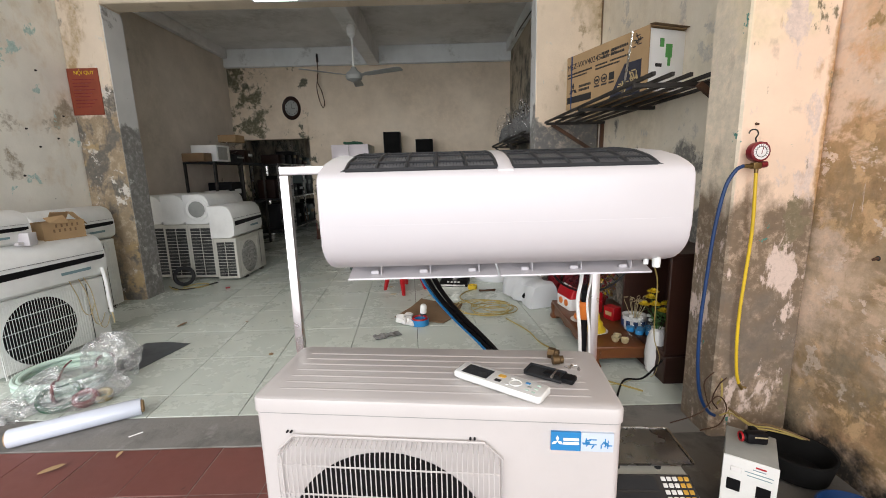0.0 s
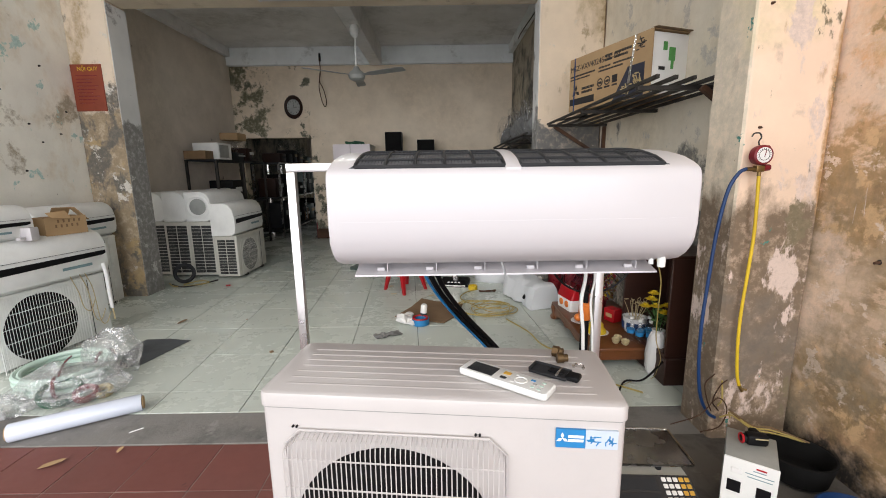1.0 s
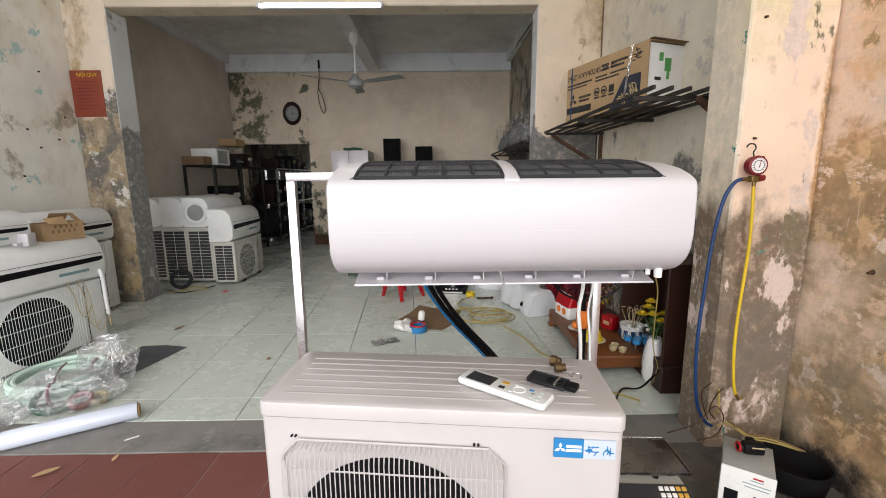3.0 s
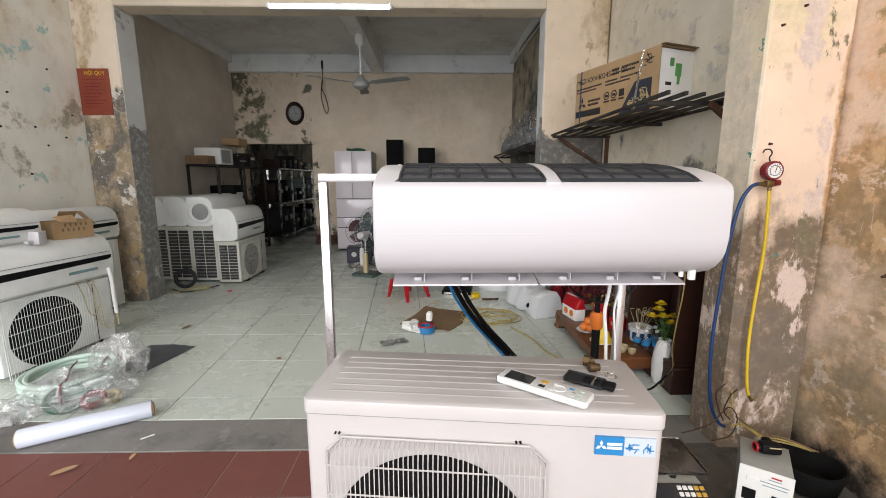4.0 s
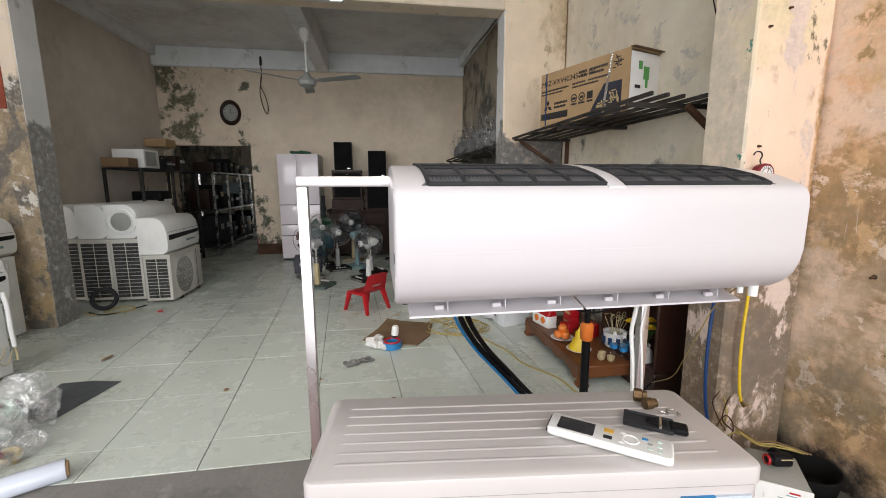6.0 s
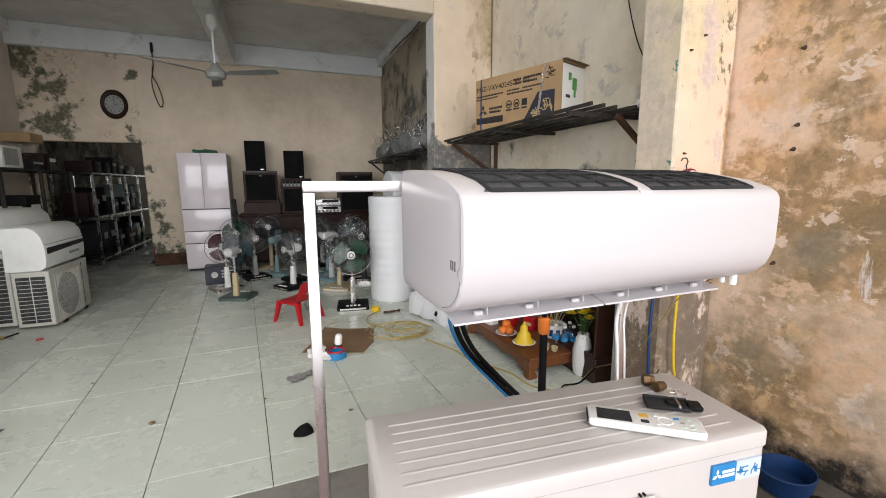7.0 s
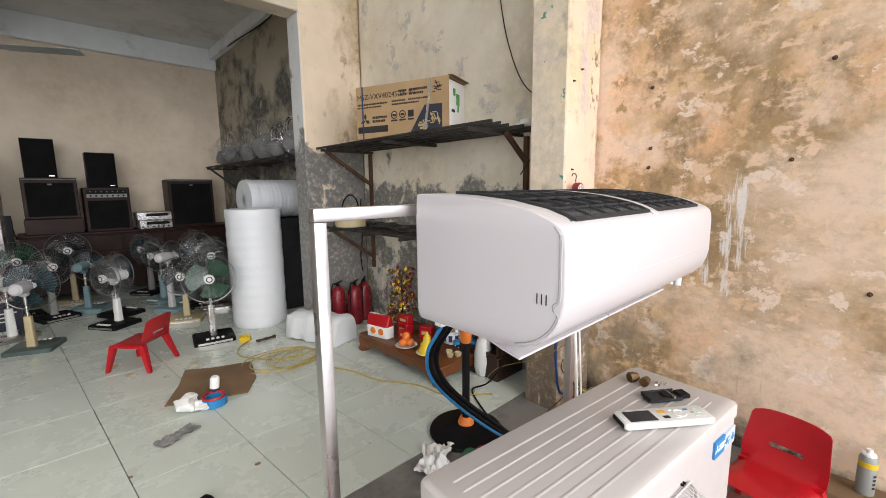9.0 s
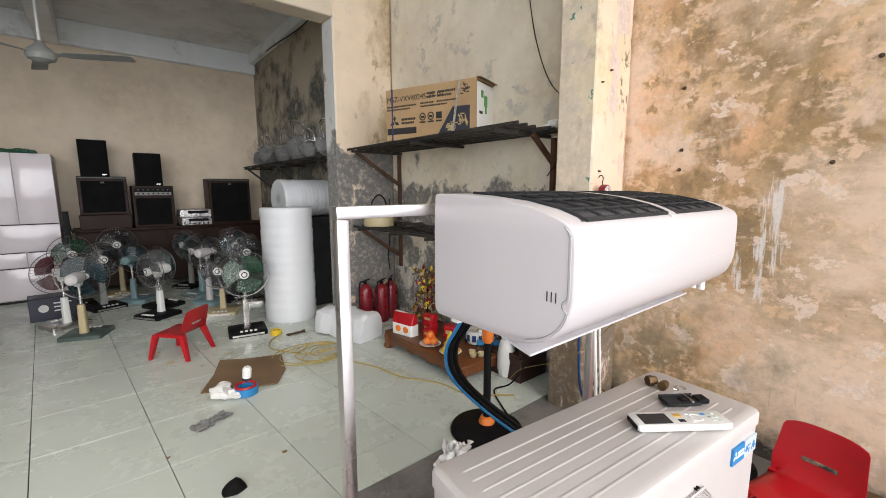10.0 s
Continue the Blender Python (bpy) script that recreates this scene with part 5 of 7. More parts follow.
bm = BM()
tube(bm, [(.60, 1.06, 1.065), (.72, 1.25, .95), (.79, 1.38, .81), (.88, 1.54, .64), (1.05, 1.80, .44), (1.30, 2.26, .16), (1.36, 2.42, .006), (1.22, 2.39, .003), (1.12, 2.34, .003), (.95, 2.36, .003)], .0019, 6)
solid("wire", bm, "yellow_wire", "thin tan wire hanging from the indoor unit's end", "wire")
for k, (x, y) in enumerate(((-.62, 2.95), (-.15, 2.62), (-1.2, 2.9), (-1.7, 3.6))):
    bm = BM()
    bmesh.ops.create_icosphere(bm, subdivisions=1, radius=.011 + .004 * (k % 3))
    crumple(bm, .008, 40, k)
    for v in bm.verts:
        v.co.z = max(0, v.co.z * .35 + .003)
    solid("debris", bm, "card_dark", "small brown crumb of dirt on tiles", "litter", pose(x, y, .001, 0, 0, 50 * k), "floor debris")

# ---------------------------------------------------------------- alcove: shelves, box, extinguishers, offerings
def bracket_shelf(name, label, z, y0, y1, xf, bars, post):
    t = thing(name, label, "shelf")
    for k in range(bars):
        x = xf + (XR - .04 - xf) * k / (bars - 1)
        bm = BM()
        span(bm, x - .009, x + .009, y0 + .02 * (k % 3), y1, z - .010, z + .010, .002, 1)
        part("slat", bm, "dark_steel", t)
    for y in (y0 + .18, (y0 + y1) / 2, y1 - .12):
        bm = BM()
        span(bm, xf - .02, XR - .013, y - .014, y + .014, z - .036, z - .0125, .002, 1)
        part("cross_bar", bm, "dark_steel", t)
    for y, reach, drop in ((y0 + .13, .30, .21), (y1 - .10, .04, .34)):
        bm = BM()
        a, b = Vector((xf + reach, y, z - .03)), Vector((XR - .03, y, z - drop))
        d = (b - a)
        box(bm, (a + b) / 2, (d.length, .03, .03), d.to_track_quat("X", "Z").to_matrix(), .002, 1)
        br = part("brace", bm, "rust", t, "rusty diagonal brace")
        bm = BM()
        span(bm, XR - .045, XR - .013, y - .016, y + .016, z - post, z - .036, .002, 1)
        part("wall_upright", bm, "rust", t)
    return t


bracket_shelf("wall_shelf", "dark welded iron bar shelf on rusty braces", 1.735, 2.20, 4.34, 1.14, 6, .70)
bracket_shelf("wall_shelf", "lower dark iron bar shelf below the first", .985, 2.95, 4.34, 1.18, 6, .45)
bm = BM()
rings(bm, [[Vector((1.20 + .12 * math.sin(i), 3.35 + .1 * i, 1.748 + .004 * k)) for i, k in ((0, 0), (1, 0), (2.4, 0), (4, 0))], [Vector((1.27 + .12 * math.sin(i), 3.30 + .1 * i, 1.754)) for i in (0, 1, 2.4, 4)]], cap=True)
solid("wire_bundle", bm, "black", "flattened dark cable scraps on the shelf", "cable", pose(.05, .45, 0))


def carton_large():
    """Carton lying on its side on the shelf: printed face, open end showing white foam."""
    L, D, H = .83, .34, .40
    m = pose(1.125, 3.60, 1.750, 0, 0, -70.5)
    t = thing("cardboard_box", "large printed brown carton with open end showing white foam", "box", m)
    th = .006
    for nm, (a, b, c, d, e, f) in (("front_side", (0, L, 0, th, 0, H)), ("rear_side", (0, L, D - th, D, 0, H)), ("bottom", (0, L, th, D - th, 0, th)), ("top", (0, L, th, D - th, H - th, H)), ("end", (0, th, th, D - th, th, H - th))):
        bm = BM()
        span(bm, a, b, c, d, e, f)
        part(nm, bm, "card", t)
    bm = BM()
    span(bm, th + .01, L - .012, th + .004, D - th - .004, th + .003, H - th - .004, .012, 2)
    crumple(bm, .004, 9)
    foam = part("foam_block", bm, "foam", t, "white foam block with green tape")
    bm = BM()
    for y0, y1, z0, z1 in ((.15, .20, .22, .30), (.17, .19, .17, .22), (.10, .13, .28, .33)):
        span(bm, L - .013, L - .007, y0, y1, z0, z1)
    part("green_mark", bm, "green_bright", foam)
    for y0, y1, z0, z1 in ((.07, .12, .16, .18), (.10, .115, .30, .33), (.09, .10, .02, .04)):
        bm = BM()
        span(bm, L - .013, L - .008, y0, y1, z0, z1)
        part("dark_mark", bm, "ink", foam)
    bm = BM()
    box(bm, (L + .012, D - .004, H * .5), (.03, .004, H), Matrix.Rotation(radians(18), 3, "Z"))
    part("end_flap", bm, "card_dark", t)
    bm = BM()
    box(bm, (L + .014, D / 2, H + .002), (.04, D, .004), Matrix.Rotation(radians(6), 3, "Y"))
    part("end_flap", bm, "card_dark", t)
    # print on the long side, which faces -y in local space
    face = lambda x0, x1, z0, z1: (x0, x1, -.0016, .001, z0, z1)
    lettering("model_name", "MSZ-VXV4024S-W-IN", .058, pose(.012, -.0022, .288, 90, 0, 0), "ink", t)
    for x0, x1, z0, z1 in ((.012, .30, .258, .270), (.012, .25, .236, .246), (.40, .48, .328, .345), (.50, .66, .328, .345), (.40, .48, .300, .316), (.50, .62, .300, .316), (.34, .47, .262, .274), (.49, .66, .262, .274), (.34, .58, .238, .250), (.155, .30, .150, .168), (.155, .28, .122, .140)):
        bm = BM()
        x = x0
        while x < x1 - .006:
            wch = min(.012, x1 - x)
            span(bm, *face(x, x + wch, z0, z1))
            x += wch + .0035
        part("print_line", bm, "ink", t)
    bm = BM()
    for a in (90, 210, 330):
        c = Vector((.085 + .026 * math.cos(radians(a)), 0, .145 + .026 * math.sin(radians(a))))
        q = [c + Vector((r * math.cos(radians(a + d)), -.0016, r * math.sin(radians(a + d)))) for d, r in ((0, .026), (90, .014), (180, .026), (270, .014))]
        rings(bm, [q, [p + Vector((0, .002, 0)) for p in q]])
    part("diamond_mark", bm, "ink", t)
    bm = BM()
    for cx in (.36, .435):
        ring_wire(bm, (cx, -.001, .165), .026, .004, Matrix.Rotation(radians(90), 3, "X"), 22, 4)
        span(bm, *face(cx - .016, cx + .016, .155, .172))
        span(bm, *face(cx - .028, cx + .028, .118, .130))
    rings(bm, [[Vector((.485 + dx, y, .14 + dz)) for dx, dz in ((0, 0), (.05, 0), (.05, .05), (0, .05))] for y in (-.0016, .001)])
    span(bm, *face(.485, .535, .118, .130))
    part("round_marks", bm, "ink", t)
    bm = BM()
    span(bm, *face(.012, .30, .045, .095))
    part("black_band", bm, "ink", t)
    bm = BM()
    q = [Vector((x, -.0016, z)) for x, z in ((.49, .004), (.775, .004), (.775, .215), (.63, .215))]
    rings(bm, [q, [p + Vector((0, .002, 0)) for p in q]])
    nv = part("navy_panel", bm, "navy", t, "dark printed corner panel")
    bm = BM()
    rnd3 = random.Random(7)
    for cx, cz in ((.625, .085), (.72, .12)):
        for k in range(14):
            box(bm, (cx + rnd3.uniform(-.035, .035), -.0022, cz + rnd3.uniform(-.045, .045)), (rnd3.uniform(.02, .055), .001, .008), Matrix.Rotation(radians(rnd3.choice((0, 0, 90, 65, 115))), 3, "Y"))
    part("brush_marks", bm, "gold_ink", nv)
    bm = BM()
    for k in range(10):
        box(bm, (.735 + rnd3.uniform(-.03, .03), -.0018, .33 + rnd3.uniform(-.035, .035)), (rnd3.uniform(.02, .05), .001, .007), Matrix.Rotation(radians(rnd3.choice((0, 0, 90, 65))), 3, "Y"))
    part("brush_print", bm, "ink", t)
    bm = BM()
    q = [Vector((x, -.003, z)) for x, z in ((.615, 0), (.635, 0), (.70, .40), (.68, .40))]
    rings(bm, [q, [p + Vector((0, .001, 0)) for p in q]])
    part("silver_tape", bm, "steel", t, "torn silver tape strip")
    bm = BM()
    span(bm, .058, .070, -.004, -.002, 0, H)
    part("strap", bm, "blue", t)


carton_large()
bm = BM()
lathe(bm, [(.04, 0), (.045, .01), (.045, .05), (.03, .055)], (0, 0, 0), 20)
box(bm, (-.05, .0, .01), (.08, .06, .018), None, .004)
solid("junction_pot", bm, "white_old", "white plastic junction pot on the end of the shelf", "pot", pose(1.60, 2.28, 1.748))
# round drum-like fan cover on the lower shelf
t = thing("fan_cover", "beige round motor cover with black cord on the lower shelf", "cover", pose(1.33, 4.10, .998))
bm = BM()
lathe(bm, [(.001, 0), (.145, 0), (.15, .03), (.14, .10), (.10, .165), (.04, .19), (.001, .195)], (0, 0, 0), 28)
part("shell", bm, "ivory", t)
bm = BM()
tube(bm, [(-.09, .0, .14), (-.07, .0, .24), (0, .0, .30), (.07, .0, .25), (.10, .0, .12), (.11, .0, .0)], .007, 8)
part("cord", bm, "black", t)
rnd4 = random.Random(9)
for k in range(9):
    bm = BM()
    x, y = rnd4.uniform(1.25, 1.6), rnd4.uniform(3.05, 4.2)
    pts = [(x + rnd4.uniform(-.08, .08), y + d, 1.008 + rnd4.uniform(0, .03)) for d in (-.22, -.1, 0, .1, .22)]
    tube(bm, pts, rnd4.uniform(.008, .016), 6)
    solid("metal_scrap", bm, "dark_steel", "dark metal strip among scrap on the lower shelf", "scrap", group="shelf scrap")
for k, (x, y) in enumerate(((1.25, 4.27), (1.385, 4.18), (1.535, 4.24))):
    t = thing("fire_extinguisher", "red fire extinguisher with black head against the pier", "extinguisher", pose(x, y, 0, 0, 0, 20 * k), "fire extinguishers")
    bm = BM()
    lathe(bm, [(.062, 0), (.070, .008), (.070, .32), (.060, .355), (.028, .39), (.018, .395)], (0, 0, 0), 20)
    part("cylinder", bm, "red_dark", t)
    bm = BM()
    lathe(bm, [(.018, .392), (.018, .42), (.008, .425)], (0, 0, 0), 12)
    box(bm, (.015, 0, .43), (.08, .018, .012), Matrix.Rotation(radians(-12), 3, "Y"), .003, 1)
    part("valve_head", bm, "black", t)
    bm = BM()
    tube(bm, [(-.01, 0, .41), (-.05, 0, .42), (-.07, 0, .36), (-.066, 0, .25), (-.064, 0, .15)], .008, 7)
    part("hose", bm, "black", t)


def altar():
    m = pose(1.30, 3.05, 0, 0, 0, 0)
    t = thing("altar_table", "low carved orange brown wooden offering table", "table", m @ Matrix.Diagonal((1, 1, .744, 1)))
    bm = BM()
    span(bm, -.27, .27, -.50, .50, .165, .195, .008, 2)
    part("tabletop", bm, "wood_red", t)
    for x in (-.25, .25):
        bm = BM()
        loops = []
        for i in range(21):
            y = -.48 + .96 * i / 20
            low = .085 + .014 * math.cos(i * math.pi / 2.5) + (.0 if 2 < i < 18 else -.045)
            loops.append([Vector((x - .012, y, low)), Vector((x + .012, y, low)), Vector((x + .012, y, .165)), Vector((x - .012, y, .165))])
        rings(bm, loops)
        part("carved_apron", bm, "wood_red", t)
    bm = BM()
    span(bm, -.25, .25, -.49, -.466, .08, .165, .004, 1)
    part("end_apron", bm, "wood_red", t)
    for x in (-.245, .245):
        for y in (-.47, .47):
            bm = BM()
            rings(bm, [rrect(x - r, x + r, y - r, y + r, r * .4, z, 2) for r, z in ((.035, 0), (.04, .02), (.026, .06), (.034, .12), (.03, .168))])
            part("leg", bm, "wood_red", t)
    # shrine cabinet behind it, against the pillar
    t2 = thing("shrine_cabinet", "dark varnished wooden altar cabinet standing open", "cabinet", pose(1.52, 2.62, 0))
    for nm, b in (("side_panel", (-.15, .165, -.30, -.28, .195, .78)), ("side_panel", (-.15, .165, .28, .30, .195, .78)), ("back_panel", (.15, .165, -.28, .28, .195, .78)), ("top_panel", (-.16, .165, -.31, .31, .78, .80)), ("shelf_board", (-.14, .15, -.28, .28, .17, .195))):
        bm = BM()
        span(bm, *b, .003, 1)
        part(nm, bm, "wood_mid", t2)
    bm = BM()
    span(bm, -.14, .15, -.29, .29, 0, .17, .004, 1)
    part("base", bm, "wood_mid", t2)


altar()


def plate_of(m, label, what):
    t = thing("offering_plate", label, "plate", m, "offering plates")
    bm = BM()
    lathe(bm, [(.03, 0), (.05, .004), (.085, .016), (.082, .018), (.05, .008), (.001, .006)], (0, 0, 0), 24)
    part("plate", bm, "ceramic", t)
    if what == "oranges":
        for x, y, z in ((-.03, 0, .04), (.03, .02, .04), (.01, -.035, .04), (0, 0, .085)):
            bm = BM()
            bmesh.ops.create_icosphere(bm, subdivisions=2, radius=.034)
            for v in bm.verts:
                v.co = Vector((v.co.x + x, v.co.y + y, v.co.z * .9 + z))
            part("orange", bm, "orange", t, smooth=80)
    else:
        bm = BM()
        lathe(bm, [(.07, .008), (.068, .03), (.05, .05), (.048, .075), (.03, .095), (.026, .13), (.010, .15), (.004, .17)], (0, 0, 0), 18)
        part("gold_ingot_pile", bm, "yellow", t)


plate_of(pose(1.12, 3.02, .147), "white plate of mandarin oranges on the altar table", "oranges")
plate_of(pose(1.14, 2.80, .147), "white plate with a yellow gold ornament cone", "cone")
t = thing("snack_bag", "red and white biscuit packet on the altar table", "packet", pose(1.12, 3.36, .147, 0, 0, 12) @ Matrix.Scale(.95, 4))
bm = BM()
rings(bm, [rrect(-.05, .05, -.12, .12, .02, z, 3) if z < .12 else rrect(-.015, .015, -.12, .12, .008, z, 3) for z in (0, .02, .10, .17, .19)])
crumple(bm, .006, 14)
part("packet", bm, "paper", t)
bm = BM()
rings(bm, [rrect(-.052, .052, -.122, .122, .02, .10, 3), rrect(-.040, .040, -.122, .122, .02, .13, 3), rrect(-.017, .017, -.122, .122, .01, .19, 3)])
crumple(bm, .006, 14)
part("red_top", bm, "red", t)
bm = BM()
for y in (-.05, .04):
    lathe(bm, [(.03, 0), (.028, .006), (.001, .008)], (-.05, y, .055), 16, Matrix.Rotation(radians(-90), 3, "Y"))
part("printed_biscuits", bm, "orange", t)
for k, (x, y, z, s) in enumerate(((1.30, 3.25, .147, (.08, .12, .09)), (1.30, 3.25, .237, (.07, .11, .07)), (1.22, 3.16, .147, (.05, .10, .07)), (1.36, 3.05, .147, (.08, .10, .10)))):
    t = thing("gift_box", "small red and gold packet on the altar table", "packet", pose(x, y, z, 0, 0, 8 * k), "red packets")
    bm = BM()
    box(bm, (0, 0, s[2] / 2), s, None, .004, 1)
    part("carton", bm, "red", t)
    bm = BM()
    span(bm, -s[0] / 2 - .001, -s[0] / 2 + .002, -s[1] * .3, s[1] * .3, s[2] * .35, s[2] * .65)
    part("gold_panel", bm, "gold_ink", t)


def gold_tree():
    t = thing("decoration_tree", "small ornamental tree of gold and red tinsel", "decoration", pose(1.40, 3.42, .147))
    bm = BM()
    lathe(bm, [(.05, 0), (.06, .05), (.055, .07), (.001, .07)], (0, 0, 0), 16)
    part("pot", bm, "red_dark", t)
    bm = BM()
    rod(bm, (0, 0, .05), (0, 0, .44), .008, .004, 6)
    part("stem", bm, "wood", t)
    rnd5 = random.Random(2)
    for nm, mm, n in (("gold_leaves", "brass", 260), ("yellow_leaves", "petal", 70), ("red_leaves", "red_dark", 110)):
        bm = BM()
        for i in range(n):
            z = rnd5.uniform(.06, .52)
            r = (.07 + .07 * abs(math.sin(z * 9))) * math.sqrt(rnd5.random())
            a = rnd5.uniform(0, 6.283)
            c = Vector((r * math.cos(a), r * math.sin(a), z))
            q = Euler((rnd5.uniform(0, 6), rnd5.uniform(0, 6), 0)).to_matrix()
            s = rnd5.uniform(.010, .030)
            vs = [bm.verts.new(c + q @ Vector(p) * s) for p in ((-1, 0, 0), (0, -.5, .15), (1, 0, 0), (0, .5, .15))]
            bm.faces.new(vs)
        tagged(part(nm, bm, mm, t), kind="stuff")


gold_tree()
t = thing("incense_bowl", "blue and white porcelain incense bowl", "bowl", pose(1.42, 2.82, .147))
bm = BM()
lathe(bm, [(.045, 0), (.065, .01), (.08, .05), (.078, .10), (.083, .115), (.07, .115), (.065, .10), (.001, .095)], (0, 0, 0), 24)
part("bowl", bm, "ceramic", t)
bm = BM()
for k in range(10):
    a = 2 * math.pi * k / 10
    box(bm, (.0805 * math.cos(a), .0805 * math.sin(a), .06), (.003, .03, .05), Matrix.Rotation(a, 3, "Z"), .001, 1)
part("blue_pattern", bm, "blue", t)
bm = BM()
for k in range(11):
    a, r = k * 2.4, .01 + .003 * k
    top_ = Vector((r * 2 * math.cos(a), r * 2 * math.sin(a), .20 + .006 * (k % 5)))
    rod(bm, (r * .6 * math.cos(a), r * .6 * math.sin(a), .09), top_, .0022, seg=5)
    ring_wire(bm, top_ + Vector((.012, 0, .012)), .014, .002, Euler((k, k * .7, 0)).to_matrix(), 10, 4)
part("incense_sticks", bm, "ivory", t)
for k, (x, y) in enumerate(((1.33, 2.68), (1.39, 2.66), (1.45, 2.68), (1.36, 2.62), (1.42, 2.60))):
    t = thing("water_bottle", "small clear bottle with blue label on the altar table", "bottle", pose(x, y, .147, 0, 0, 40 * k), "water bottles")
    bm = BM()
    lathe(bm, [(.022, 0), (.025, .006), (.025, .10), (.012, .135), (.011, .15)], (0, 0, 0), 14)
    part("bottle", bm, "film", t)
    bm = BM()
    lathe(bm, [(.0258, .055), (.0258, .082)], (0, 0, 0), 14)
    part("label", bm, "blue_sticker", t)
    bm = BM()
    rod(bm, (0, 0, .15), (0, 0, .165), .0125, seg=12)
    part("cap", bm, "paper", t)
for k, (x, y) in enumerate(((1.21, 2.63), (1.26, 2.60), (1.24, 2.67))):
    bm = BM()
    lathe(bm, [(.012, 0), (.022, .01), (.026, .035), (.023, .036), (.018, .01), (.001, .008)], (0, 0, 0), 14)
    solid("tea_cup", bm, "ivory", "small gilt ivory tea cup on the altar table", "cup", pose(x, y, .147), "tea cups")


def vase():
    t = thing("flower_vase", "white faceted ceramic vase with yellow chrysanthemums", "vase", pose(1.412, 2.49, 0))
    bm = BM()
    loops = []
    prof = [(.045, 0), (.055, .01), (.060, .06), (.062, .12), (.060, .17), (.052, .22), (.042, .26), (.036, .28), (.040, .295), (.034, .296), (.030, .275), (.040, .20)]
    n = 24
    for j, (r, z) in enumerate(prof):
        loops.append([Vector(((r + (.007 if (i + j) % 2 and 1 < j < 7 else 0)) * math.cos(2 * math.pi * i / n), (r + (.007 if (i + j) % 2 and 1 < j < 7 else 0)) * math.sin(2 * math.pi * i / n), z)) for i in range(n)])
    rings(bm, loops)
    part("vase", bm, "ceramic", t, smooth=12)
    rnd6 = random.Random(5)
    heads = [(-.07, -.02, .50), (-.05, -.04, .46), (-.03, .03, .52), (.10, -.03, .48), (.05, .02, .44), (-.08, .03, .44), (.0, -.05, .42)]
    for hx, hy, hz in heads:
        bm = BM()
        tube(bm, [(0, 0, .25), (hx * .4, hy * .4, .36), (hx, hy, hz)], .0025, 5, 4)
        st = part("stem", bm, "green", t)
        bm = BM()
        for ring_, cnt in ((.040, 16), (.029, 12), (.017, 9)):
            for i in range(cnt):
                a = 2 * math.pi * i / cnt + ring_ * 50
                d = Vector((math.cos(a), math.sin(a), 0))
                s = Vector((-d.y, d.x, 0))
                c = Vector((hx, hy, hz))
                lift = (.040 - ring_) * .8
                vs = [bm.verts.new(c + p) for p in (d * .003, d * ring_ * .6 + s * .007 + Vector((0, 0, lift * .6)), d * ring_ + Vector((0, 0, lift + .003)), d * ring_ * .6 - s * .007 + Vector((0, 0, lift * .6)))]
                bm.faces.new(vs)
        part("flower_head", bm, "petal", st)
    bm = BM()
    for i in range(60):
        hx, hy, hz = heads[i % len(heads)]
        f = rnd6.uniform(.2, .95)
        c = Vector((hx * f, hy * f, .28 + (hz - .28) * f))
        q = Euler((rnd6.uniform(-1, 1), rnd6.uniform(-1, 1), rnd6.uniform(0, 6.3))).to_matrix()
        s = rnd6.uniform(.02, .04)
        vs = [bm.verts.new(c + q @ Vector(p) * s) for p in ((0, 0, 0), (.5, -.28, .05), (1, 0, -.05), (.5, .28, .05))]
        bm.faces.new(vs)
    tagged(part("leaves", bm, "green", t), kind="stuff")


vase()
# white bagged parcel lying by the altar
bm = BM()
arch = [(.15, 0), (.15, .05), (.145, .10), (.13, .15), (.10, .18), (.05, .19), (-.01, .19), (-.07, .18), (-.12, .16), (-.14, .11), (-.15, .05), (-.15, 0)]
rings(bm, [[Vector((-.31 + .62 * i / 24, y * s, z * s)) for y, z in arch] for i in range(25) for s in ((.97 if i in (0, 24) else 1),)])
crumple(bm, .022, 6, 3)
crumple(bm, .012, 19, 5)
for v in bm.verts:
    v.co.z = max(v.co.z, .004)
solid("wrapped_parcel", bm, "bubble", "white parcel in crumpled clear film on tiles", "parcel", pose(.93, 4.04, 0, 0, 0, -72) @ Matrix.Diagonal((1, .95, 1.25, 1)), smooth=30)
bm = BM()
rod(bm, (0, 0, 0), (.36, 0, .10), .024, .022, 16)
t = thing("foam_pipe", "white foam pipe with black tip leaning over the parcel", "pipe", pose(.86, 3.86, .10, 0, 0, 55))
part("sleeve", bm, "foam", t)
bm = BM()
rod(bm, (-.03, 0, -.008), (0, 0, 0), .02, .023, 14)
part("tip", bm, "black", t)

# round-based stand fan behind the unit on show
t = thing("stand_fan", "black stand fan with round base and orange collar", "fan", pose(.80, 2.09, 0))
bm = BM()
lathe(bm, [(.19, 0), (.205, .008), (.20, .02), (.12, .04), (.05, .05), (.001, .052)], (0, 0, 0), 36)
part("base", bm, "black", t)
bm = BM()
lathe(bm, [(.042, .045), (.046, .055), (.034, .085), (.024, .09)], (0, 0, 0), 20)
part("base_collar", bm, "orange", t, "orange collar")
bm = BM()
rod(bm, (0, 0, .05), (0, 0, .53), .021, seg=16)
part("pole", bm, "black", t)
bm = BM()
lathe(bm, [(.024, .52), (.031, .53), (.033, .60), (.022, .612)], (0, 0, 0), 18)
part("height_collar", bm, "orange", t, "orange collar")
bm = BM()
rod(bm, (0, 0, .60), (0, 0, .88), .014, seg=12)
rod(bm, (0, -.02, .90), (0, .12, .90), .06, .05, 18)
part("motor", bm, "black", t)
bm = BM()
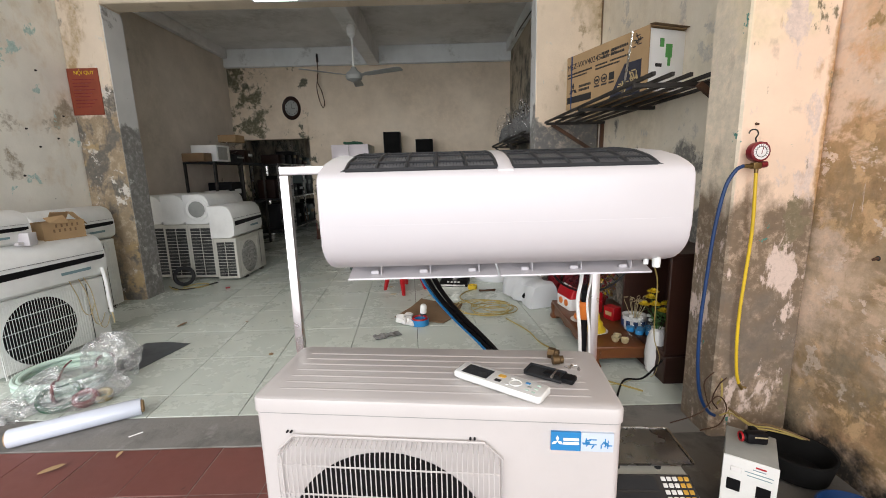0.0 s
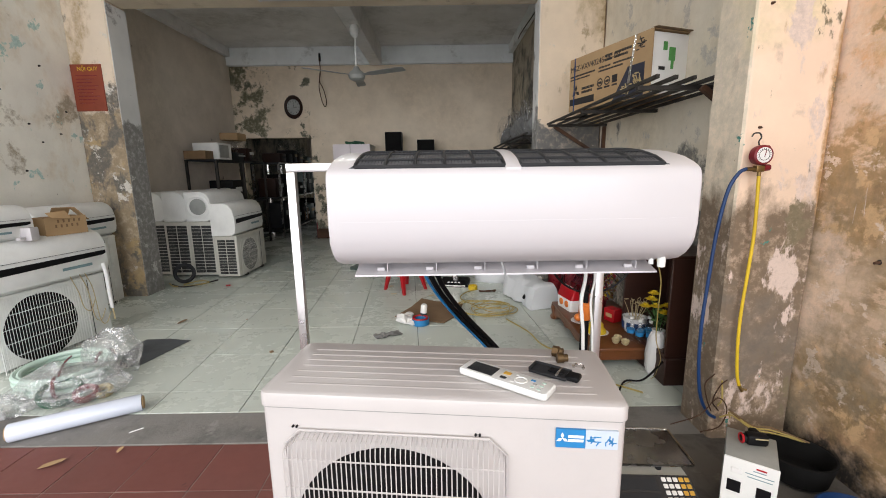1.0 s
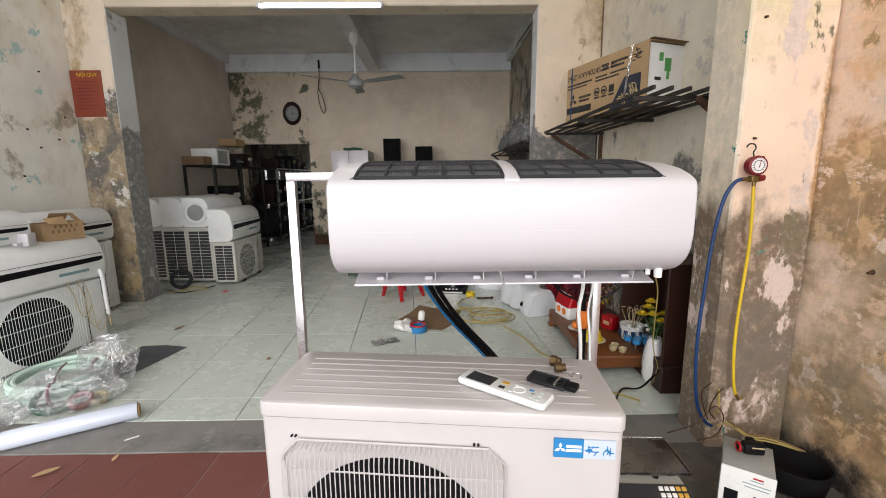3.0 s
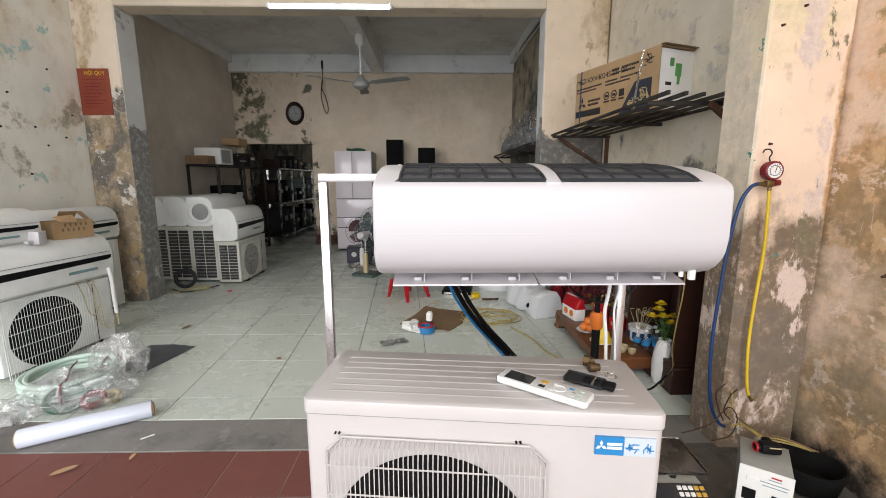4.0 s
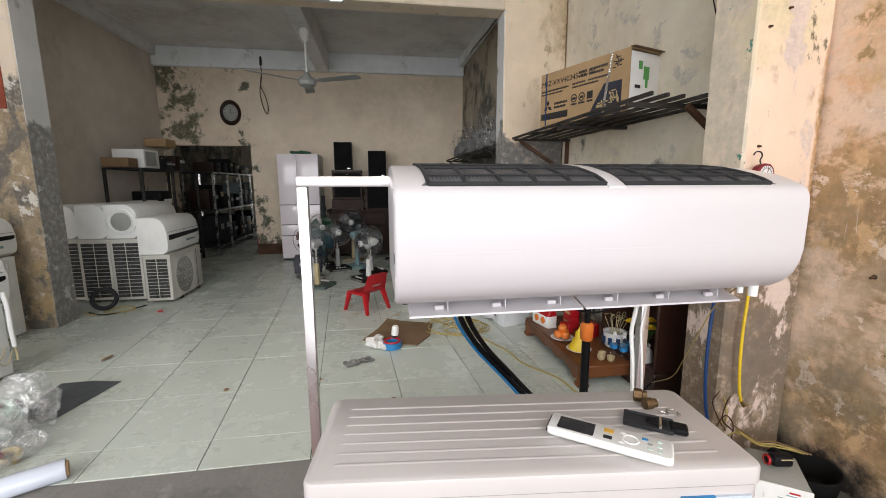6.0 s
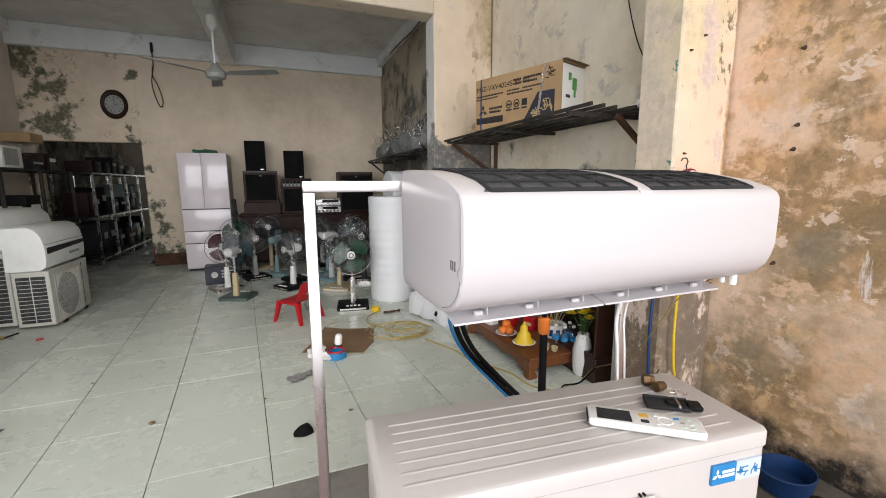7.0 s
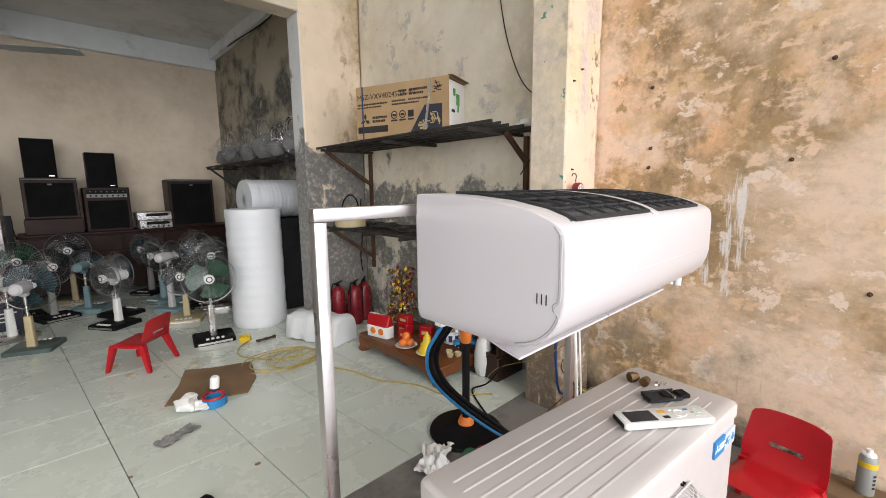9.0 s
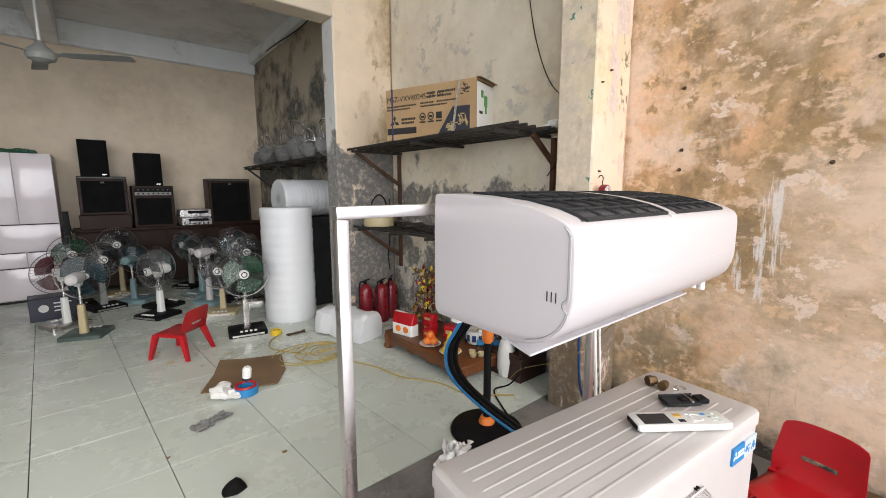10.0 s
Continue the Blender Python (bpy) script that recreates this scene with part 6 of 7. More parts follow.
R90 = Matrix.Rotation(radians(90), 3, "X")
for r in (.22, .215, .14, .07):
    ring_wire(bm, (0, -.06 - (.22 - r) * .2, .90), r, .003, R90, 40, 5)
for k in range(48):
    a = 2 * math.pi * k / 48
    d = Vector((math.cos(a), 0, math.sin(a)))
    rod(bm, Vector((0, -.10, .90)) + d * .03, Vector((0, -.06, .90)) + d * .22, .0014, seg=4)
    rod(bm, Vector((0, .02, .90)) + d * .05, Vector((0, -.06, .90)) + d * .22, .0014, seg=4)
part("guard", bm, "black", t)
for k in range(3):
    bm = BM()
    a0 = radians(120 * k)
    rings(bm, [[Vector((r * math.cos(a0 + .25 * i), -.05 + .012 * i + d, .90 + r * math.sin(a0 + .25 * i))) for r in (.04, .12, .19)] + [Vector((r * math.cos(a0 + .25 * i), -.047 + .012 * i + d, .90 + r * math.sin(a0 + .25 * i))) for r in (.19, .12, .04)] for i, d in ((0, 0), (1, 0), (2, 0), (3, 0))])
    part("blade", bm, "glass_red", t)

# litter on the tiles
bm = BM()
rings(bm, [[Vector((x, y, z + h)) for x, y, z in ((-.37, 3.60, 0), (.07, 3.41, .004), (.20, 3.62, .0), (.26, 3.90, .01), (.0, 4.02, .0), (-.15, 4.10, .008), (-.24, 3.86, 0))] for h in (.003, .010)])
solid("cardboard_sheet", bm, "card_dark", "flattened worn brown cardboard on tiles", "cardboard")
t = thing("tape_roll", "blue tape roll with red rim on cardboard", "tape", pose(-.13, 3.42, .004))
bm = BM()
lathe(bm, [(.045, 0), (.075, 0), (.075, .05), (.045, .05), (.045, 0)], (0, 0, 0), 24)
part("roll", bm, "blue_sticker", t)
bm = BM()
ring_wire(bm, (0, 0, .052), .06, .010, None, 24, 6)
part("rim", bm, "red", t)
t = thing("spray_can", "small white and navy spray can lying by the tape", "can", pose(-.11, 3.50, .011, 6, 4, 10))
bm = BM()
lathe(bm, [(.027, 0), (.029, .005), (.029, .13), (.02, .145)], (0, 0, 0), 18)
part("can", bm, "white_old", t)
bm = BM()
lathe(bm, [(.0295, .02), (.0295, .07)], (0, 0, 0), 18)
part("label", bm, "navy", t)
for k, (x, y, s) in enumerate(((-.25, 3.52, .05), (-.28, 3.45, .06), (-.22, 3.42, .04), (-.20, 3.38, .035))):
    bm = BM()
    bmesh.ops.create_icosphere(bm, subdivisions=3, radius=s)
    crumple(bm, s * .7, 1.1 / s, k)
    for v in bm.verts:
        v.co.z = max(.0, v.co.z * .6 + s * .5)
    solid("tissue", bm, "paper", "crumpled white tissue on the floor", "tissue", pose(x, y, .011), "tissues", smooth=20)


def cloth(name, sx, sy, lift, seed, material, label, m):
    """A dropped cloth: a folded, crumpled sheet lying on the floor."""
    bm = BM()
    nx, ny = 22, 14
    rows = []
    for th in (0, .0025):
        grid = []
        for j in range(ny):
            for i in range(nx):
                u, v = i / (nx - 1) * 2 - 1, j / (ny - 1) * 2 - 1
                p = Vector((u, v, seed * 3.1))
                pinch = 1 - .35 * math.exp(-((u - .15) / .3) ** 2)
                h = abs(noise.noise(p * 1.7)) + .6 * abs(noise.noise(p * 4.1)) + .25 * noise.noise(p * 9)
                e = noise.noise_vector(p * 2.2) * .16
                grid.append(bm.verts.new((sx * (u + e.x), sy * (v * pinch + e.y), max(.001, lift * h * (1.25 - .7 * max(abs(u), abs(v))) + th))))
        rows.append(grid)
    for g, flip in ((rows[0], True), (rows[1], False)):
        for j in range(ny - 1):
            for i in range(nx - 1):
                q = [g[j * nx + i], g[j * nx + i + 1], g[(j + 1) * nx + i + 1], g[(j + 1) * nx + i]]
                bm.faces.new(q[::-1] if flip else q)
    return solid(name, bm, material, label, "cloth", m, smooth=35)


cloth("grey_rag", .105, .05, .035, 4, "rag_grey", "small grey knotted rag on tiles", pose(-.38, 3.18, 0, 0, 0, 25))
bm = BM()
bmesh.ops.create_icosphere(bm, subdivisions=2, radius=.05)
crumple(bm, .03, 16, 2)
for v in bm.verts:
    v.co.z = max(0, v.co.z * .4 + .012)
solid("rag", bm, "black_matt", "small black rag on tiles", "rag", pose(-.42, 2.50, 0, 0, 0, 30))
cloth("white_rag", .11, .085, .085, 7, "paper", "crumpled white cloth by the round fan base", pose(.50, 2.02, 0, 0, 0, 40))
for k, (x, y) in enumerate(((.60, 1.88), (.66, 1.85))):
    bm = BM()
    lathe(bm, [(.05, 0), (.06, .03), (.05, .06), (.02, .06)], (0, 0, 0), 18)
    solid("tape_roll", bm, ("green_tape", "red_dark")[k], ("dark green tape roll behind the condenser", "dark red tape roll behind the condenser")[k], "tape", pose(x, y, 0, 20, 10, 0))
t = thing("wire_coil", "loose coil of yellow wire on tiles", "wire")
rnd7 = random.Random(12)
for k in range(7):
    bm = BM()
    R, cx, cy = rnd7.uniform(.14, .30), .52 + rnd7.uniform(-.09, .09), 3.72 + rnd7.uniform(-.10, .10)
    ph = rnd7.uniform(0, 6)
    tube(bm, [(cx + R * math.cos(ph + a), cy + .8 * R * math.sin(ph + a), .006 + .006 * k + rnd7.uniform(0, .012)) for a in (x * .6 for x in range(11))], .0042, 6)
    part("wire_loop", bm, "yellow_wire", t)
for pts, lab in ((((.62, 3.5, .006), (.75, 3.2, .006), (.80, 2.95, .006), (.95, 2.7, .006), (1.0, 2.45, .006), (1.22, 2.25, .006)), "yellow wire trailing across tiles"), (((.40, 3.85, .006), (.25, 4.1, .006), (.30, 4.3, .006), (.45, 4.45, .006)), "yellow wire end near a tape roll")):
    bm = BM()
    tube(bm, pts, .0055, 6)
    solid("wire", bm, "yellow_wire", lab, "wire", group="yellow wires")
bm = BM()
tube(bm, [(.95, 2.0, .008), (1.05, 2.2, .008), (1.17, 2.38, .008), (1.24, 2.30, .06), (1.29, 2.2, .22)], .006, 6)
solid("cable", bm, "black", "black cable from the pillar to the round fan base", "cable")
bm = BM()
lathe(bm, [(.03, 0), (.05, 0), (.05, .045), (.03, .045), (.03, 0)], (0, 0, 0), 20)
solid("tape_roll", bm, "yellow", "yellow tape roll on tiles", "tape", pose(.40, 4.46, 0))
bm = BM()
tube(bm, [(.46, 4.36, .01), (.56, 4.34, .012), (.64, 4.38, .01)], .010, 6)
tube(bm, [(.47, 4.33, .01), (.56, 4.36, .012), (.63, 4.33, .01)], .008, 6)
solid("pliers", bm, "rust", "worn pliers beside a tape roll", "tool")
for k, (x, y) in enumerate(((-.46, 4.32), (-.05, 4.24), (-.52, 4.62))):
    bm = BM()
    box(bm, (0, 0, .003), (.06, .035, .003))
    crumple(bm, .004, 30, k)
    solid("paper_slip", bm, "ivory", "small yellowed paper slip on tiles", "paper", pose(x, y, .002, 0, 0, 40 * k), "paper slips")

bm = BM()
tube(bm, [(1.62, 4.365, 1.25), (1.60, 4.36, 1.05), (1.615, 4.36, .85), (1.59, 4.36, .66), (1.60, 4.35, .48)], .006, 6)
solid("alcove_cord", bm, "black", "black cord hanging down the damp wall above extinguishers", "cord")

# ---------------------------------------------------------------- back room
def desk_fan(x, y, hub, yaw, base="black", column="ivory", motor="white_old", blade="glass_blade", R=.19, wrapped=False, label="old desk fan"):
    """Japanese-style low stand fan: flat base, column, motor, blades and wire guard; blades look to -y before yaw."""
    t = thing("desk_fan", label, "fan", pose(x + .04, y, 0, 0, 0, yaw), "old fans")
    bm = BM()
    rings(bm, [rrect(-.165, .165, -.145, .165, .02, z, 3) for z in (0, .034)] + [rrect(-.155, .155, -.135, .155, .02, .042, 3)])
    b = part("base", bm, base, t)
    bm = BM()
    for k in range(4):
        span(bm, -.07 + .04 * k, -.045 + .04 * k, -.125, -.095, .040, .052, .003, 1)
    part("speed_buttons", bm, "paper", b)
    bm = BM()
    span(bm, -.135, .135, -.149, -.143, .008, .026)
    part("trim", bm, "steel", b)
    bm = BM()
    rings(bm, [rrect(-.032, .032, .02, .08, .012, .036, 3), rrect(-.026, .026, .028, .075, .012, hub * .55, 3)])
    part("column", bm, column, t)
    bm = BM()
    rod(bm, (0, .05, hub * .54), (0, .05, hub - .03), .013, seg=12)
    part("tube", bm, "steel", t)
    R90 = Matrix.Rotation(radians(90), 3, "X")
    bm = BM()
    lathe(bm, [(.03, -.19), (.05, -.17), (.055, -.06), (.045, .0), (.02, .01)], (0, 0, hub), 20, R90)
    box(bm, (0, .05, hub - .055), (.05, .07, .05), None, .01, 1)
    part("motor", bm, motor, t)
    n = 3
    for k in range(n):
        bm = BM()
        a0 = 2 * math.pi * k / n
        rings(bm, [[Vector((r * math.cos(a0 + i * .33), -.035 - .008 * i, hub + r * math.sin(a0 + i * .33))) for r in (.035, R * .5, R * .88 * (1 - .04 * abs(i - 2.5)))] +
                   [Vector((r * math.cos(a0 + i * .33), -.033 - .008 * i, hub + r * math.sin(a0 + i * .33))) for r in (R * .88 * (1 - .04 * abs(i - 2.5)), R * .5, .035)] for i in range(6)])
        part("blade", bm, blade, t, "tinted translucent blade")
    bm = BM()
    lathe(bm, [(.042, .05), (.042, .075), (.025, .085), (.001, .086)], (0, 0, hub), 20, R90)
    cap = part("hub_cap", bm, "paper", t)
    bm = BM()
    ring_wire(bm, (0, -.088, hub), .022, .004, R90, 20, 4)
    part("hub_ring", bm, "black", cap)
    bm = BM()
    ring_wire(bm, (0, -.035, hub), R, .0038, R90, 40, 5)
    part("guard_rim", bm, "fan_wire", t)
    bm = BM()
    ring_wire(bm, (0, -.095, hub), R * .55, .002, R90, 32, 4)
    ring_wire(bm, (0, .02, hub), R * .55, .002, R90, 32, 4)
    for k in range(44):
        a = 2 * math.pi * k / 44
        d = Vector((math.cos(a), 0, math.sin(a)))
        c = Vector((0, 0, hub))
        for y0, y1 in ((-.105, -.095), (.03, .02)):
            p = [c + d * .04 + Vector((0, y0, 0)), c + d * R * .6 + Vector((0, y1, 0)), c + d * R + Vector((0, -.035, 0))]
            tube(bm, p, .0010, 3, 0)
    part("guard", bm, "fan_wire", t)
    if wrapped:
        bm = BM()
        bmesh.ops.create_icosphere(bm, subdivisions=4, radius=1)
        for v in bm.verts:
            v.co = Vector((v.co.x * (R + .02), v.co.y * .13 + .02, v.co.z * (R + .03) + hub))
            v.co += noise.noise_vector(v.co * 9 + Vector((x, y, 0))) * .04 + noise.noise_vector(v.co * 30) * .012
        part("plastic_cover", bm, "film", t, "crumpled clear plastic cover", smooth=25)
    return t


desk_fan(-1.01, 5.58, .56, 158, base="grey_green", column="ivory", motor="white", blade="glass_blade", R=.215, label="old fan with ivory column and teal blades, turned away")
desk_fan(-1.19, 6.08, .54, 205, base="steel", column="white_old", motor="white_old", blade="glass_red", R=.205, label="old fan with maroon blades and chrome base")
desk_fan(-.86, 6.62, .57, 20, base="black", column="grey_paint", motor="grey_paint", blade="glass_clear", R=.20, label="grey fan with clear blades and dark base")
desk_fan(-1.12, 6.95, .62, 10, base="black", column="grey_green", motor="dark_grey", blade="glass_green", R=.21, label="dim old fan in the rear of the group")
desk_fan(-.68, 7.28, .66, -8, base="ivory", column="ivory", motor="teal", blade="glass_clear", R=.215, label="fan with ivory column and clear blades before the sideboard")
desk_fan(-.56, 6.80, .52, 150, base="teal", column="teal", motor="teal", blade="glass_blade", R=.18, label="pale blue fan with square base, turned away")
desk_fan(-.44, 5.86, .50, -55, base="black", column="white_old", motor="white_old", blade="glass_clear", R=.185, wrapped=True, label="white fan covered in clear plastic on black base")
desk_fan(-.33, 6.30, .48, 120, base="black", column="white", motor="white", blade="glass_blade", R=.19, wrapped=True, label="white fan in clear plastic on low black base")
desk_fan(.06, 7.25, .60, -50, base="black", column="grey_paint", motor="grey_paint", blade="glass_blade", R=.18, wrapped=True, label="grey fan in clear plastic before the sideboard")
desk_fan(.08, 6.62, .58, -60, base="teal", column="teal", motor="white_old", blade="glass_clear", R=.185, wrapped=True, label="pale blue fan wrapped in clear plastic")
desk_fan(.15, 6.12, .62, 125, base="teal", column="white", motor="white", blade="glass_clear", R=.17, label="white fan with bright motor housing, turned away")
desk_fan(.13, 5.55, .48, -25, base="ivory", column="ivory", motor="ivory", blade="glass_clear", R=.20, label="ivory fan on cream base behind a green one")
desk_fan(.17, 4.70, .575, -10, base="black", column="steel", motor="dark_grey", blade="glass_green", R=.212, label="fan with green blades and black and chrome base")
desk_fan(.40, 6.08, .68, 10, base="black", column="dark_grey", motor="dark_grey", blade="glass_blade", R=.19, wrapped=True, label="dark fan wrapped in clear plastic")
desk_fan(.50, 5.84, .62, -20, base="steel", column="dark_grey", motor="dark_grey", blade="glass_clear", R=.18, wrapped=True, label="low dark fan wrapped in clear plastic")


t = thing("navy_carton", "navy printed carton on tiles behind the old fans", "box", pose(-1.24, 6.42, 0, 0, 0, 6))
bm = BM()
span(bm, -.19, .19, 0, .26, 0, .24, .006, 1)
part("carton", bm, "navy", t)
bm = BM()
lathe(bm, [(.03, 0), (.04, 0), (.04, .002), (.03, .002), (.03, 0)], (-.08, -.0005, .13), 20, Matrix.Rotation(radians(90), 3, "X"))
for k in range(3):
    span(bm, 0, .14 - .03 * k, -.002, .001, .17 - .04 * k, .182 - .04 * k)
part("white_print", bm, "paper", t)


def fridge():
    t = thing("refrigerator", "pale pink glass-fronted six-door refrigerator against the wall", "refrigerator", pose(-1.50, 7.52, 0))
    w, d, h = .325, .66, 1.78
    bm = BM()
    span(bm, -w, w, .022, d, .03, h, .006, 2)
    part("body", bm, "beige_old", t)
    for x0, x1, z0, z1 in ((-w, -.025, .95, h), (-.019, w, .95, h), (-w, w, .615, .938), (-w, -.003, .43, .603), (.003, w, .43, .603), (-w, w, .045, .418)):
        bm = BM()
        span(bm, x0, x1, 0, .022, z0, z1, .004, 2)
        door = part("door", bm, "pink_fridge", t)
        if z1 < .95:
            bm = BM()
            span(bm, x0 + .01, x1 - .01, -.004, .01, z1 + .001, z1 + .009)
            part("handle_recess", bm, "dark_grey", door)
    bm = BM()
    span(bm, -w + .01, w - .01, .03, .1, 0, .045)
    part("plinth", bm, "dark_grey", t)


fridge()
bm = BM()
for k in range(5):
    box(bm, (-.1 + .06 * k, 0, .025), (.08, .12, .05), Matrix.Rotation(radians(20 * k), 3, "Z"), .012, 1)
crumple(bm, .02, 12)
solid("cloth_heap", bm, "green_tape", "dark green bags heaped on the refrigerator", "bag", pose(-1.50, 7.75, 1.79))


def speaker(x, y, z, w, h, d, label):
    t = thing("loudspeaker", label, "loudspeaker", pose(x, y, z, 0, 0, 0), "loudspeakers")
    bm = BM()
    span(bm, -w / 2, w / 2, .012, d, 0, h, .004, 1)
    part("cabinet", bm, "black", t)
    bm = BM()
    span(bm, -w / 2 + .008, w / 2 - .008, 0, .012, .008, h - .008, .006, 2)
    part("grille_cloth", bm, "black_matt", t)
    bm = BM()
    span(bm, w / 2 - .08, w / 2 - .03, -.002, .002, .02, .03)
    part("badge", bm, "steel", t)


# sideboard along the back wall
t = thing("sideboard", "long dark varnished wooden sideboard with drawers", "sideboard", pose(.15, 7.62, 0))
bm = BM()
span(bm, -1.20, 1.25, .01, .50, .06, .80, .006, 1)
part("carcass", bm, "wood", t)
bm = BM()
span(bm, -1.23, 1.28, -.02, .52, .80, .835, .008, 2)
part("top", bm, "wood", t)
for k in range(5):
    bm = BM()
    x0 = -1.18 + .485 * k
    span(bm, x0, x0 + .465, -.008, .012, .09, .56, .005, 1)
    d_ = part("door", bm, "wood", t)
    bm = BM()
    span(bm, x0, x0 + .465, -.008, .012, .58, .78, .005, 1)
    part("drawer", bm, "wood", t)
    bm = BM()
    rod(bm, (x0 + .40, -.02, .35), (x0 + .40, -.008, .35), .012, seg=10)
    part("knob", bm, "brass", d_)
for x in (-1.15, 1.20):
    for y in (.05, .46):
        bm = BM()
        span(bm, x - .03, x + .03, y - .03, y + .03, 0, .06)
        part("foot", bm, "wood", t)


def console(x, y, z, w, h, d, label, kind):
    t = thing("stereo_cabinet", label, "loudspeaker", pose(x, y, z), "stereo cabinets")
    bm = BM()
    span(bm, -w / 2, w / 2, .01, d, 0, h, .006, 1)
    part("cabinet", bm, "wood", t)
    bm = BM()
    span(bm, -w / 2 + .035, w / 2 - .035, 0, .012, .03, h - (.06 if kind == "open" else .17), .004, 1)
    part("grille_cloth", bm, "black_matt", t)
    if kind == "amp":
        for z0, z1, mm in ((h - .13, h - .085, "grey_paint"), (h - .08, h - .03, "black")):
            bm = BM()
            span(bm, -w / 2 + .03, w / 2 - .03, -.008, .012, z0, z1, .003, 1)
            pan = part("control_panel", bm, mm, t)
            for k in range(7):
                bm = BM()
                xx = -w / 2 + .07 + k * (w - .14) / 6
                rod(bm, (xx, -.018, (z0 + z1) / 2), (xx, -.007, (z0 + z1) / 2), .012 if mm == "grey_paint" else .006, seg=10)
                part("knob", bm, "black" if mm == "grey_paint" else "grey_paint", pan)
    else:
        bm = BM()
        span(bm, -w / 2, w / 2, -.004, .012, h - .025, h - .012)
        span(bm, -.02, .02, -.004, .012, h - .09, h - .07)
        part("trim", bm, "grey_green", t)


bm = BM()
span(bm, -.27, .27, 0, .42, 0, .19, .006, 1)
solid("wooden_chest", bm, "wood", "low dark wooden chest under a stereo cabinet", "chest", pose(-.72, 7.62, .836))
console(-.72, 7.64, 1.027, .51, .50, .40, "dark wooden stereo cabinet with black cloth front", "open")
console(-.18, 7.64, .836, .48, .57, .40, "dark stereo cabinet with silver control panel", "amp")
console(.80, 7.64, .836, .58, .68, .40, "broad dark stereo cabinet in the corner", "open")
speaker(-.78, 7.72, 1.528, .30, .47, .24, "tall black loudspeaker on a wooden cabinet")
speaker(-.20, 7.72, 1.407, .31, .45, .24, "black loudspeaker on a stereo cabinet")
for k in range(2):
    t = thing("stereo_receiver", "silver stereo receiver stacked on the sideboard", "amplifier", pose(.31, 7.60, .836 + .115 * k), "receivers")
    bm = BM()
    span(bm, -.20 + .02 * (1 - k), .20, .012, .32, 0, .11, .004, 1)
    part("case", bm, "grey_paint", t)
    bm = BM()
    span(bm, -.20 + .02 * (1 - k), .20, 0, .012, .004, .107, .003, 1)
    fr = part("front_panel", bm, "steel", t)
    bm = BM()
    span(bm, -.10, .16, -.003, .002, .055, .095)
    part("dial_window", bm, "black", fr)
    for i in range(6):
        bm = BM()
        rod(bm, (-.15 + .06 * i, -.014, .028), (-.15 + .06 * i, 0, .028), .012, seg=10)
        part("knob", bm, "steel" if k else "black", fr)
bm = BM()
for i in range(9):
    z = .2 + .12 * i
    rod(bm, (0, 0, z), (0, 0, z + .13), .035 + .012 * (i % 2), .03, 8)
solid("wrapped_pole", bm, "dark_grey", "dark wrapped pole beside the refrigerator", "pole", pose(-1.11, 7.45, -.2))


def roll(name, label, m, R, L):
    t = thing(name, label, "roll", m)
    bm = BM()
    prof = [(R * .25, 0), (R * .97, 0), (R, .01)]
    n = 40
    for i in range(n):
        prof.append((R + .0026 * math.sin(i * 1.9) + .002 * math.sin(i * .7), .01 + (L - .02) * (i + 1) / n))
    prof += [(R * .97, L), (R * .25, L), (R * .25, 0)]
    lathe(bm, prof, (0, 0, 0), 40)
    part("wrap", bm, "bubble", t)
    bm = BM()
    lathe(bm, [(R * .20, .004), (R * .245, .004), (R * .245, L - .004), (R * .20, L - .004), (R * .20, .004)], (0, 0, 0), 20)
    part("core", bm, "card", t)


roll("bubble_wrap_roll", "tall standing roll of white bubble wrap", pose(.715, 4.93, 0), .255, 1.17)
roll("bubble_wrap_roll", "roll of white bubble wrap lying on stacked boxes", pose(.80, 5.42, 1.25, 0, 90, 4), .215, .60)
bm = BM()
span(bm, .72, 1.40, 5.15, 5.70, 0, 1.03, .01, 1)
solid("storage_crate", bm, "dark_grey", "dark tall crate below the lying roll", "crate")


# iron shelf on the mouldy side wall with wrapped fans
t = thing("wall_shelf", "dark iron shelf along the mouldy wall", "shelf")
for k in range(4):
    bm = BM()
    x = 1.02 + .12 * k
    span(bm, x - .014, x + .014, 4.75, 7.6, 1.68, 1.70)
    part("slat", bm, "dark_steel", t)
for y in (4.9, 6.2, 7.5):
    bm = BM()
    span(bm, 1.0, 1.43, y - .014, y + .014, 1.655, 1.68)
    part("cross_bar", bm, "dark_steel", t)
    bm = BM()
    a, b = Vector((1.05, y, 1.66)), Vector((1.42, y, 1.36))
    box(bm, (a + b) / 2, ((b - a).length, .025, .025), (b - a).to_track_quat("X", "Z").to_matrix())
    part("brace", bm, "dark_steel", t)


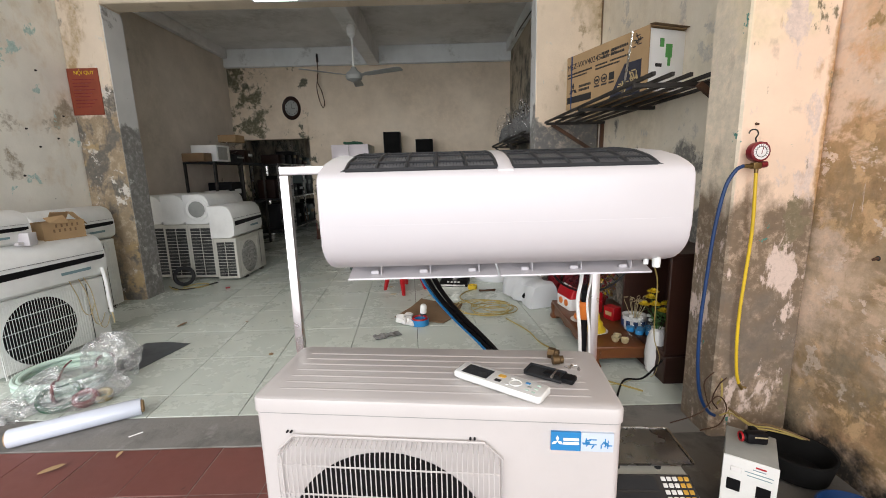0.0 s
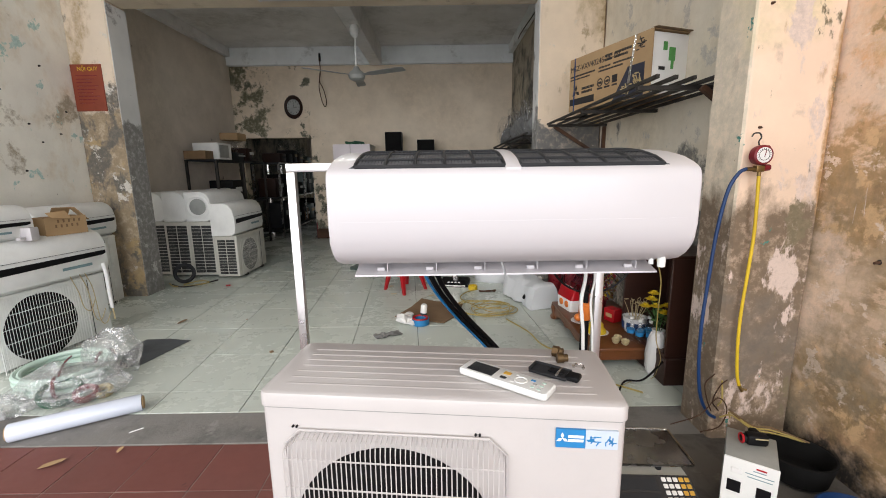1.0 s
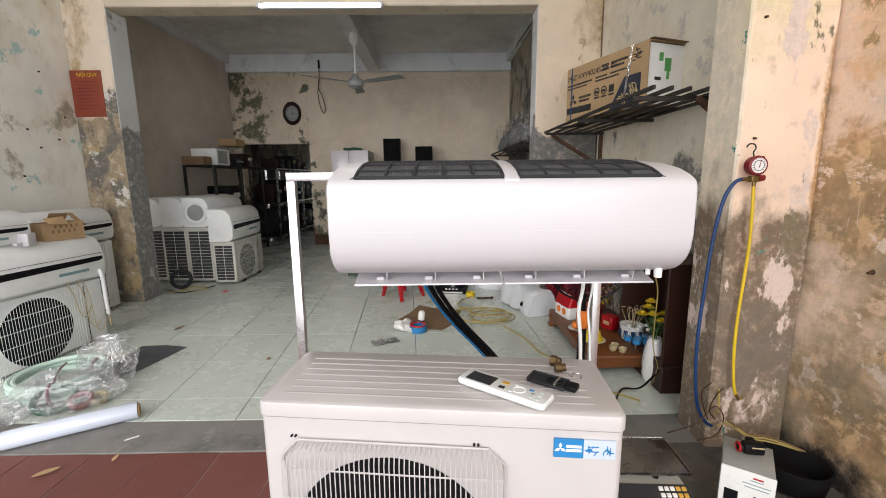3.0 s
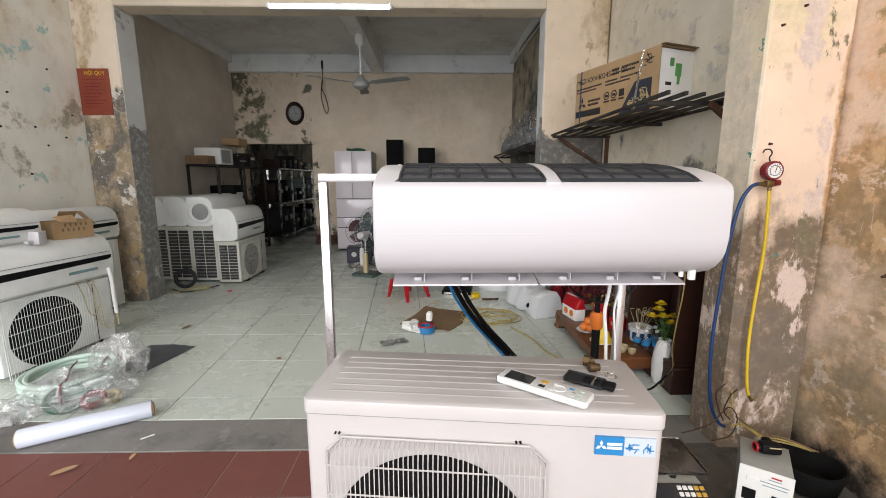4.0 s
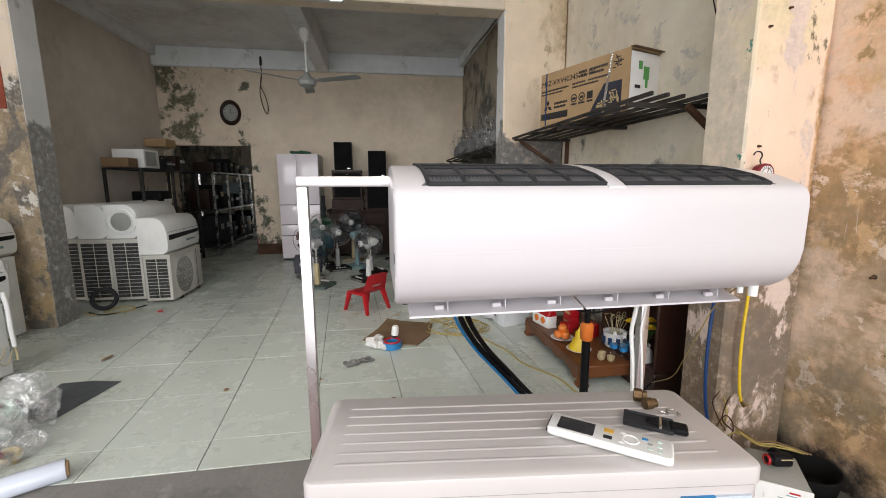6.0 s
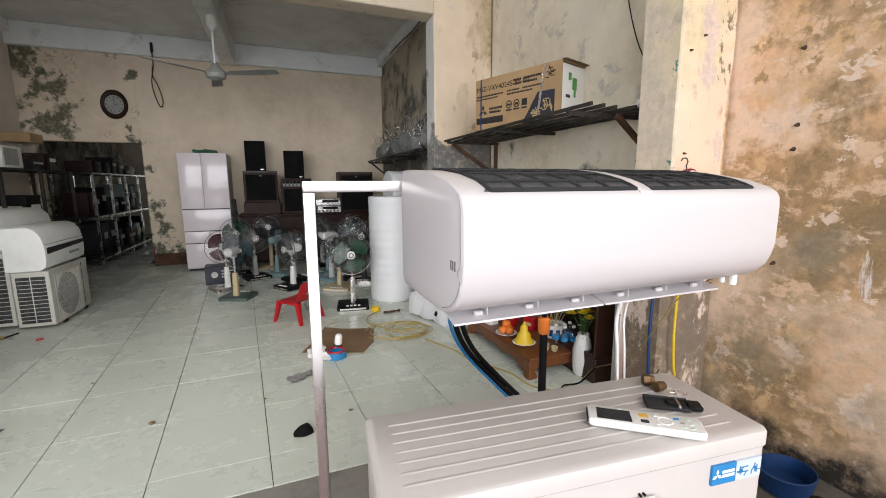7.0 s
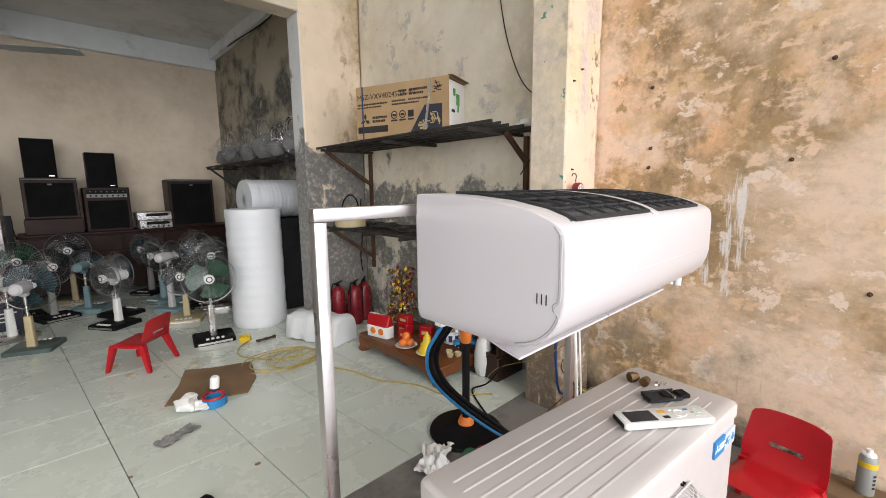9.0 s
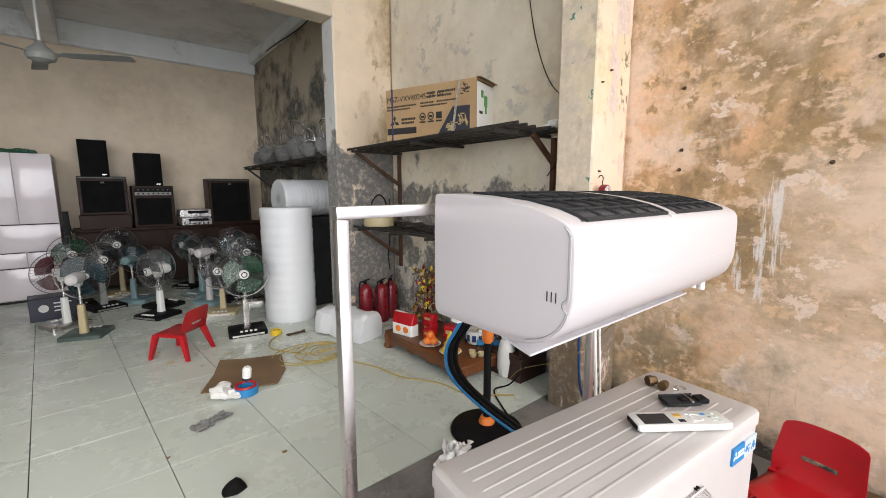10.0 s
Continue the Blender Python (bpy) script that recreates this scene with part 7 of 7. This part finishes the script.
def wrapped_heap(x, y, z, s, seed):
    t = thing("wrapped_fan", "fan parts wrapped in clear plastic on the iron shelf", "fan", pose(x, y, z), "wrapped fans")
    bm = BM()
    ring_wire(bm, (0, 0, s * .55), s * .42, .008, Matrix.Rotation(radians(80), 3, "Y"), 28, 5)
    ring_wire(bm, (.05, .02, s * .55), s * .40, .006, Matrix.Rotation(radians(70), 3, "Y"), 28, 5)
    part("guard", bm, "chrome", t)
    bm = BM()
    rod(bm, (0, .1, s * .5), (.12, .12, s * .55), .05, .045, 14)
    part("motor", bm, "white_old", t)
    bm = BM()
    bmesh.ops.create_icosphere(bm, subdivisions=4, radius=1)
    for v in bm.verts:
        v.co = Vector((v.co.x * s * .45, v.co.y * s * .55, (v.co.z + 1) * s * .5))
        v.co += noise.noise_vector(v.co * 8 + Vector((seed, 0, 0))) * .07 + noise.noise_vector(v.co * 24) * .02
        v.co.z = max(v.co.z, .004)
    part("plastic_cover", bm, "film", t, smooth=25)
    bm = BM()
    bmesh.ops.create_icosphere(bm, subdivisions=2, radius=s * .3)
    for v in bm.verts:
        v.co.z += s * .32
    crumple(bm, .05, 9, seed)
    part("dark_parts", bm, "rag_grey", t)


for k, (x, y, s) in enumerate(((1.20, 4.95, .42), (1.18, 5.35, .36), (1.2, 5.75, .50), (1.22, 6.3, .44), (1.2, 6.9, .46), (1.22, 7.35, .38))):
    wrapped_heap(x, y, 1.702, s, k * 3.1)

# clock
t = thing("wall_clock", "round wall clock with dark wooden rim", "clock", pose(-2.70, BACK - .002, 2.52) @ Matrix.Scale(.88, 4))
R90 = Matrix.Rotation(radians(90), 3, "X")
bm = BM()
lathe(bm, [(.135, 0), (.195, 0), (.20, .02), (.175, .04), (.14, .032), (.135, .012), (.135, 0)], (0, 0, 0), 36, R90)
for v in bm.verts:
    v.co.z *= 1.22
part("rim", bm, "wood", t)
bm = BM()
lathe(bm, [(.138, .012), (.138, .018), (.001, .019)], (0, 0, 0), 30, R90)
for v in bm.verts:
    v.co.z *= 1.15
f_ = part("dial", bm, "grey_paint", t)
for k in range(12):
    bm = BM()
    a = radians(30 * k)
    box(bm, (.115 * math.sin(a), -.020, .125 * math.cos(a)), (.012, .001, .022), Matrix.Rotation(a, 3, "Y"))
    part("hour_mark", bm, "ink", f_)
for L, a in ((.07, 95), (.10, 2)):
    bm = BM()
    box(bm, (L / 2 * math.sin(radians(a)), -.022, L / 2 * math.cos(radians(a))), (.008, .001, L), Matrix.Rotation(radians(a), 3, "Y"))
    part("hand_pointer", bm, "ink", f_)

# ceiling fan
t = thing("ceiling_fan", "grey three-blade ceiling fan hanging from the beam", "ceiling fan", pose(-1.06, 6.02, 0))
bm = BM()
lathe(bm, [(.02, 3.06), (.06, 3.10), (.065, 3.18), (.05, 3.219)], (0, 0, 0), 20)
part("canopy", bm, "white_old", t)
bm = BM()
rod(bm, (0, 0, 2.62), (0, 0, 3.12), .013, seg=12)
part("down_rod", bm, "white_old", t)
bm = BM()
lathe(bm, [(.03, 2.70), (.05, 2.66), (.10, 2.62), (.115, 2.58), (.10, 2.54), (.05, 2.515), (.001, 2.51)], (0, 0, 0), 28)
part("motor", bm, "grey_paint", t)
for a in (-25, 95, 215):
    bm = BM()
    q = Matrix.Rotation(radians(a), 3, "Z") @ Matrix.Rotation(radians(-9), 3, "X")
    loops = []
    for x, w in ((.09, .03), (.18, .035), (.20, .055), (.48, .062), (.71, .066), (.74, .05)):
        loops.append([q @ Vector((x, y, z)) + Vector((0, 0, 2.585 + .01 * x)) for y, z in ((-w, 0), (w, 0), (w, .006), (-w, .006))])
    rings(bm, loops)
    part("blade", bm, "grey_paint", t)
bm = BM()
tube(bm, [(-2.12, 8.12, 3.36), (-2.12, 8.12, 3.1), (-2.16, 8.12, 2.85), (-2.12, 8.12, 2.60), (-2.07, 8.12, 2.50), (-2.04, 8.12, 2.60), (-2.08, 8.12, 2.8), (-2.14, 8.12, 2.95), (-2.13, 8.12, 3.1)], .008, 6)
solid("hanging_wire", bm, "rust", "looped wire hanging from the beam", "wire")
bm = BM()
rod(bm, (-2.12, 8.135, 3.30), (-2.12, 8.135, 3.44), .022, .018, 10)
solid("lamp_holder", bm, "dark_grey", "dark lamp holder on the pale beam", "lamp holder")

# tube light on the beam above the opening
t = thing("tube_light", "lit fluorescent tube in a white batten on the beam", "lamp", pose(-1.05, FRONT - .05, 2.905))
bm = BM()
span(bm, -.58, .58, .0, .045, .0, .05, .004, 1)
part("batten", bm, "white", t)
bm = BM()
rod(bm, (-.57, -.015, .012), (.57, -.015, .012), .014, seg=12)
part("tube", bm, "tube", t, "bright white glowing tube")
for x in (-.585, .585):
    bm = BM()
    span(bm, x - .012, x + .012, -.03, .045, -.005, .05, .003, 1)
    part("end_holder", bm, "white", t)

# red notice board
t = thing("notice_board", "faded red notice board with yellow heading on the pillar", "sign", pose(-3.555 + .015, FRONT - .004, 1.925))
bm = BM()
span(bm, -.012, .292, -.006, .002, 0, .44, .002, 1)
part("board", bm, "sign_red", t)
lettering("heading", "NỘI QUY", .048, pose(.055, -.0075, .372, 90, 0, 0), "yellow", t)
bm = BM()
for k in range(9):
    span(bm, .03, .24 - .03 * (k % 3), -.0075, -.005, .33 - .032 * k, .338 - .032 * k)
part("text_bars", bm, "red_dark", t)

# ---------------------------------------------------------------- dark rack along the side wall and in the far room
def rack(y0, y1, x0, x1, label):
    t = thing("storage_rack", label, "rack")
    n = max(2, round((y1 - y0) / .8) + 1)
    for i in range(n):
        y = y0 + (y1 - y0) * i / (n - 1)
        for x in (x0, x1):
            bm = BM()
            span(bm, x - .016, x + .016, y - .016, y + .016, 0, 1.50)
            part("post", bm, "dark_steel" if y < 8.3 else "steel", t)
    for z in (.12, .80, 1.50):
        bm = BM()
        span(bm, x0 - .016, x1 + .017, y0 - .02, y1 + .02, z - .012, z + .012)
        part("shelf_board", bm, "dark_grey", t)
        if y0 > 8:
            bm = BM()
            span(bm, x1 + .0175, x1 + .022, y0 - .02, y1 + .02, z - .014, z + .014)
            part("edge_strip", bm, "steel", t)


rack(6.35, 8.05, -3.72, -3.28, "dark steel rack loaded with black goods")
rack(8.55, 11.6, -3.72, -3.20, "far rack with bright edges and dark goods")
rnd8 = random.Random(21)
for y0, y1 in ((6.42, 7.95), (8.65, 11.5)):
    for z in (.134, .814, 1.514):
        y = y0
        while y < y1 - .2:
            wd, hh = rnd8.uniform(.2, .42), rnd8.uniform(.22, .56) if z < 1.5 else rnd8.uniform(.10, .30)
            if y + wd > y1:
                break
            if z > 1.5 and 6.4 < y < 6.95:
                y += .1
                continue
            if rnd8.random() < .9:
                mm = rnd8.choice(("black", "dark_grey", "black_matt", "dark_grey", "wood", "grey_green", "card_dark"))
                t = thing("boxed_goods", "dark packaged appliance on the storage rack", "appliance", pose(-3.50, y + wd / 2, z), "goods on racks")
                bm = BM()
                span(bm, -.18, .16 + rnd8.uniform(0, .05), -wd / 2, wd / 2, 0, hh, .012, 2)
                part("case", bm, mm, t)
                bm = BM()
                span(bm, .212, .216, -wd * .3, wd * .3, hh * .5, hh * .7)
                part("front_mark", bm, rnd8.choice(("grey_paint", "white_old", "dark_grey", "brass")), t)
                if z > 1.5 and rnd8.random() < .7:
                    bm = BM()
                    bmesh.ops.create_icosphere(bm, subdivisions=3, radius=.2)
                    crumple(bm, .08, 8, y)
                    for v in bm.verts:
                        v.co.z = max(hh + .002, v.co.z * .6 + hh + .1)
                    part("plastic_cover", bm, "film", t, smooth=25)
            y += wd + rnd8.uniform(.02, .08)
t = thing("microwave_oven", "white microwave oven on top of the dark rack", "oven", pose(-3.48, 6.68, 1.513))
bm = BM()
span(bm, -.20, .19, -.20, .20, 0, .25, .012, 2)
part("case", bm, "white_old", t)
bm = BM()
span(bm, .19, .196, -.17, .10, .03, .22)
part("door", bm, "grey_paint", t)
t = thing("carton_low", "open brown carton tray on the dark rack", "box", pose(-3.5, 6.30, 1.513))
bm = BM()
span(bm, -.16, .16, -.10, .12, 0, .12, .006, 1)
part("tray", bm, "card_dark", t)
t = thing("white_appliance", "small white appliance on the middle shelf", "appliance", pose(-3.45, 6.62, .813))
bm = BM()
span(bm, -.12, .15, -.14, .14, 0, .26, .02, 2)
part("case", bm, "white_old", t)
t = thing("brown_radio", "brown wooden radio on the storage rack", "radio", pose(-3.48, 7.35, 1.85))
bm = BM()
span(bm, -.14, .16, -.16, .16, 0, .12, .008, 1)
part("case", bm, "card", t)
# bright window at the end of the far room
bm = BM()
span(bm, -2.80, -2.42, 13.66, 13.695, .05, 2.0, .01, 1)
tagged(new("window_far", finish(bm, "window_far", "far_light", 30)), "bright daylit doorway pane at the end of the far room", "window", kind="structure")
bm = BM()
span(bm, -2.42, -2.40, BACK - .003, BACK + .2, 0, .32)
tagged(new("baseboard", finish(bm, "baseboard", "red_dark", 30)), "dark red painted base of the doorway jamb", "trim", kind="structure")
wall("baseboard_back", -2.415, -1.9, BACK - .006, BACK - .0005, 0, .20, "rust", "dark painted base of the back wall", "trim", 0)

# ---------------------------------------------------------------- wires and nails on the walls
for pts, r, lab in ((((1.42, BACK - .4, 3.46), (1.335, 6.9, 3.37), (1.335, 5.8, 3.33), (1.335, 4.7, 3.42)), .008, "black cable along the side beam"),
                    (((1.675, 2.62, 3.0), (1.67, 2.58, 2.7), (1.67, 2.50, 2.35), (1.665, 2.36, 2.05), (1.66, 2.15, 1.88)), .0038, "black cable hanging down the alcove wall"),
                    (((1.66, 2.15, 1.80), (1.665, 2.14, 1.6), (1.665, 2.16, 1.45), (1.665, 2.13, 1.3)), .008, "black cable below the shelf end"),
                    (((1.62, 2.20, 1.62), (1.60, 2.26, 1.52), (1.62, 2.34, 1.44)), .004, "thin wire end below the shelf"),
                    (((1.56, 2.20, .55), (1.35, 1.80, .28), (1.33, 1.79, .2)), .004, "thin yellow wire near the pillar")):
    bm = BM()
    tube(bm, pts, r, 6)
    solid("wall_cable", bm, "black" if "yellow" not in lab else "yellow_wire", lab, "cable", group="wall cables")
for k, (x, y, z) in enumerate(((XR, 1.53, 1.885), (XR, 1.52, 1.56), (XR, 1.525, 1.455), (XR, .80, 1.88), (XR, .60, .89), (XR, .905, 1.465), (XR, 1.55, .93))):
    t = thing("wall_bolt", "rusty bolt stub in the stained wall", "bolt", pose(x, y, z), "wall bolts")
    bm = BM()
    rod(bm, (0, 0, 0), (-.02, 0, -.004), .007, .005, 8)
    part("shank", bm, "rust", t)
    bm = BM()
    rod(bm, (0, 0, 0), (-.003, 0, 0), .010, .008, 10)
    part("plate", bm, "dark_steel", t)
for x, z in ((1.385, 1.925), (1.47, 2.0), (1.395, 1.45)):
    bm = BM()
    rod(bm, (0, 0, 0), (0, -.015, -.002), .006, .004, 8)
    solid("nail", bm, "rust", "rusty nail in the peach pillar", "nail", pose(x, 1.83, z), "nails")
for k in range(9):
    rr = random.Random(40 + k)
    bm = BM()
    rod(bm, (0, 0, 0), (.012, 0, 0), .010, .006, 8)
    solid("nail", bm, "dark_steel", "dark nail stub in the white side wall", "nail", pose(XL, 3.45 + .1 * k, rr.uniform(1.3, 2.4)), "nails")
t = thing("wall_socket", "white switch box on the alcove wall", "socket", pose(1.655, 2.20, 1.27))
bm = BM()
span(bm, -.02, .03, -.05, .05, -.04, .10, .005, 1)
part("plate", bm, "white_old", t)
bm = BM()
span(bm, -.024, -.018, -.03, .03, .02, .05)
part("switch", bm, "black", t)

# ---------------------------------------------------------------- floor pieces, last
PX, PY, GAP, SHEAR = 0.505, 0.513, 0.004, -0.075


def slab_mesh(name, sx, sy, h, material, bev=0.001, shear=0.0):
    bm = BM()
    vs = [[Vector((x * sx / 2, y * sy / 2, 0)) for x, y in ((-1, -1), (1, -1), (1, 1), (-1, 1))]]
    low = [p + Vector((0, 0, -h)) for p in vs[0]]
    mid = [p + Vector((0, 0, -bev)) for p in vs[0]]
    top = [Vector((p.x - math.copysign(bev, p.x), p.y - math.copysign(bev, p.y), 0)) for p in vs[0]]
    for loop in (low, mid, top):
        for p in loop:
            p.x += shear * p.y
    rings(bm, [low, mid, top])
    return finish(bm, name, material)


def lay(mesh, x, y, parent, rnd, z=0.0, tilt=0.0012):
    ob = new("tile", mesh)
    ob.parent = parent
    ob.matrix_basis = pose(x, y, z + rnd.uniform(-.0008, .0008), math.degrees(rnd.uniform(-tilt, tilt)), math.degrees(rnd.uniform(-tilt, tilt)), 0)


rnd = random.Random(11)
floor_ob = bpy.data.objects["floor"]
full = slab_mesh("tile", PX - GAP, PY - GAP, .012, "floor_tile", shear=SHEAR)
cut = slab_mesh("tile", PX - GAP, .23 - GAP, .012, "floor_tile", shear=SHEAR)
X0, Y0 = -0.62, 2.355
for i in range(-8, 5):
    x = X0 + PX * (i + .5)
    if x < 1.85:
        lay(cut, x - SHEAR * .62, 2.24, floor_ob, rnd)
    for k in range(12 if x > -2.1 else 21):
        y = Y0 + PY * (k + .5)
        if -4.2 < x + SHEAR * (y - 2.86) < 1.9:
            lay(full, x + SHEAR * (y - 2.86), y, floor_ob, rnd)
red = slab_mesh("tile", .303 - .004, .30 - .004, .02, "red_tile")
slab_ob = bpy.data.objects["veranda_slab"]
for i in range(-13, 9):
    for k in range(7):
        lay(red, -1.01 + .303 * (i + .5), 1.855 - .30 * (k + .5), slab_ob, rnd, -.003)
